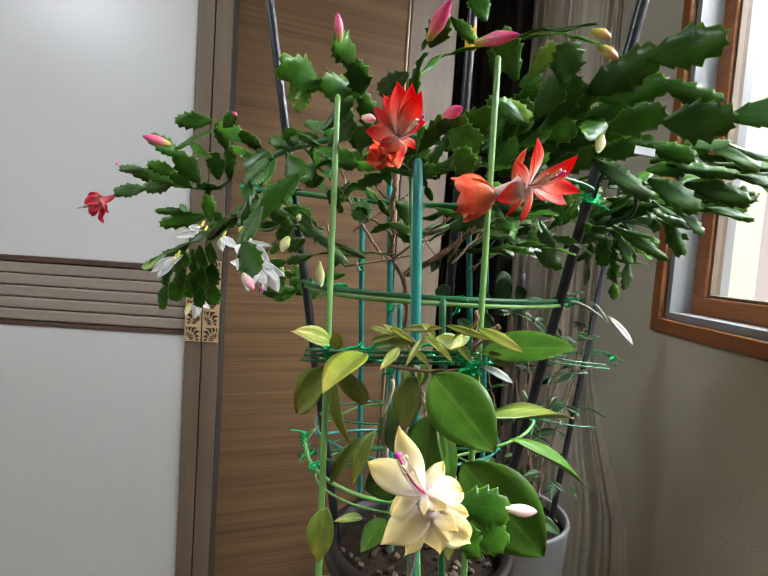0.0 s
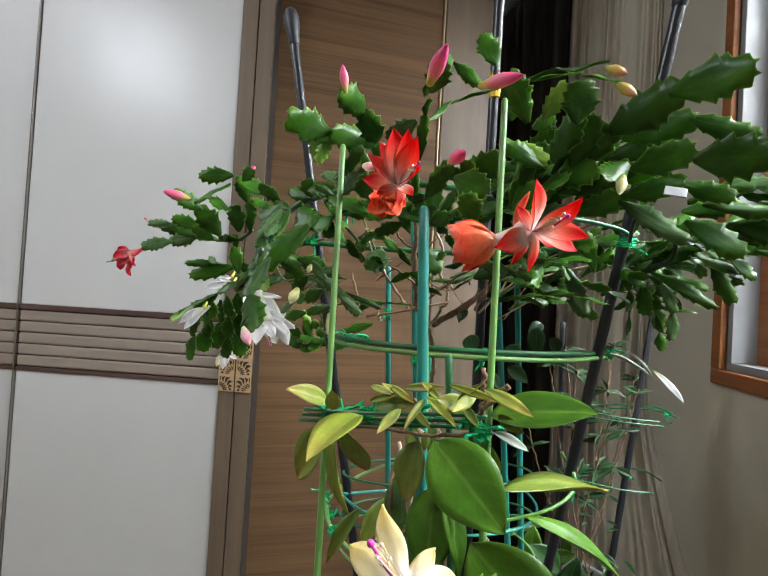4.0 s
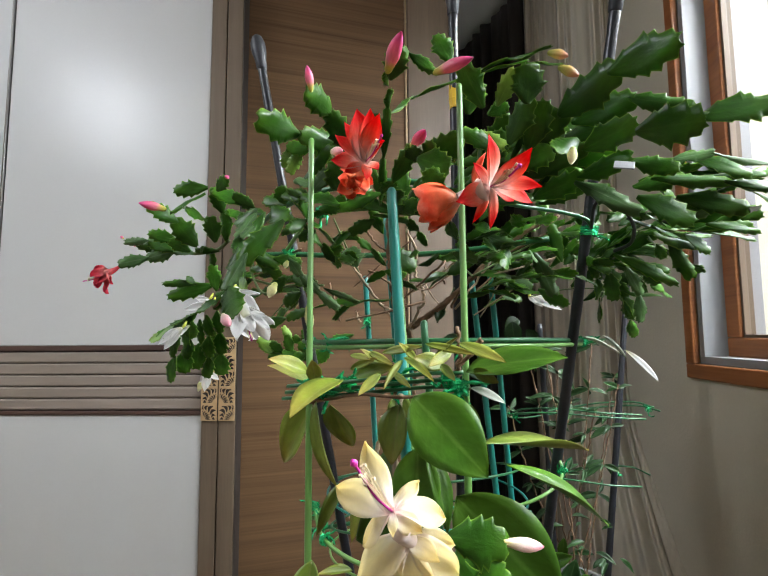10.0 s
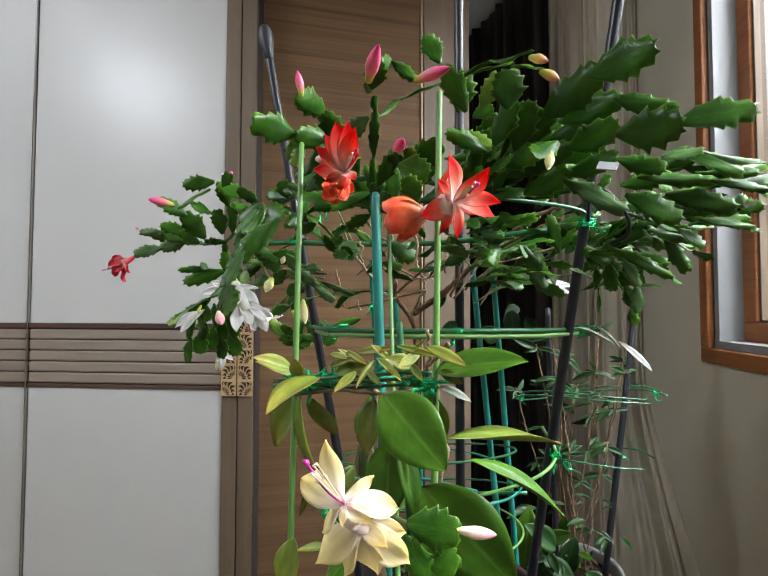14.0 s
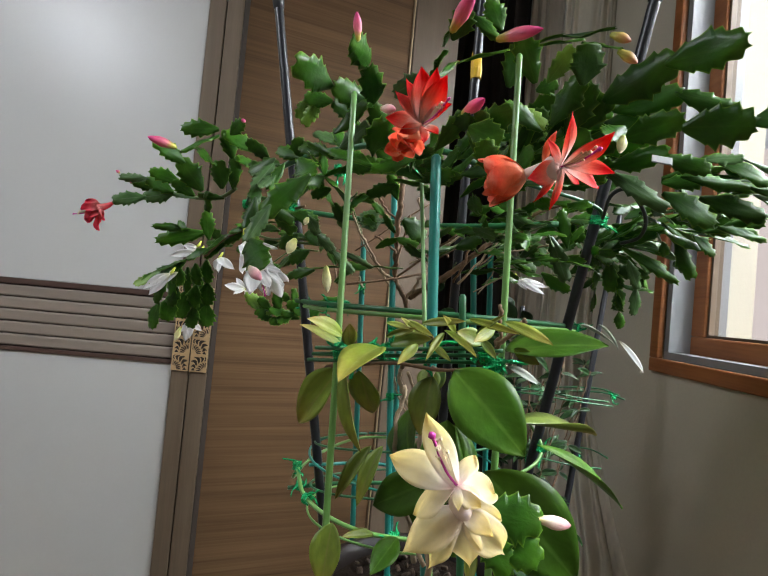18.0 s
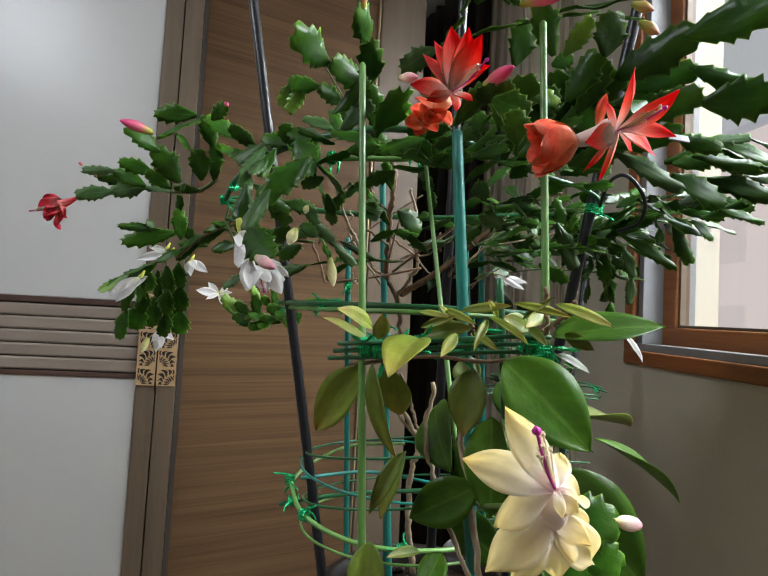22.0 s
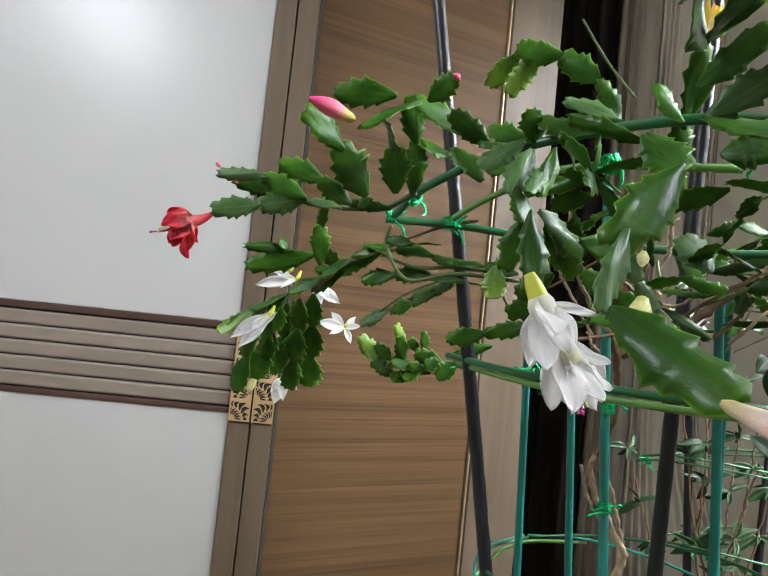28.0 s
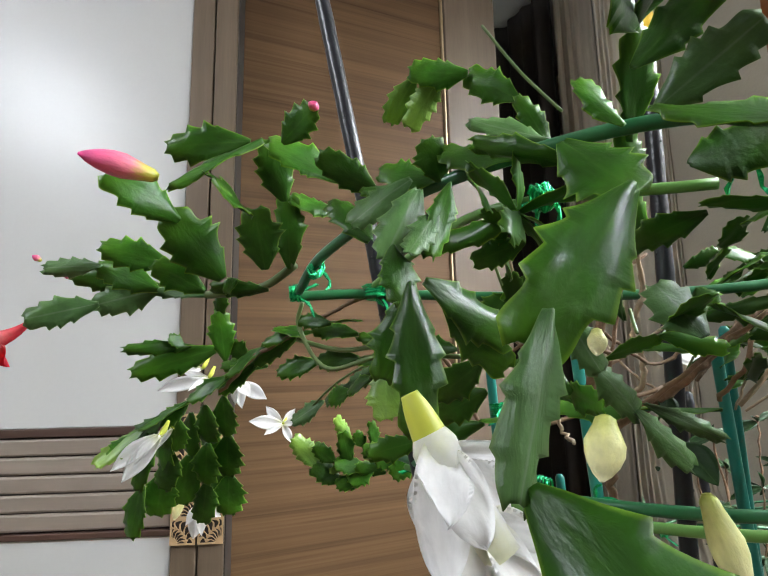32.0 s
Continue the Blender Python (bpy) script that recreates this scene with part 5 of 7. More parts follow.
# the arching branch over the wardrobe door
seg(cactus, (0.121, 0.504, 1.227), (0.092, 0.499, 1.219), 0.0159, SEGDRY, DFACE)
seg(cactus, (0.149, 0.509, 1.234), (0.120, 0.504, 1.227), 0.0174, SEGDRY, DFACE)
seg(cactus, (0.177, 0.504, 1.229), (0.147, 0.509, 1.233), 0.0107, SEGDRY, DFACE)
seg(cactus, (0.124, 0.498, 1.245), (0.088, 0.510, 1.249), 0.0111, SEGDRY, DFACE)
seg(cactus, (0.152, 0.499, 1.232), (0.122, 0.500, 1.246), 0.0164, SEG, DFACE)
seg(cactus, (0.145, 0.518, 1.239), (0.099, 0.523, 1.247), 0.0153, SEG, DFACE)
seg(cactus, (0.166, 0.478, 1.238), (0.138, 0.473, 1.246), 0.0153, SEG, DFACE)
seg(cactus, (0.183, 0.474, 1.224), (0.163, 0.468, 1.235), 0.0148, SEG, DFACE)
seg(cactus, (0.192, 0.469, 1.228), (0.174, 0.455, 1.252), 0.0240, SEG, DFACE)
seg(cactus, (0.177, 0.455, 1.251), (0.158, 0.434, 1.263), 0.0178, SEG, DFACE)
seg(cactus, (0.218, 0.423, 1.270), (0.188, 0.417, 1.251), 0.0096, SEG, (0.0, -1, 0.9))
seg(cactus, (0.206, 0.459, 1.290), (0.170, 0.463, 1.290), 0.0181, SEG, DFACE)
seg(cactus, (0.223, 0.440, 1.278), (0.237, 0.431, 1.288), 0.0143, SEG, DFACE)
seg(cactus, (0.210, 0.474, 1.233), (0.207, 0.465, 1.258), 0.0201, SEG, DFACE)
seg(cactus, (0.207, 0.457, 1.253), (0.200, 0.417, 1.250), 0.0172, SEG, DFACE)
seg(cactus, (0.220, 0.466, 1.263), (0.215, 0.455, 1.287), 0.0184, SEG, DFACE)
seg(cactus, (0.221, 0.478, 1.234), (0.221, 0.466, 1.264), 0.0152, SEG, DFACE)
seg(cactus, (0.247, 0.456, 1.268), (0.218, 0.447, 1.281), 0.0186, SEG, DFACE)
seg(cactus, (0.245, 0.476, 1.262), (0.223, 0.471, 1.264), 0.0149, SEG, DFACE)
seg(cactus, (0.262, 0.447, 1.258), (0.240, 0.450, 1.276), 0.0146, SEG, DFACE)
seg(cactus, (0.276, 0.427, 1.246), (0.257, 0.446, 1.260), 0.0110, SEG, DFACE)
seg(cactus, (0.258, 0.443, 1.235), (0.244, 0.457, 1.259), 0.0174, SEG, DFACE)
seg(cactus, (0.276, 0.418, 1.239), (0.262, 0.438, 1.239), 0.0117, SEG, DFACE)
seg(cactus, (0.209, 0.489, 1.227), (0.182, 0.489, 1.229), 0.0088, SEG, DFACE)
seg(cactus, (0.196, 0.479, 1.230), (0.188, 0.489, 1.228), 0.0080, SEG, DFACE)
rod(cactus, [(0.176, 0.499, 1.228), (0.196, 0.494, 1.228), (0.209, 0.489, 1.230), (0.223, 0.478, 1.236)], 0.0021, STEM, "stem", 8)
# stems that carry the drooping branch
rod(cactus, [(0.315, 0.551, 1.195), (0.268, 0.571, 1.200), (0.230, 0.591, 1.195), (0.211, 0.599, 1.225), (0.214, 0.593, 1.242)], 0.0016, STEM, "stem", 8)
rod(cactus, [(0.307, 0.551, 1.200), (0.270, 0.581, 1.207), (0.239, 0.601, 1.208), (0.208, 0.610, 1.218)], 0.0017, STEM, "stem", 8)
rod(cactus, [(0.285, 0.568, 1.246), (0.248, 0.588, 1.239), (0.208, 0.610, 1.223), (0.173, 0.626, 1.207), (0.147, 0.637, 1.185)], 0.0016, BROWNSTEM, "stem", 8)
rod(cactus, [(0.302, 0.591, 1.195), (0.266, 0.631, 1.201), (0.233, 0.672, 1.188), (0.205, 0.694, 1.165), (0.193, 0.705, 1.155)], 0.0011, STEM, "stem", 8)
# drooping branch
chain(cactus, [(0.216, 0.609, 1.228), (0.186, 0.620, 1.218), (0.160, 0.631, 1.199), (0.129, 0.633, 1.181), (0.097, 0.624, 1.160), (0.070, 0.616, 1.140)], width=0.0181, step=0.034, facing=(-0.2, -1, 0.7), material=SEG, turn=0.35, tip=SEGNEW)
chain(cactus, [(0.208, 0.620, 1.222), (0.173, 0.631, 1.203), (0.146, 0.642, 1.186)], width=0.0180, step=0.036, facing=(-0.2, -1, 0.6), material=SEG, turn=0.4)
seg(cactus, (0.146, 0.638, 1.218), (0.087, 0.633, 1.203), 0.0225, SEG, DFACE)
seg(cactus, (0.129, 0.635, 1.220), (0.089, 0.610, 1.217), 0.0115, SEG, DFACE)
seg(cactus, (0.122, 0.630, 1.220), (0.114, 0.620, 1.225), 0.0115, SEG, DFACE)
seg(cactus, (0.152, 0.631, 1.207), (0.149, 0.623, 1.242), 0.0192, SEG, DFACE)
seg(cactus, (0.148, 0.627, 1.238), (0.153, 0.607, 1.254), 0.0114, SEG, DFACE)
seg(cactus, (0.168, 0.631, 1.207), (0.157, 0.630, 1.220), 0.0163, SEG, DFACE)
seg(cactus, (0.182, 0.641, 1.203), (0.149, 0.641, 1.204), 0.0147, SEG, DFACE)
chain(cactus, [(0.146, 0.649, 1.182), (0.147, 0.664, 1.142), (0.146, 0.673, 1.093)], width=0.0259, step=0.030, facing=(-0.15, -1, 0.35), material=SEG, turn=0.28)
chain(cactus, [(0.134, 0.643, 1.176), (0.133, 0.658, 1.137), (0.129, 0.667, 1.090)], width=0.0257, step=0.030, facing=(-0.15, -1, 0.35), material=SEG, turn=0.28)
chain(cactus, [(0.121, 0.650, 1.171), (0.117, 0.664, 1.141), (0.110, 0.672, 1.103)], width=0.0284, step=0.030, facing=(-0.15, -1, 0.35), material=SEG, turn=0.28)
chain(cactus, [(0.110, 0.637, 1.164), (0.104, 0.651, 1.135), (0.096, 0.660, 1.098)], width=0.0267, step=0.030, facing=(-0.15, -1, 0.35), material=SEG, turn=0.28)
chain(cactus, [(0.126, 0.661, 1.175), (0.134, 0.676, 1.140), (0.139, 0.685, 1.097)], width=0.0254, step=0.036, facing=(-0.15, -1, 0.35), material=SEG, turn=0.28)
chain(cactus, [(0.100, 0.627, 1.158), (0.092, 0.642, 1.127), (0.082, 0.651, 1.086)], width=0.0219, step=0.036, facing=(-0.15, -1, 0.35), material=SEG, turn=0.28)
chain(cactus, [(0.118, 0.630, 1.167), (0.112, 0.643, 1.146), (0.105, 0.651, 1.118)], width=0.0251, step=0.030, facing=(-0.15, -1, 0.35), material=SEG, turn=0.28)
seg(cactus, (0.089, 0.624, 1.157), (0.078, 0.620, 1.144), 0.0124, SEG, DFACE)
seg(cactus, (0.107, 0.629, 1.169), (0.089, 0.625, 1.150), 0.0163, SEGDRY, DFACE)
seg(cactus, (0.125, 0.633, 1.179), (0.108, 0.629, 1.163), 0.0163, SEG, DFACE)
chain(cactus, [(0.280, 0.571, 1.207), (0.250, 0.590, 1.218), (0.217, 0.610, 1.223), (0.192, 0.615, 1.224)], width=0.0152, step=0.036, facing=(-0.1, -1, 0.3), material=SEG, turn=0.4)
chain(cactus, [(0.279, 0.581, 1.196), (0.244, 0.606, 1.203), (0.219, 0.621, 1.202), (0.193, 0.627, 1.196)], width=0.0176, step=0.038, facing=(-0.1, -1, 0.3), material=SEG, turn=0.4)
chain(cactus, [(0.255, 0.574, 1.224), (0.236, 0.589, 1.225), (0.211, 0.599, 1.230)], width=0.0136, step=0.034, facing=(-0.1, -1, 0.3), material=SEG, turn=0.5)
chain(cactus, [(0.280, 0.611, 1.206), (0.264, 0.647, 1.195), (0.234, 0.678, 1.181), (0.195, 0.694, 1.158)], width=0.0185, step=0.036, facing=(-0.2, -1, 0.3), material=SEGDRY, turn=0.3)
chain(cactus, [(0.274, 0.611, 1.199), (0.255, 0.647, 1.185), (0.227, 0.678, 1.175)], width=0.0175, step=0.034, facing=(-0.2, -1, 0.3), material=SEG, turn=0.3)
chain(cactus, [(0.308, 0.531, 1.197), (0.291, 0.551, 1.205), (0.268, 0.570, 1.210)], width=0.0144, step=0.034, facing=(-0.1, -1, 0.3), material=SEG, turn=0.5)
# small shoots at the wire hoop
seg(cactus, (0.284, 0.702, 1.123), (0.254, 0.696, 1.131), 0.0186, SEG, DFACE)
seg(cactus, (0.262, 0.702, 1.121), (0.242, 0.698, 1.105), 0.0197, SEG, DFACE)
seg(cactus, (0.257, 0.702, 1.116), (0.229, 0.697, 1.121), 0.0175, SEG, DFACE)
seg(cactus, (0.234, 0.703, 1.106), (0.211, 0.697, 1.120), 0.0196, SEG, DFACE)
seg(cactus, (0.216, 0.702, 1.118), (0.195, 0.695, 1.144), 0.0195, SEGNEW, DFACE)
seg(cactus, (0.243, 0.701, 1.139), (0.230, 0.694, 1.159), 0.0130, SEGNEW, DFACE)
seg(cactus, (0.241, 0.702, 1.118), (0.236, 0.695, 1.146), 0.0163, SEG, DFACE)
seg(cactus, (0.264, 0.701, 1.130), (0.262, 0.695, 1.153), 0.0120, SEG, DFACE)
seg(cactus, (0.229, 0.702, 1.122), (0.212, 0.696, 1.137), 0.0152, SEG, DFACE)
seg(cactus, (0.251, 0.703, 1.108), (0.230, 0.698, 1.104), 0.0153, SEG, DFACE)
seg(cactus, (0.272, 0.703, 1.111), (0.247, 0.697, 1.119), 0.0143, SEG, DFACE)
seg(cactus, (0.236, 0.702, 1.118), (0.224, 0.697, 1.116), 0.0076, SEGNEW, DFACE)
seg(cactus, (0.300, 0.702, 1.124), (0.278, 0.698, 1.109), 0.0232, SEG, DFACE)
seg(cactus, (0.284, 0.702, 1.120), (0.264, 0.697, 1.122), 0.0165, SEG, DFACE)
seg(cactus, (0.255, 0.701, 1.133), (0.247, 0.695, 1.146), 0.0120, SEG, DFACE)
seg(cactus, (0.336, 0.700, 1.145), (0.298, 0.696, 1.134), 0.0145, SEG, DFACE)
# hanging segments beside the white flower
seg(cactus, (0.274, 0.408, 1.241), (0.261, 0.395, 1.215), 0.0147, SEGDRY, DFACE)
seg(cactus, (0.273, 0.417, 1.249), (0.251, 0.418, 1.235), 0.0135, SEGDRY, DFACE)
seg(cactus, (0.284, 0.403, 1.241), (0.274, 0.395, 1.214), 0.0095, SEG, DFACE)
seg(cactus, (0.278, 0.399, 1.229), (0.267, 0.390, 1.213), 0.0092, SEGDRY, DFACE)
seg(cactus, (0.263, 0.394, 1.217), (0.264, 0.386, 1.198), 0.0127, SEG, DFACE)
seg(cactus, (0.266, 0.382, 1.202), (0.265, 0.371, 1.166), 0.0140, SEG, DFACE)
seg(cactus, (0.267, 0.390, 1.202), (0.258, 0.392, 1.178), 0.0135, SEG, DFACE)
seg(cactus, (0.270, 0.385, 1.203), (0.297, 0.396, 1.188), 0.0154, SEG, DFACE)
seg(cactus, (0.294, 0.396, 1.194), (0.316, 0.406, 1.191), 0.0128, SEG, DFACE)
seg(cactus, (0.277, 0.396, 1.199), (0.296, 0.402, 1.179), 0.0143, SEG, DFACE)
seg(cactus, (0.260, 0.416, 1.182), (0.259, 0.413, 1.166), 0.0130, SEGNEW, DFACE)
seg(cactus, (0.264, 0.412, 1.187), (0.261, 0.416, 1.181), 0.0068, SEG, DFACE)
seg(cactus, (0.303, 0.360, 1.231), (0.314, 0.352, 1.214), 0.0204, SEG, DFACE)
seg(cactus, (0.314, 0.351, 1.215), (0.284, 0.340, 1.182), 0.0207, SEG, DFACE, 0.05)
seg(cactus, (0.287, 0.341, 1.186), (0.274, 0.331, 1.156), 0.0119, SEGDRY, DFACE)
seg(cactus, (0.276, 0.331, 1.156), (0.290, 0.298, 1.134), 0.0212, SEG, (-0.3, -1, 0.35), 0)
seg(cactus, (0.317, 0.392, 1.179), (0.334, 0.398, 1.163), 0.0107, SEGDRY, DFACE)
seg(cactus, (0.332, 0.398, 1.164), (0.351, 0.404, 1.147), 0.0101, SEGDRY, DFACE)
seg(cactus, (0.310, 0.386, 1.191), (0.319, 0.392, 1.177), 0.0103, SEGDRY, DFACE)
seg(cactus, (0.338, 0.403, 1.166), (0.367, 0.414, 1.154), 0.0064, SEGDRY, DFACE)
seg(cactus, (0.320, 0.413, 1.170), (0.308, 0.422, 1.182), 0.0124, SEG, DFACE)
seg(cactus, (0.296, 0.432, 1.183), (0.281, 0.443, 1.172), 0.0146, SEG, DFACE)
seg(cactus, (0.305, 0.463, 1.173), (0.285, 0.473, 1.163), 0.0148, SEG, DFACE)
chain(cactus, [(0.332, 0.407, 1.250), (0.316, 0.417, 1.258), (0.299, 0.426, 1.266)], width=0.0135, step=0.040, facing=DFACE, material=SEG)
# crown, seen broadside from the wardrobe side
seg(cactus, (0.431, 0.289, 1.216), (0.432, 0.277, 1.241), 0.0155, SEG, BFACE)
seg(cactus, (0.423, 0.278, 1.231), (0.443, 0.274, 1.221), 0.0218, SEG, BFACE)
seg(cactus, (0.435, 0.270, 1.199), (0.430, 0.261, 1.215), 0.0163, SEG, BFACE)
seg(cactus, (0.290, 0.456, 1.267), (0.266, 0.465, 1.275), 0.0169, SEG, DFACE)
seg(cactus, (0.292, 0.456, 1.266), (0.286, 0.450, 1.283), 0.0187, SEG, DFACE)
seg(cactus, (0.319, 0.436, 1.266), (0.293, 0.445, 1.277), 0.0236, SEG, DFACE)
seg(cactus, (0.335, 0.435, 1.274), (0.306, 0.445, 1.286), 0.0148, SEGDRY, DFACE)
seg(cactus, (0.329, 0.366, 1.256), (0.354, 0.360, 1.279), 0.0140, SEG, DFACE)
seg(cactus, (0.334, 0.367, 1.244), (0.357, 0.356, 1.260), 0.0153, SEGDRY, DFACE)
seg(cactus, (0.337, 0.387, 1.251), (0.329, 0.396, 1.271), 0.0118, SEG, DFACE)
seg(cactus, (0.341, 0.368, 1.228), (0.364, 0.368, 1.234), 0.0165, SEG, DFACE)
seg(cactus, (0.324, 0.448, 1.234), (0.305, 0.459, 1.229), 0.0131, SEG, DFACE)
seg(cactus, (0.400, 0.489, 1.219), (0.425, 0.501, 1.202), 0.0269, SEG, DFACE)
seg(cactus, (0.368, 0.412, 1.186), (0.361, 0.420, 1.207), 0.0217, SEGDRY, DFACE)
for tipp in ((0.30, 0.44, 1.265), (0.315, 0.42, 1.262), (0.29, 0.46, 1.235), (0.33, 0.43, 1.23), (0.35, 0.42, 1.25), (0.305, 0.41, 1.225), (0.345, 0.45, 1.22)):
    chain(cactus, [(0.318, 0.435, 1.242), tipp], width=0.018, step=0.03, turn=1.2)
for _ in range(12):
    a = Vector((RND.uniform(0.44, 0.535), RND.uniform(0.40, 0.425), RND.uniform(1.19, 1.225)))
    seg(cactus, a, a + Vector((RND.uniform(-0.01, 0.028), RND.gauss(-0.01, 0.01), RND.gauss(0.0, 0.014))), RND.uniform(0.014, 0.02), RND.choice((SEG, SEG, SEGDRY)), FLAT, RND.gauss(0, 0.6))
# shadowed undergrowth inside the crown
for _ in range(26):
    a = Vector((RND.uniform(0.32, 0.55), RND.uniform(0.40, 0.58), RND.uniform(1.16, 1.235)))
    way = Vector((RND.gauss(0.02, 0.05), RND.gauss(0, 0.05), RND.gauss(-0.004, 0.018)))
    chain(cactus, [a, a + way * 0.5 + Vector((0, 0, 0.008)), a + way], width=RND.uniform(0.011, 0.018), step=0.03, facing=FLAT, turn=0.8)
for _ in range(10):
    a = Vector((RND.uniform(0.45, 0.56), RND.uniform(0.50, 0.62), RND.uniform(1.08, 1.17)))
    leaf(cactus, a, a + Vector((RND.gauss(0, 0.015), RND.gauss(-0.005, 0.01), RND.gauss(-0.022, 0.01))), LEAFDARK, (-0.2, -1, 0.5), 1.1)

# flowers and buds of the cactus
P = PETALS
# coral flower: open tier above, a ruff of short orange petals below
C1 = Vector((0.3895, 0.2500, 1.2170))
head = flower(cactus, (0.3775, 0.2830, 1.2070), (0.34, -0.88, 0.27), 0.032, 0.0030, ORANGE, label="coral red open flower with white throat")
petal_to(head, C1, (0.3855, 0.2388, 1.2463), (0.30, -0.90, 0.15), P[RED.name], 0.94)
petal_to(head, C1, (0.4005, 0.2303, 1.2388), (0.30, -0.90, 0.15), P[RED.name], 0.77)
petal_to(head, C1, (0.3718, 0.2419, 1.2318), (0.30, -0.90, 0.15), P[RED.name], 0.94)
petal_to(head, C1, (0.3682, 0.2547, 1.2211), (0.30, -0.90, 0.15), P[RED.name], 1.01)
petal_to(head, C1, (0.3983, 0.2396, 1.2067), (0.30, -0.90, 0.15), P[RED.name], 0.92)
petal_to(head, C1, (0.4032, 0.2267, 1.2186), (0.30, -0.90, 0.15), P[RED.name], 0.77)
petal_to(head, C1, (0.3764, 0.2513, 1.2117), (0.30, -0.90, 0.15), P[RED.name], 0.94)
petal_to(head, C1, (0.3942, 0.2350, 1.2440), (0.30, -0.90, 0.15), P[RED.name], 0.72)
petal_to(head, C1, (0.3775, 0.2420, 1.2400), (0.30, -0.90, 0.15), P[RED.name], 0.74)
petal_to(head, C1, (0.3900, 0.2440, 1.2030), (0.30, -0.90, 0.15), P[RED.name], 0.84)
LOW1 = Vector((0.3800, 0.2760, 1.2110))
petal_to(head, LOW1, (0.3703, 0.2671, 1.2148), (0.2, -0.95, 0.25), CUPS, 1.42)
petal_to(head, LOW1, (0.3685, 0.2736, 1.2082), (0.2, -0.95, 0.25), CUPS, 1.42)
petal_to(head, LOW1, (0.3748, 0.2760, 1.2035), (0.2, -0.95, 0.25), CUPS, 1.42)
petal_to(head, LOW1, (0.3874, 0.2719, 1.2042), (0.2, -0.95, 0.25), CUPS, 1.42)
petal_to(head, LOW1, (0.3931, 0.2636, 1.2079), (0.2, -0.95, 0.25), CUPS, 1.27)
petal_to(head, LOW1, (0.3806, 0.2575, 1.2094), (0.2, -0.95, 0.25), CUPS, 1.20)
petal_to(head, LOW1, (0.3878, 0.2554, 1.2099), (0.2, -0.95, 0.25), CUPS, 1.05)
MID1 = LOW1.lerp(C1, 0.45)
petal_to(head, MID1, (0.3723, 0.2608, 1.2188), (0.2, -0.95, 0.3), BROADS[ORANGE.name], 0.80)
petal_to(head, MID1, (0.3770, 0.2598, 1.2051), (0.2, -0.95, 0.3), BROADS[ORANGE.name], 0.80)
petal_to(head, MID1, (0.3852, 0.2521, 1.2004), (0.2, -0.95, 0.3), BROADS[ORANGE.name], 0.70)
petal_to(head, MID1, (0.3896, 0.2479, 1.2027), (0.2, -0.95, 0.3), BROADS[ORANGE.name], 0.70)
filaments(head, C1, (0.4007, 0.2255, 1.2217), 0.0009)
# scarlet flower with a white tube and an orange cup behind
C2 = Vector((0.4570, 0.2085, 1.1820))
head = flower(cactus, (0.4395, 0.2160, 1.1785), (0.90, -0.40, 0.18), 0.0165, 0.0046, TUBEWHITE, label="scarlet open flower with white tube")
petal_to(head, C2, (0.4534, 0.1897, 1.2029), (0.55, -0.85, 0.10), P[RED.name], 0.88)
petal_to(head, C2, (0.4738, 0.1903, 1.1942), (0.55, -0.85, 0.10), P[RED.name], 0.84)
petal_to(head, C2, (0.4807, 0.2025, 1.1777), (0.55, -0.85, 0.10), P[RED.name], 0.90)
petal_to(head, C2, (0.4785, 0.2138, 1.1735), (0.55, -0.85, 0.10), P[RED.name], 0.95)
petal_to(head, C2, (0.4580, 0.2285, 1.1653), (0.55, -0.85, 0.10), P[RED.name], 0.72)
petal_to(head, C2, (0.4480, 0.2243, 1.1679), (0.55, -0.85, 0.10), P[RED.name], 0.72)
petal_to(head, C2, (0.4380, 0.2039, 1.1731), (0.55, -0.85, 0.10), P[RED.name], 1.02)
petal_to(head, C2, (0.4703, 0.2176, 1.1766), (0.55, -0.85, 0.10), P[RED.name], 0.88)
petal_to(head, C2, (0.4480, 0.2044, 1.1937), (0.55, -0.85, 0.10), P[RED.name], 0.79)
petal_to(head, Vector((0.4500, 0.2120, 1.1820)), (0.4545, 0.2117, 1.2044), (-0.6, -0.8, 0.2), P[ORANGE.name], 0.41)
filaments(head, C2, (0.4684, 0.1909, 1.1854), 0.0012)
cup_tier(head, (0.4400, 0.2160, 1.1785), (-1.0, 0.20, -0.12), 7, 0.0205, 0.0)
cup_tier(head, (0.4410, 0.2160, 1.1785), (-1.0, 0.20, -0.20), 6, 0.0190, 0.5)
# white double flower: a bell of petals and a second, flaring tier below it
W0, W1, W2 = Vector((0.2652, 0.3710, 1.1656)), Vector((0.2707, 0.3699, 1.1524)), Vector((0.2791, 0.3671, 1.1364))
head = part("flower", tube(smooth_path([W0, W0.lerp(W1, 0.35), W1, W2]), [0.0022 + 0.0034 * min(1, k / 9) for k in range(25)], 12), WHITE, cactus, "white double flower hanging down", True)
part("flower_base", tube(smooth_path([W0 + (W0 - W1) * 0.5, W0 + (W0 - W1) * 0.15, W0.lerp(W1, 0.50)]), [0.0022 + 0.00016 * k for k in range(17)], 12), TUBEGREEN, head, "yellow-green flower base", True)
petal_to(head, W0.lerp(W1, 0.45), (0.2652, 0.3752, 1.1344), (-0.5, -0.8, 0.2), BELL, 0.60)
petal_to(head, W0.lerp(W1, 0.45), (0.2662, 0.3572, 1.1336), (-0.2, -1, 0), BELL, 0.62)
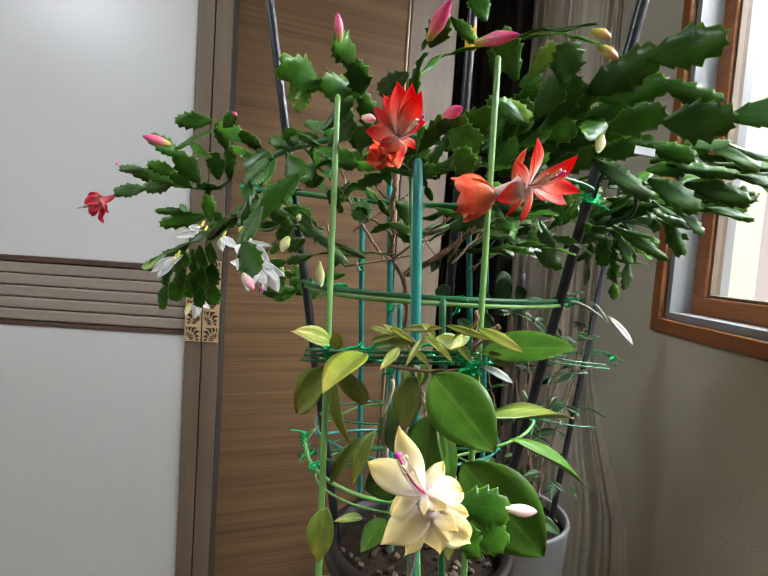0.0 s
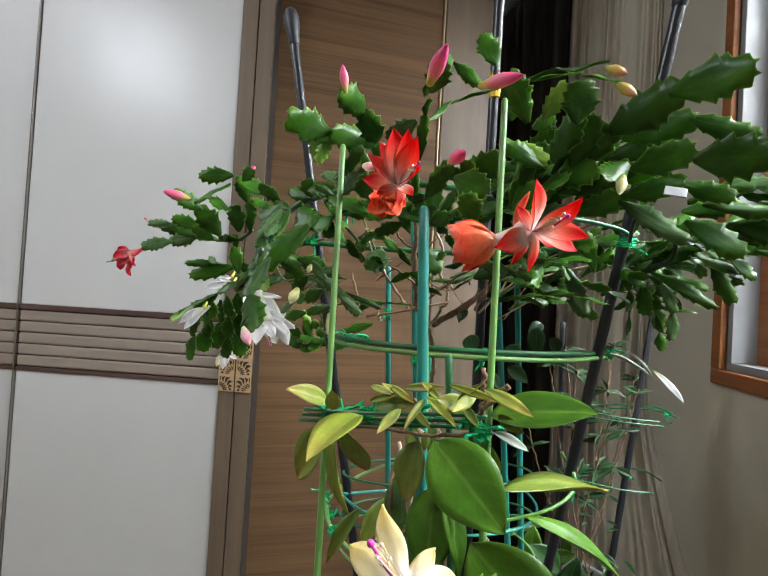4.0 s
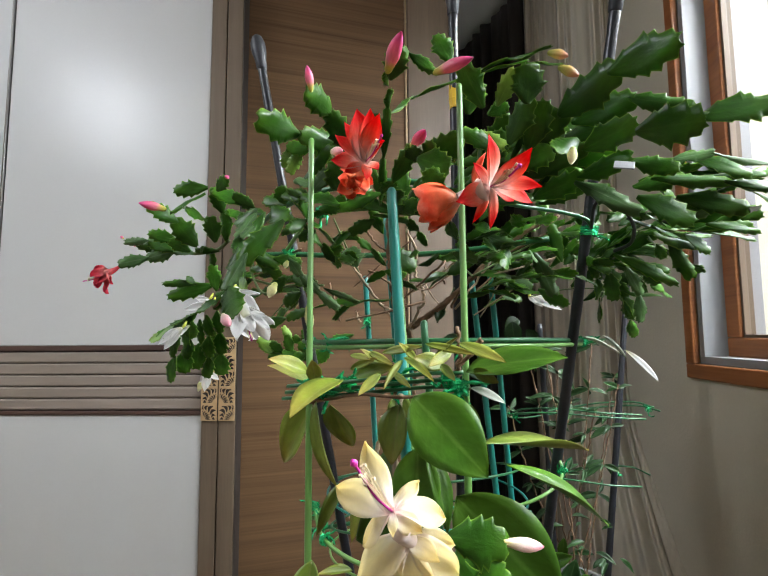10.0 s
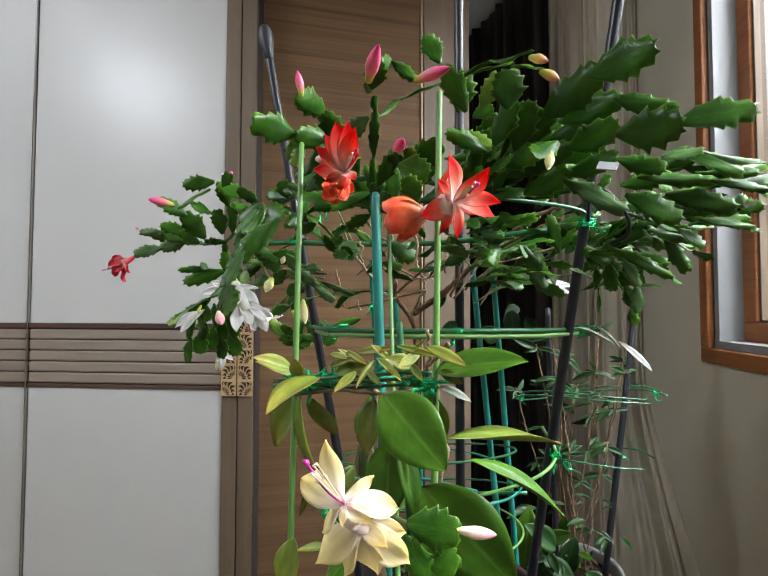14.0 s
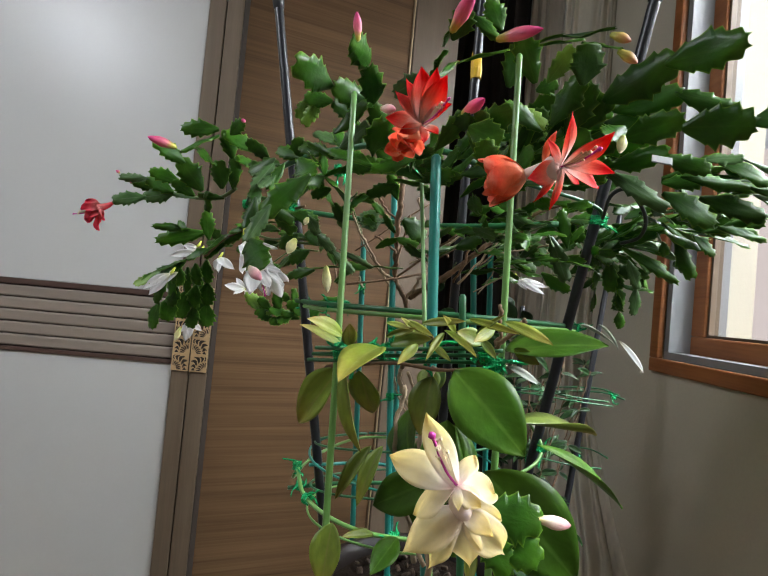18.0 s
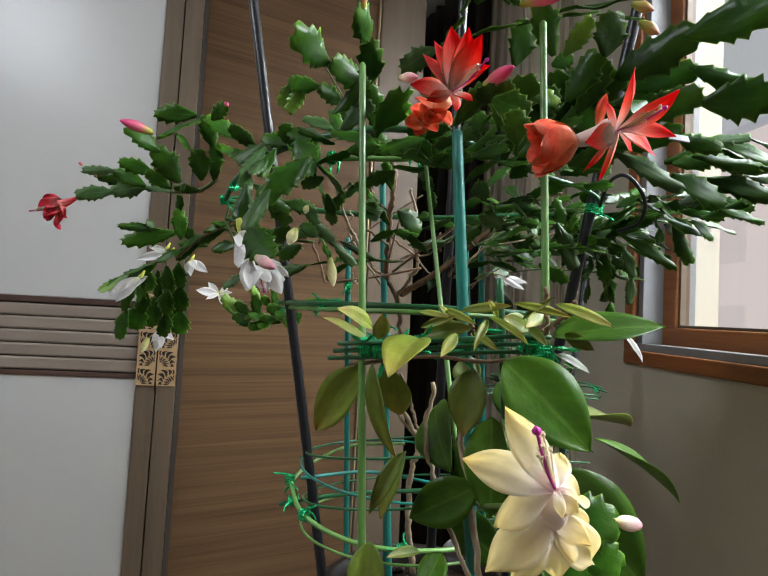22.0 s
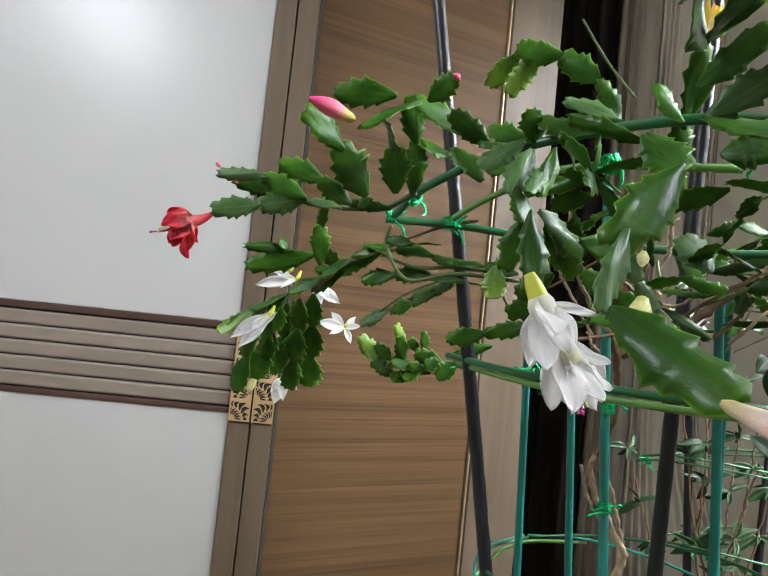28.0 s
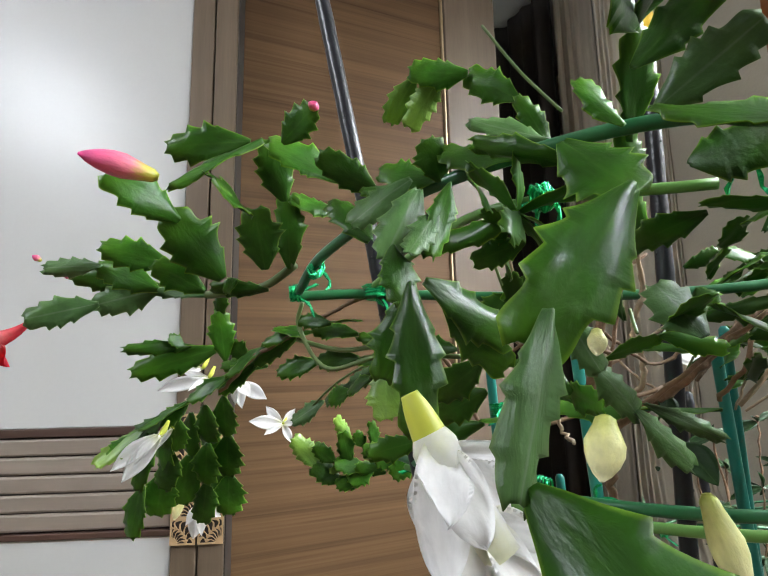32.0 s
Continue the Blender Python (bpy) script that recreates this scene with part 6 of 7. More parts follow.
petal_to(head, W0.lerp(W1, 0.45), (0.2901, 0.3676, 1.1572), (0.2, -1, 0.5), BELL, 0.30)
petal_to(head, W0.lerp(W1, 0.45), (0.2660, 0.3523, 1.1469), (0, -1, 0.1), BELL, 0.80)
petal_to(head, W0.lerp(W1, 0.45), (0.2744, 0.3566, 1.1420), (0.2, -1, 0.1), BELL, 0.75)
petal_to(head, W0.lerp(W1, 0.45), (0.2843, 0.3871, 1.1369), (0, 1, 0), BELL, 0.70)
petal_to(head, W0.lerp(W1, 0.45), (0.2884, 0.3727, 1.1418), (0.6, -0.7, 0.2), BELL, 0.60)
petal_to(head, W0.lerp(W1, 0.45), (0.2746, 0.3901, 1.1372), (-0.4, 0.8, 0), BELL, 0.60)
petal_to(head, W1.lerp(W2, 0.55), (0.2694, 0.3622, 1.1198), (-0.4, -0.9, 0.3), BELL, 0.62)
petal_to(head, W1.lerp(W2, 0.55), (0.2752, 0.3522, 1.1205), (0, -1, 0.3), BELL, 0.72)
petal_to(head, W1.lerp(W2, 0.55), (0.2880, 0.3579, 1.1242), (0.3, -0.9, 0.3), BELL, 0.62)
petal_to(head, W1.lerp(W2, 0.55), (0.2978, 0.3697, 1.1279), (0.5, -0.7, 0.4), BELL, 0.56)
petal_to(head, W1.lerp(W2, 0.55), (0.2950, 0.3669, 1.1381), (0.4, -0.9, 0.4), BELL, 0.50)
petal_to(head, W1.lerp(W2, 0.55), (0.2825, 0.3812, 1.1207), (0, 0.9, 0.2), BELL, 0.70)
petal_to(head, W1.lerp(W2, 0.55), (0.2950, 0.3812, 1.1205), (0.2, 0.9, 0.2), BELL, 0.70)
petal_to(head, W1.lerp(W2, 0.55), (0.2996, 0.3804, 1.1321), (0.4, 0.6, 0.2), BELL, 0.60)
filaments(head, W2, (0.2838, 0.3663, 1.1184), 0.0010)
head = part("flower", tube(smooth_path([(0.0928, 0.4978, 1.2180), (0.0855, 0.4972, 1.2126), (0.0770, 0.4955, 1.2084)]), [0.0010 + 0.00022 * k for k in range(17)], 10), CRIMSON, cactus, "wilting crimson flower", True)
petal_to(head, (0.0800, 0.4964, 1.2099), (0.0614, 0.4950, 1.2159), (-0.5, -0.8, 0.1), WILTED, 0.88)
petal_to(head, (0.0800, 0.4964, 1.2099), (0.0631, 0.4886, 1.2066), (-0.5, -0.8, 0.1), WILTED, 0.96)
petal_to(head, (0.0800, 0.4964, 1.2099), (0.0667, 0.4873, 1.1964), (-0.5, -0.8, 0.1), WILTED, 0.99)
petal_to(head, (0.0800, 0.4964, 1.2099), (0.0699, 0.4917, 1.1918), (-0.5, -0.8, 0.1), WILTED, 0.96)
petal_to(head, (0.0800, 0.4964, 1.2099), (0.0739, 0.4981, 1.1861), (-0.5, -0.8, 0.1), WILTED, 0.99)
petal_to(head, (0.0800, 0.4964, 1.2099), (0.0811, 0.4993, 1.1968), (-0.5, -0.8, 0.1), WILTED, 0.72)
petal_to(head, (0.0800, 0.4964, 1.2099), (0.0624, 0.5058, 1.2047), (-0.5, -0.8, 0.1), WILTED, 1.12)
petal_to(head, (0.0800, 0.4964, 1.2099), (0.0667, 0.5022, 1.2126), (-0.5, -0.8, 0.1), WILTED, 0.96)
filaments(head, (0.0770, 0.4955, 1.2084), (0.0564, 0.4891, 1.1994), 0.0008)
head = star((0.111, 0.619, 1.156))
petal_to(head, (0.111, 0.619, 1.156), (0.080, 0.614, 1.135), (0, -1, 0.2), P[WHITE.name], 0.61)
petal_to(head, (0.111, 0.619, 1.156), (0.088, 0.617, 1.127), (0, -1, 0.2), P[WHITE.name], 0.61)
petal_to(head, (0.111, 0.619, 1.156), (0.096, 0.611, 1.139), (0, -1, 0.2), P[WHITE.name], 0.61)
head = star((0.114, 0.634, 1.160))
petal_to(head, (0.114, 0.634, 1.160), (0.093, 0.626, 1.139), (0, -1, 0.2), P[WHITE.name], 0.61)
petal_to(head, (0.114, 0.634, 1.160), (0.107, 0.625, 1.146), (0, -1, 0.2), P[WHITE.name], 0.61)
petal_to(head, (0.114, 0.634, 1.160), (0.112, 0.614, 1.158), (0, -1, 0.2), P[WHITE.name], 0.61)
head = star((0.122, 0.692, 1.199))
petal_to(head, (0.122, 0.692, 1.199), (0.080, 0.692, 1.190), (0, -1, 0.2), P[WHITE.name], 0.52)
petal_to(head, (0.122, 0.692, 1.199), (0.100, 0.691, 1.205), (0, -1, 0.2), P[WHITE.name], 0.52)
petal_to(head, (0.122, 0.692, 1.199), (0.108, 0.682, 1.188), (0, -1, 0.2), P[WHITE.name], 0.52)
head = star((0.111, 0.711, 1.209))
petal_to(head, (0.111, 0.711, 1.209), (0.088, 0.711, 1.211), (0, -1, 0.2), P[WHITE.name], 0.61)
petal_to(head, (0.111, 0.711, 1.209), (0.106, 0.701, 1.204), (0, -1, 0.2), P[WHITE.name], 0.61)
head = star((0.174, 0.770, 1.154))
petal_to(head, (0.174, 0.770, 1.154), (0.141, 0.765, 1.159), (0, -1, 0.2), P[WHITE.name], 0.72)
petal_to(head, (0.174, 0.770, 1.154), (0.156, 0.774, 1.173), (0, -1, 0.2), P[WHITE.name], 0.72)
petal_to(head, (0.174, 0.770, 1.154), (0.194, 0.765, 1.157), (0, -1, 0.2), P[WHITE.name], 0.72)
petal_to(head, (0.174, 0.770, 1.154), (0.183, 0.766, 1.136), (0, -1, 0.2), P[WHITE.name], 0.72)
petal_to(head, (0.174, 0.770, 1.154), (0.186, 0.774, 1.169), (0, -1, 0.2), P[WHITE.name], 0.72)
petal_to(head, (0.174, 0.770, 1.154), (0.157, 0.761, 1.146), (0, -1, 0.2), P[WHITE.name], 0.72)
head = star((0.144, 0.712, 1.194))
petal_to(head, (0.144, 0.712, 1.194), (0.169, 0.708, 1.179), (0, -1, 0.2), P[WHITE.name], 0.80)
petal_to(head, (0.144, 0.712, 1.194), (0.148, 0.703, 1.172), (0, -1, 0.2), P[WHITE.name], 0.80)
petal_to(head, (0.144, 0.712, 1.194), (0.156, 0.693, 1.184), (0, -1, 0.2), P[WHITE.name], 0.80)
petal_to(head, (0.144, 0.712, 1.194), (0.141, 0.703, 1.177), (0, -1, 0.2), P[WHITE.name], 0.80)
head = star((0.117, 0.699, 1.096))
petal_to(head, (0.117, 0.699, 1.096), (0.109, 0.701, 1.068), (0, -1, 0.2), P[WHITE.name], 0.80)
petal_to(head, (0.117, 0.699, 1.096), (0.133, 0.700, 1.085), (0, -1, 0.2), P[WHITE.name], 0.80)
petal_to(head, (0.117, 0.699, 1.096), (0.107, 0.690, 1.083), (0, -1, 0.2), P[WHITE.name], 0.80)
petal_to(head, (0.117, 0.699, 1.096), (0.120, 0.690, 1.074), (0, -1, 0.2), P[WHITE.name], 0.80)
rod(cactus, [(0.730, 0.680, 1.195), (0.690, 0.790, 1.215), (0.6492, 0.8902, 1.2180)], 0.0011, STEM, "twig", 6)
head = star((0.6492, 0.8902, 1.2180))
petal_to(head, (0.6492, 0.8902, 1.2180), (0.6816, 0.8856, 1.2120), (0, -1, 0.3), P[WHITE.name], 0.50)
petal_to(head, (0.6492, 0.8902, 1.2180), (0.7159, 0.8911, 1.2051), (0, -1, 0.3), P[WHITE.name], 0.34)
petal_to(head, (0.6492, 0.8902, 1.2180), (0.7055, 0.8821, 1.1899), (0, -1, 0.3), P[WHITE.name], 0.36)
petal_to(head, (0.6492, 0.8902, 1.2180), (0.6712, 0.8817, 1.1963), (0, -1, 0.3), P[WHITE.name], 0.60)
petal_to(head, (0.6492, 0.8902, 1.2180), (0.6590, 0.8762, 1.2035), (0, -1, 0.3), P[WHITE.name], 0.60)
bud(cactus, (0.405, 0.255, 1.280), (0.415, 0.233, 1.293), 0.0046, BUDPINK)
bud(cactus, (0.436, 0.266, 1.285), (0.460, 0.248, 1.283), 0.0042, BUDPINK)
bud(cactus, (0.346, 0.308, 1.302), (0.344, 0.301, 1.320), 0.0032, BUDPINK)
bud(cactus, (0.420, 0.286, 1.243), (0.428, 0.257, 1.240), 0.0040, BUDPINK)
bud(cactus, (0.1840, 0.4141, 1.2512), (0.1612, 0.4048, 1.2560), 0.0044, BUDPINK)
bud(cactus, (0.2362, 0.4311, 1.2872), (0.2383, 0.4284, 1.2896), 0.0024, BUDPINK)
bud(cactus, (0.092, 0.502, 1.250), (0.0885, 0.500, 1.2525), 0.0016, BUDPINK)
bud(cactus, (0.102, 0.512, 1.243), (0.099, 0.510, 1.2445), 0.0014, BUDPINK)
bud(cactus, (0.517, 0.278, 1.304), (0.529, 0.273, 1.297), 0.0034, BUDROSE)
bud(cactus, (0.525, 0.283, 1.296), (0.538, 0.281, 1.287), 0.0036, BUDROSE)
bud(cactus, (0.530, 0.284, 1.236), (0.526, 0.280, 1.222), 0.0034, BUDCREAM)
bud(cactus, (0.305, 0.362, 1.165), (0.300, 0.358, 1.152), 0.0042, BUDCREAM)
bud(cactus, (0.330, 0.370, 1.146), (0.333, 0.367, 1.124), 0.0038, BUDCREAM)
bud(cactus, (0.312, 0.374, 1.186), (0.310, 0.372, 1.179), 0.0024, BUDCREAM)
bud(cactus, (0.286, 0.294, 1.131), (0.299, 0.270, 1.121), 0.0034, BUDPALE)
bud(cactus, (0.068, 0.80, 1.088), (0.060, 0.80, 1.066), 0.0050, BUDCREAM)
bud(cactus, (0.386, 0.282, 1.232), (0.378, 0.278, 1.233), 0.0030, BUDPALE)
bud(cactus, (0.365, 0.275, 1.237), (0.374, 0.264, 1.232), 0.0030, BUDPALE)
bud(cactus, (0.51, 0.30, 1.30), (0.512, 0.296, 1.292), 0.0030, BUDCREAM)
leaf(cactus, (0.6202, 0.4963, 1.1190), (0.6516, 0.5029, 1.0963), LEAFGREY, (-0.3, -0.7, 0.7), 0.34, True)
leaf(cactus, (0.6437, 0.5004, 1.1032), (0.6900, 0.5130, 1.0680), WHITE, (-0.3, -0.9, 0.5), 0.36, True)
leaf(cactus, (0.60, 0.50, 1.118), (0.645, 0.505, 1.103), LEAFGREY, FLAT, 0.45, True)
card = box(-0.0072, 0.0072, -0.0006, 0.0006, -0.0068, 0.0068, 0.0004)
card.transform(pose(0.581, 0.322, 1.237, -48, 15, -20))
part("plant_tag", card, PVC, cactus, "blank white plastic plant tag")

# ---- leafy shrub with the yellow flower, in front ----
shrub = thing("flowering_shrub", "leafy climbing shrub on green canes with a large yellow flower", "potted plant")
shrub.matrix_basis = LEAN
pot(shrub, (0.415, 0.232), 0.794, 0.274, 0.095, POTDARK, label="dark plastic pot")
for lo, hi, z1, r, m in (((0.349, 0.257), (0.346, 0.305), 1.262, 0.0021, CANE), ((0.436, 0.246), (0.452, 0.270), 1.279, 0.0021, CANE), ((0.416, 0.283), (0.406, 0.397), 1.252, 0.0017, CANE),
                         ((0.410, 0.275), (0.404, 0.293), 1.213, 0.0035, TEAL), ((0.428, 0.262), (0.418, 0.270), 1.118, 0.0022, GREENROD)):
    stake(shrub, lo, hi, 0.69, z1, r, m, label="green plastic cane" if m is CANE else "teal coated stake")
HL, HR = Vector((0.332, 0.283, 1.078)), Vector((0.440, 0.252, 1.083))
for off in ((0, 0, 0), (0.002, -0.004, 0.004), (-0.003, 0.004, -0.004)):
    o = Vector(off)
    rod(shrub, [HL + o, HL.lerp(HR, 0.4) + o + Vector((0, -0.006, 0.0)), HL.lerp(HR, 0.8) + o + Vector((0, -0.004, 0.001)), HR + o], 0.0012, GREENROD)
rod(shrub, [(0.340, 0.286, 1.070), (0.38, 0.262, 1.076), (0.41, 0.256, 1.074), (0.446, 0.25, 1.078)], 0.0011, BROWNSTEM, "stem")
rod(shrub, [(0.405, 0.26, 0.72), (0.402, 0.268, 0.88), (0.408, 0.264, 0.97), (0.40, 0.270, 1.03), (0.405, 0.266, 1.075)], 0.0018, BARK, "stem")
rod(shrub, [(0.405, 0.268, 0.96), (0.392, 0.286, 1.0), (0.388, 0.30, 1.03), (0.394, 0.302, 1.06)], 0.0014, BARK, "stem")
rod(shrub, [(0.43, 0.254, 1.08), (0.444, 0.245, 1.095), (0.452, 0.24, 1.105)], 0.0014, BROWNSTEM, "stem")
for at in ((0.350, 0.278, 1.080), (0.357, 0.274, 1.079), (0.374, 0.268, 1.082), (0.404, 0.264, 1.082), (0.434, 0.254, 1.083), (0.440, 0.250, 1.079)):
    tie(shrub, at, (1, -0.3, 0.05), RND.uniform(0.0034, 0.0048), 0.007, 5, 3)
    tie(shrub, Vector(at) + Vector((0, 0, 0.001)), (0.1, 0.1, 1), 0.0042, 0.005, 3, 1)
leaf(shrub, (0.413, 0.239, 1.075), (0.447, 0.218, 1.037), LEAF, (-0.25, -1, 0.55), 1.15, False)
leaf(shrub, (0.444, 0.250, 1.087), (0.495, 0.233, 1.099), LEAF, (0.05, -0.75, 0.9), 1.0, False)
leaf(shrub, (0.450, 0.250, 1.048), (0.534, 0.322, 1.033), LEAFOLIVE, (-0.05, -0.12, 1), 0.62, True)
leaf(shrub, (0.462, 0.244, 1.037), (0.523, 0.256, 1.010), LEAF, (-0.05, -0.45, 1), 0.72, True)
leaf(shrub, (0.434, 0.247, 1.021), (0.485, 0.236, 0.967), LEAF, (-0.4, -1, 0.35), 1.05, False)
leaf(shrub, (0.350, 0.278, 1.084), (0.327, 0.263, 1.097), LEAFYOUNG, (0.2, -0.8, 0.8), 0.9, True)
leaf(shrub, (0.372, 0.246, 1.085), (0.352, 0.206, 1.078), LEAFYOUNG, (-0.1, -0.5, 1), 0.8, False)
leaf(shrub, (0.350, 0.280, 1.070), (0.322, 0.312, 1.030), LEAFOLIVE, (-0.5, -1, 0.3), 0.72, False)
leaf(shrub, (0.353, 0.275, 1.072), (0.357, 0.262, 1.024), LEAFOLIVE, (-0.8, -0.8, 0.1), 0.7, True)
leaf(shrub, (0.383, 0.340, 1.012), (0.362, 0.330, 0.974), LEAFOLIVE, (-0.6, -1, 0.2), 0.9, True)
leaf(shrub, (0.362, 0.275, 1.070), (0.372, 0.30, 1.040), LEAFOLIVE, (-0.4, -1, 0.2), 0.9, False)
leaf(shrub, (0.405, 0.262, 1.070), (0.398, 0.258, 1.036), LEAFOLIVE, (-0.4, -1, 0.2), 1.0, False)
leaf(shrub, (0.424, 0.258, 1.074), (0.436, 0.262, 1.050), LEAF, (-0.1, -1, 0.4), 1.0, False)
leaf(shrub, (0.415, 0.262, 1.045), (0.410, 0.250, 0.998), LEAF, (-0.4, -1, 0.2), 1.0, False)
leaf(shrub, (0.420, 0.262, 1.045), (0.432, 0.245, 1.004), LEAF, (0.5, -1, 0.2), 0.9, True)
leaf(shrub, (0.446, 0.252, 1.078), (0.466, 0.25, 1.071), LEAFGREY, (0.1, -0.7, 0.7), 0.9, True)
leaf(shrub, (0.440, 0.262, 1.074), (0.450, 0.270, 1.045), LEAFOLIVE, (-0.2, -1, 0.2), 0.9, False)
leaf(shrub, (0.407, 0.262, 1.010), (0.372, 0.275, 0.990), LEAF, (-0.1, -1, 0.6), 1.0, False)
leaf(shrub, (0.400, 0.29, 0.99), (0.425, 0.27, 0.965), LEAF, (-0.1, -1, 0.6), 1.0, False)
leaf(shrub, (0.352, 0.262, 0.985), (0.348, 0.252, 0.955), LEAFOLIVE, (-0.3, -1, 0.3), 1.0, False)
leaf(shrub, (0.39, 0.27, 0.975), (0.375, 0.25, 0.965), LEAF, (-0.1, -0.7, 0.8), 0.9, False)
# young shoots along the hoop

def young(a, b, m, w):
    """A small new leaf, narrow where it is yellow-green."""
    leaf(shrub, a, b, m, (RND.gauss(0, 0.2), -1.0, RND.uniform(0.15, 0.45)), w * (1.2 if m is LEAFYOUNG else 0.8), m is LEAFYOUNG)


young((0.3762, 0.2609, 1.0911), (0.3929, 0.2514, 1.0972), LEAFYOUNG, 0.61)
young((0.3871, 0.2572, 1.1012), (0.4017, 0.2467, 1.0933), LEAFYOUNG, 0.59)
young((0.3961, 0.2552, 1.0999), (0.4178, 0.2410, 1.1029), LEAFYOUNG, 0.52)
young((0.4082, 0.2475, 1.0964), (0.4244, 0.2343, 1.0841), LEAFYOUNG, 0.56)
young((0.4082, 0.2476, 1.0952), (0.3967, 0.2346, 1.0806), LEAFYOUNG, 0.50)
young((0.3945, 0.2561, 1.0879), (0.3827, 0.2408, 1.0777), LEAFYOUNG, 0.73)
young((0.4208, 0.2449, 1.1038), (0.4466, 0.2333, 1.0973), LEAFYOUNG, 0.41)
young((0.4392, 0.2369, 1.1029), (0.4608, 0.2216, 1.0933), LEAFYOUNG, 0.69)
young((0.4354, 0.2432, 1.0994), (0.4224, 0.2317, 1.0917), LEAFYOUNG, 0.86)
young((0.3761, 0.2633, 1.0995), (0.3885, 0.2514, 1.0973), LEAFYOUNG, 0.68)
young((0.3788, 0.2682, 1.0869), (0.4017, 0.2538, 1.0921), LEAFOLIVE, 0.92)
young((0.4314, 0.2508, 1.0914), (0.4144, 0.2414, 1.0964), LEAFOLIVE, 1.17)
young((0.3506, 0.2610, 1.0902), (0.3333, 0.2413, 1.0992), LEAFYOUNG, 0.92)
young((0.3549, 0.2634, 1.0846), (0.3549, 0.2515, 1.0963), LEAFYOUNG, 1.36)
young((0.4258, 0.2455, 1.0957), (0.4386, 0.2357, 1.1068), LEAFOLIVE, 0.40)
young((0.4158, 0.2536, 1.0950), (0.4056, 0.2408, 1.1050), LEAFYOUNG, 0.60)
young((0.4472, 0.2439, 1.0889), (0.4595, 0.2375, 1.0808), LEAFOLIVE, 0.99)
young((0.3934, 0.2606, 1.0947), (0.3834, 0.2511, 1.1027), LEAFYOUNG, 0.60)
young((0.4017, 0.2510, 1.0887), (0.4116, 0.2426, 1.0797), LEAFYOUNG, 0.68)
young((0.4295, 0.2477, 1.0924), (0.4364, 0.2404, 1.0827), LEAFOLIVE, 0.83)
leaf(shrub, (0.4010, 0.3300, 1.0430), (0.3880, 0.2770, 1.0200), LEAF, (-0.5, -0.9, -0.1), 0.95)
leaf(shrub, (0.4076, 0.2818, 1.0360), (0.4020, 0.2744, 1.0003), LEAF, (-0.6, -0.9, 0.4), 0.76)
leaf(shrub, (0.4181, 0.2769, 1.0349), (0.4193, 0.2692, 1.0022), LEAF, (0.3, -0.9, 0.5), 0.65)
leaf(shrub, (0.4311, 0.2559, 0.9778), (0.4278, 0.2471, 0.9605), LEAFYOUNG, (-0.3, -0.9, 0.3), 0.64)
leaf(shrub, (0.4035, 0.2791, 1.0739), (0.4059, 0.2753, 1.0578), LEAFOLIVE, (-0.2, -0.9, 0.4), 1.57)
leaf(shrub, (0.3757, 0.2557, 0.9815), (0.3582, 0.2455, 0.9844), LEAFOLIVE, (-0.1, -0.7, 0.7), 0.51)
leaf(shrub, (0.4250, 0.2792, 1.0028), (0.3919, 0.2738, 1.0089), LEAF, (-0.3, -0.9, 0.5), 1.11)
leaf(shrub, (0.3722, 0.2777, 1.0250), (0.3514, 0.2728, 0.9942), LEAFOLIVE, (-0.6, -0.9, 0.2), 0.44)
leaf(shrub, (0.4163, 0.2892, 1.0727), (0.4041, 0.2854, 1.0560), LEAFOLIVE, (-0.2, -0.9, 0.4), 1.08)
leaf(shrub, (0.4343, 0.3001, 1.0613), (0.4382, 0.2966, 1.0391), LEAF, (-0.1, -0.9, 0.5), 1.17)
rod(shrub, [(0.404, 0.266, 1.076), (0.403, 0.260, 1.086), (0.403, 0.257, 1.094)], 0.0011, BROWNSTEM, "stem")
rod(shrub, [(0.437, 0.254, 1.082), (0.441, 0.251, 1.095), (0.439, 0.250, 1.113)], 0.0012, BROWNSTEM, "stem")
YB = BROADS[YELLOW.name]
CY = Vector((0.4020, 0.1660, 1.0350))
head = flower(shrub, (0.416, 0.198, 1.006), (-0.34, -0.78, 0.62), 0.036, 0.0032, TUBEWHITE, label="large cream-yellow flower with pink throat")
petal_to(head, CY, (0.3889, 0.1768, 1.0609), (-0.35, -0.85, 0.40), YB, 0.71)
petal_to(head, CY, (0.3751, 0.1842, 1.0422), (-0.35, -0.85, 0.40), YB, 0.77)
petal_to(head, CY, (0.3825, 0.1827, 1.0203), (-0.35, -0.85, 0.40), YB, 0.85)
petal_to(head, CY, (0.4113, 0.1808, 1.0471), (-0.35, -0.85, 0.40), YB, 0.76)
petal_to(head, CY, (0.4256, 0.1881, 1.0283), (-0.35, -0.85, 0.40), YB, 0.76)
petal_to(head, CY, (0.4014, 0.1601, 1.0282), (-0.35, -0.85, 0.40), YB, 0.85)
petal_to(head, CY, (0.4145, 0.1704, 1.0247), (-0.35, -0.85, 0.40), YB, 0.96)
LOWY = Vector((0.4075, 0.1800, 1.0220))
petal_to(head, LOWY, (0.3839, 0.1840, 1.0025), (-0.25, -0.95, 0.35), YLOW, 0.91)
petal_to(head, LOWY, (0.3954, 0.1907, 0.9929), (-0.25, -0.95, 0.35), YLOW, 0.64)
petal_to(head, LOWY, (0.4130, 0.1875, 0.9955), (-0.25, -0.95, 0.35), YLOW, 0.91)
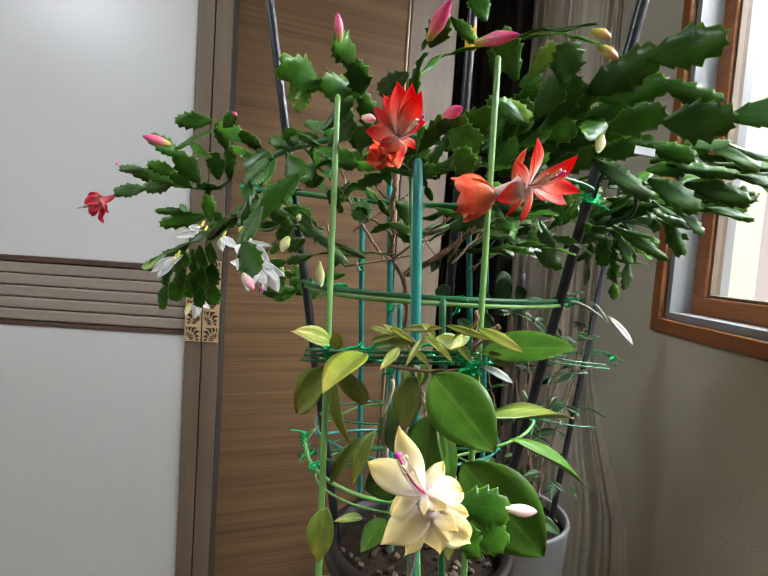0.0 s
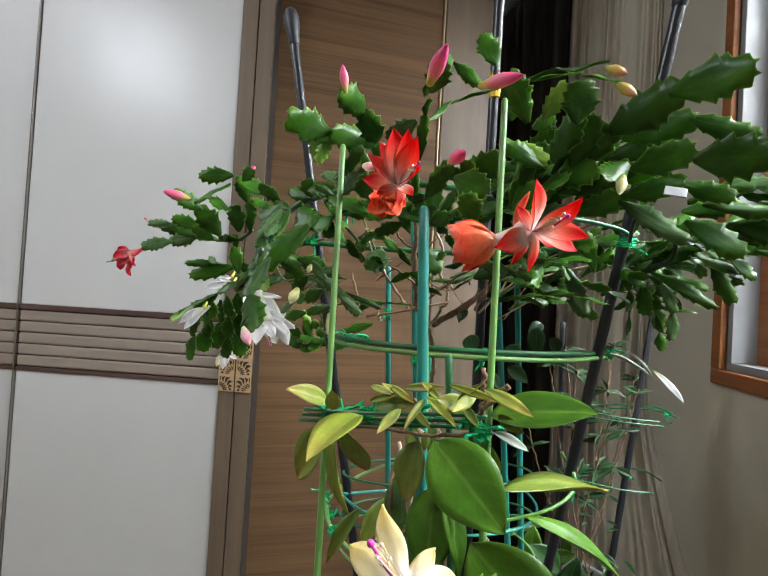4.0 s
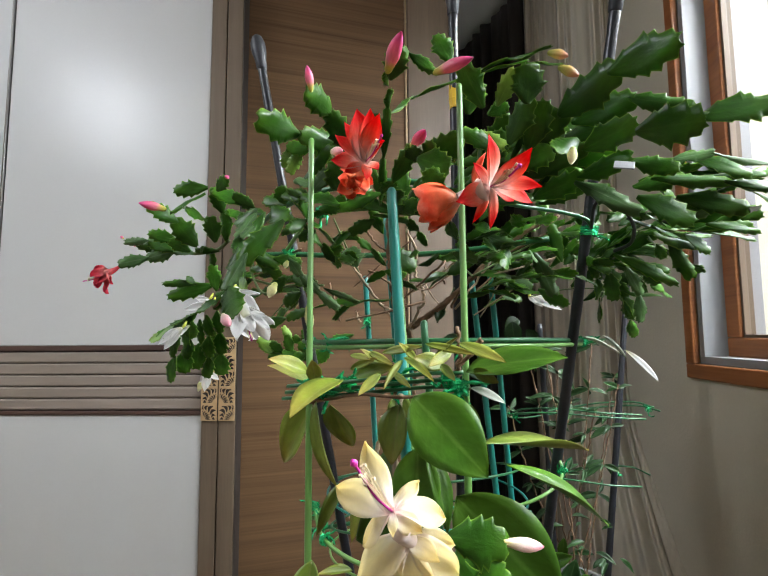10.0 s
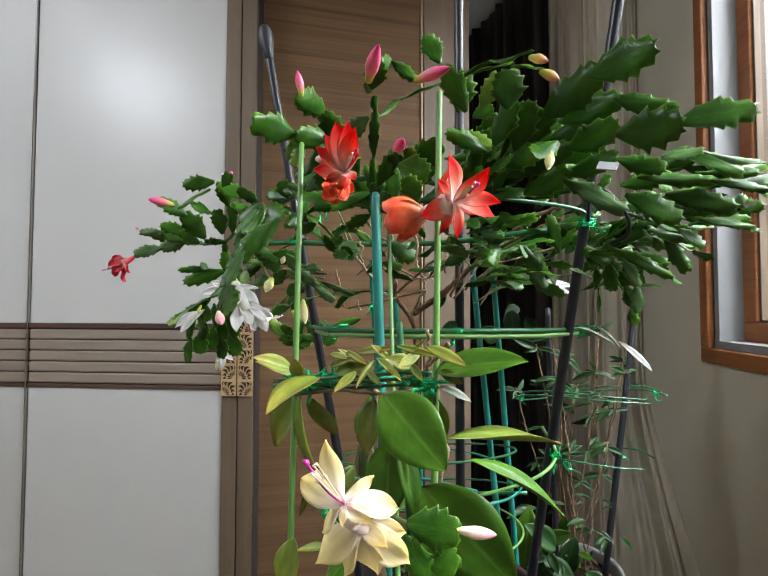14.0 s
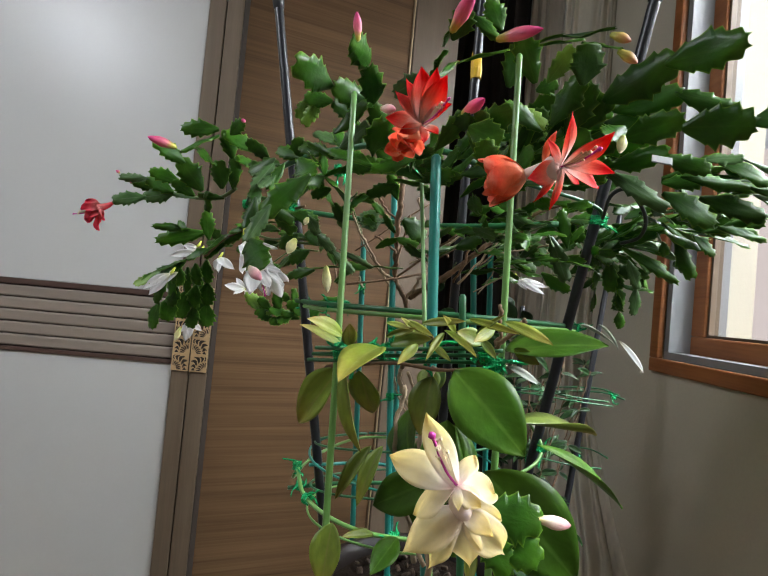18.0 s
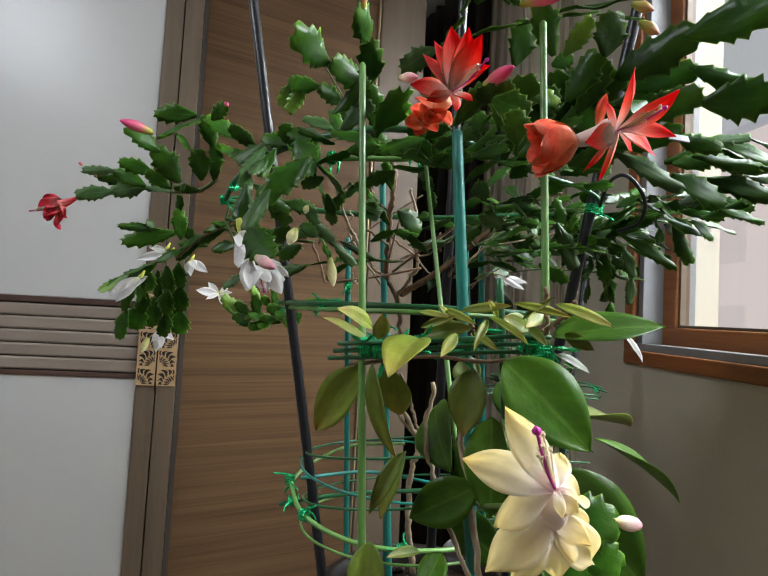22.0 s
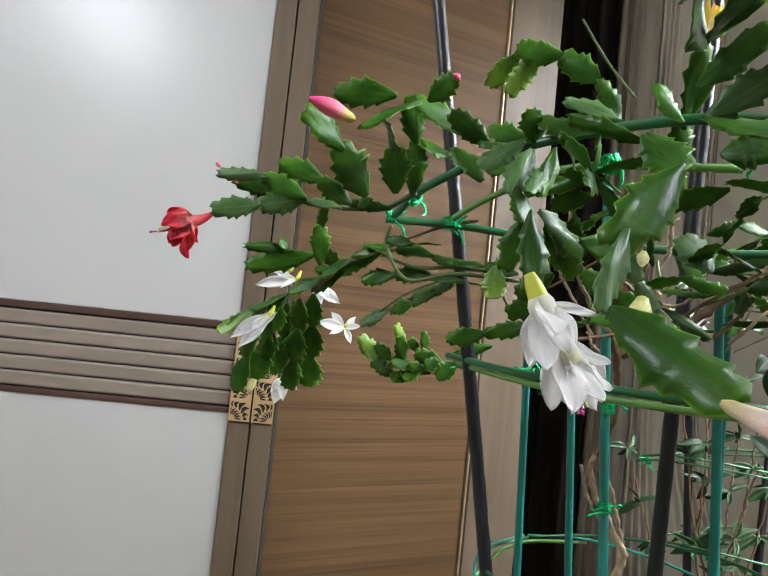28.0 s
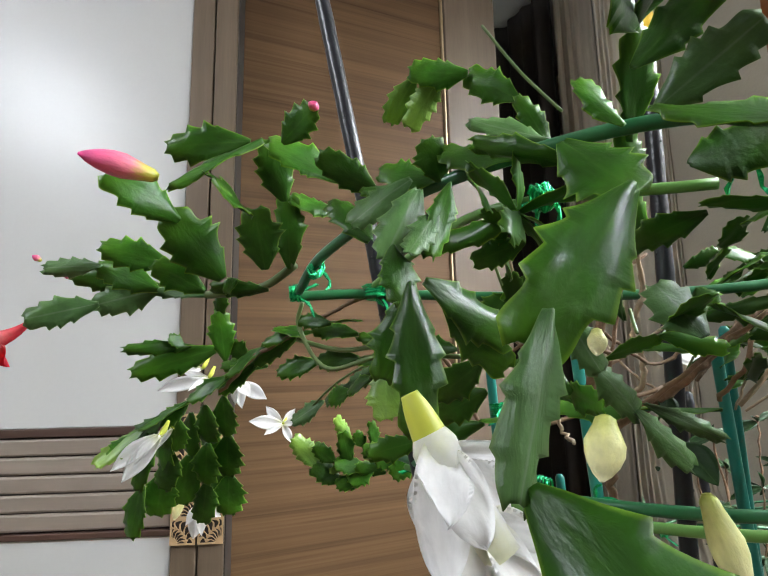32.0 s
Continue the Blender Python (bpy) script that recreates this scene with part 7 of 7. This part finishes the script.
petal_to(head, LOWY, (0.4290, 0.1891, 1.0007), (-0.25, -0.95, 0.35), YLOW, 0.88)
petal_to(head, LOWY, (0.4264, 0.1911, 1.0151), (-0.25, -0.95, 0.35), YLOW, 0.85)
petal_to(head, LOWY, (0.4196, 0.1752, 1.0131), (-0.25, -0.95, 0.35), YLOW, 1.03)
filaments(head, CY, (0.3886, 0.1501, 1.0566), 0.0014, MAGENTA)
for a, b, w in (((0.426, 0.214, 1.011), (0.452, 0.214, 1.007), 0.022), ((0.429, 0.214, 1.004), (0.450, 0.212, 0.990), 0.020), ((0.425, 0.215, 1.004), (0.437, 0.212, 0.984), 0.016)):
    seg(shrub, a, b, w, SEG, (-0.2, -1, 0.4), 0.1)
rod(shrub, [(0.408, 0.262, 1.0), (0.415, 0.235, 1.008), (0.428, 0.214, 1.010)], 0.0014, STEM, "stem")
bud(shrub, (0.452, 0.214, 1.008), (0.474, 0.227, 1.001), 0.0034, BUDPALE)

# ---- plant in the pale pot by the curtain ----
green = thing("foliage_plant", "small-leaved green plant on wire rings in a pale grey pot", "potted plant")
green.matrix_basis = LEAN
pot(green, (0.655, 0.825), 0.752, 0.232, 0.105, POTGREY, 0.008, "pale grey glazed pot", False)
stake(green, (0.76, 0.86), (0.84, 0.90), 0.71, 1.36, 0.0052, BLACK, False, "thin black garden pole", True)
stake(green, (0.645, 0.84), (0.655, 0.85), 0.71, 1.16, 0.0048, BLACK, False, "thin black garden pole", True)
for z, rx in ((1.005, 0.13), (1.012, 0.12), (0.90, 0.10)):
    rod(green, [(0.72 + rx * math.cos(w), 0.86 + 0.06 * math.sin(w), z + 0.008 * math.sin(2 * w)) for w in [0.6 * k for k in range(10)]], 0.0014, GREENROD)
GRN = random.Random(23)
for k in range(9):
    a = Vector((GRN.uniform(0.62, 0.70), GRN.uniform(0.82, 0.88), 0.72))
    b = Vector((0.60 + 0.024 * k, GRN.uniform(0.80, 0.92), GRN.uniform(1.00, 1.15)))
    way = smooth_path([a, a.lerp(b, 0.5) + Vector((GRN.gauss(0, 0.015), 0, 0)), b])
    rod(green, way[::4] + [way[-1]], 0.0012, BROWNSTEM, "stem")
    for at in (way[-1], way[-GRN.randint(3, 6)], way[-GRN.randint(7, 10)]):
        for q in range(5):
            w = q * 1.047 + GRN.uniform(-0.3, 0.3)
            tipp = at + Vector((math.cos(w), 0.6 * math.sin(w), GRN.uniform(-0.7, 0.7))) * GRN.uniform(0.018, 0.042)
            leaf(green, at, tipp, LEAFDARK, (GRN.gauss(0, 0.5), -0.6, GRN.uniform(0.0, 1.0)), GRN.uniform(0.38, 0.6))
for _ in range(16):
    a = Vector((RND.uniform(0.57, 0.68), RND.uniform(0.76, 0.84), RND.uniform(0.72, 0.80)))
    leaf(green, a, a + Vector((RND.gauss(0, 0.03), -RND.uniform(0.01, 0.03), RND.gauss(0.0, 0.03))), RND.choice((LEAFDARK, LEAF)), (-0.2, -1, 0.6), 0.9)
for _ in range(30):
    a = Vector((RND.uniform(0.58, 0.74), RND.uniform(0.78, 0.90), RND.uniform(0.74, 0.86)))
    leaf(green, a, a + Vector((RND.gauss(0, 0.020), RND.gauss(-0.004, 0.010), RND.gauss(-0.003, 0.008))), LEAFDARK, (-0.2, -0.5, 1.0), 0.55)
for at in ((0.60, 0.86, 1.005), (0.84, 0.88, 1.008), (0.66, 0.82, 0.90), (0.77, 0.88, 0.9)):
    tie(green, at, (1, 0, 0), 0.005, 0.01, 4, 2)

# joined inner segments of the crown
if EXTRA:
    bm = bmesh.new()
    for me, m in EXTRA:
        k = len(bm.verts)
        bm.from_mesh(me)
        bm.verts.ensure_lookup_table()
        for v in bm.verts[k:]:
            v.co = m @ v.co
    ob = part("segment_mass", bm, SEGMASS, cactus, smooth=True)
    ob["kind"] = "stuff"
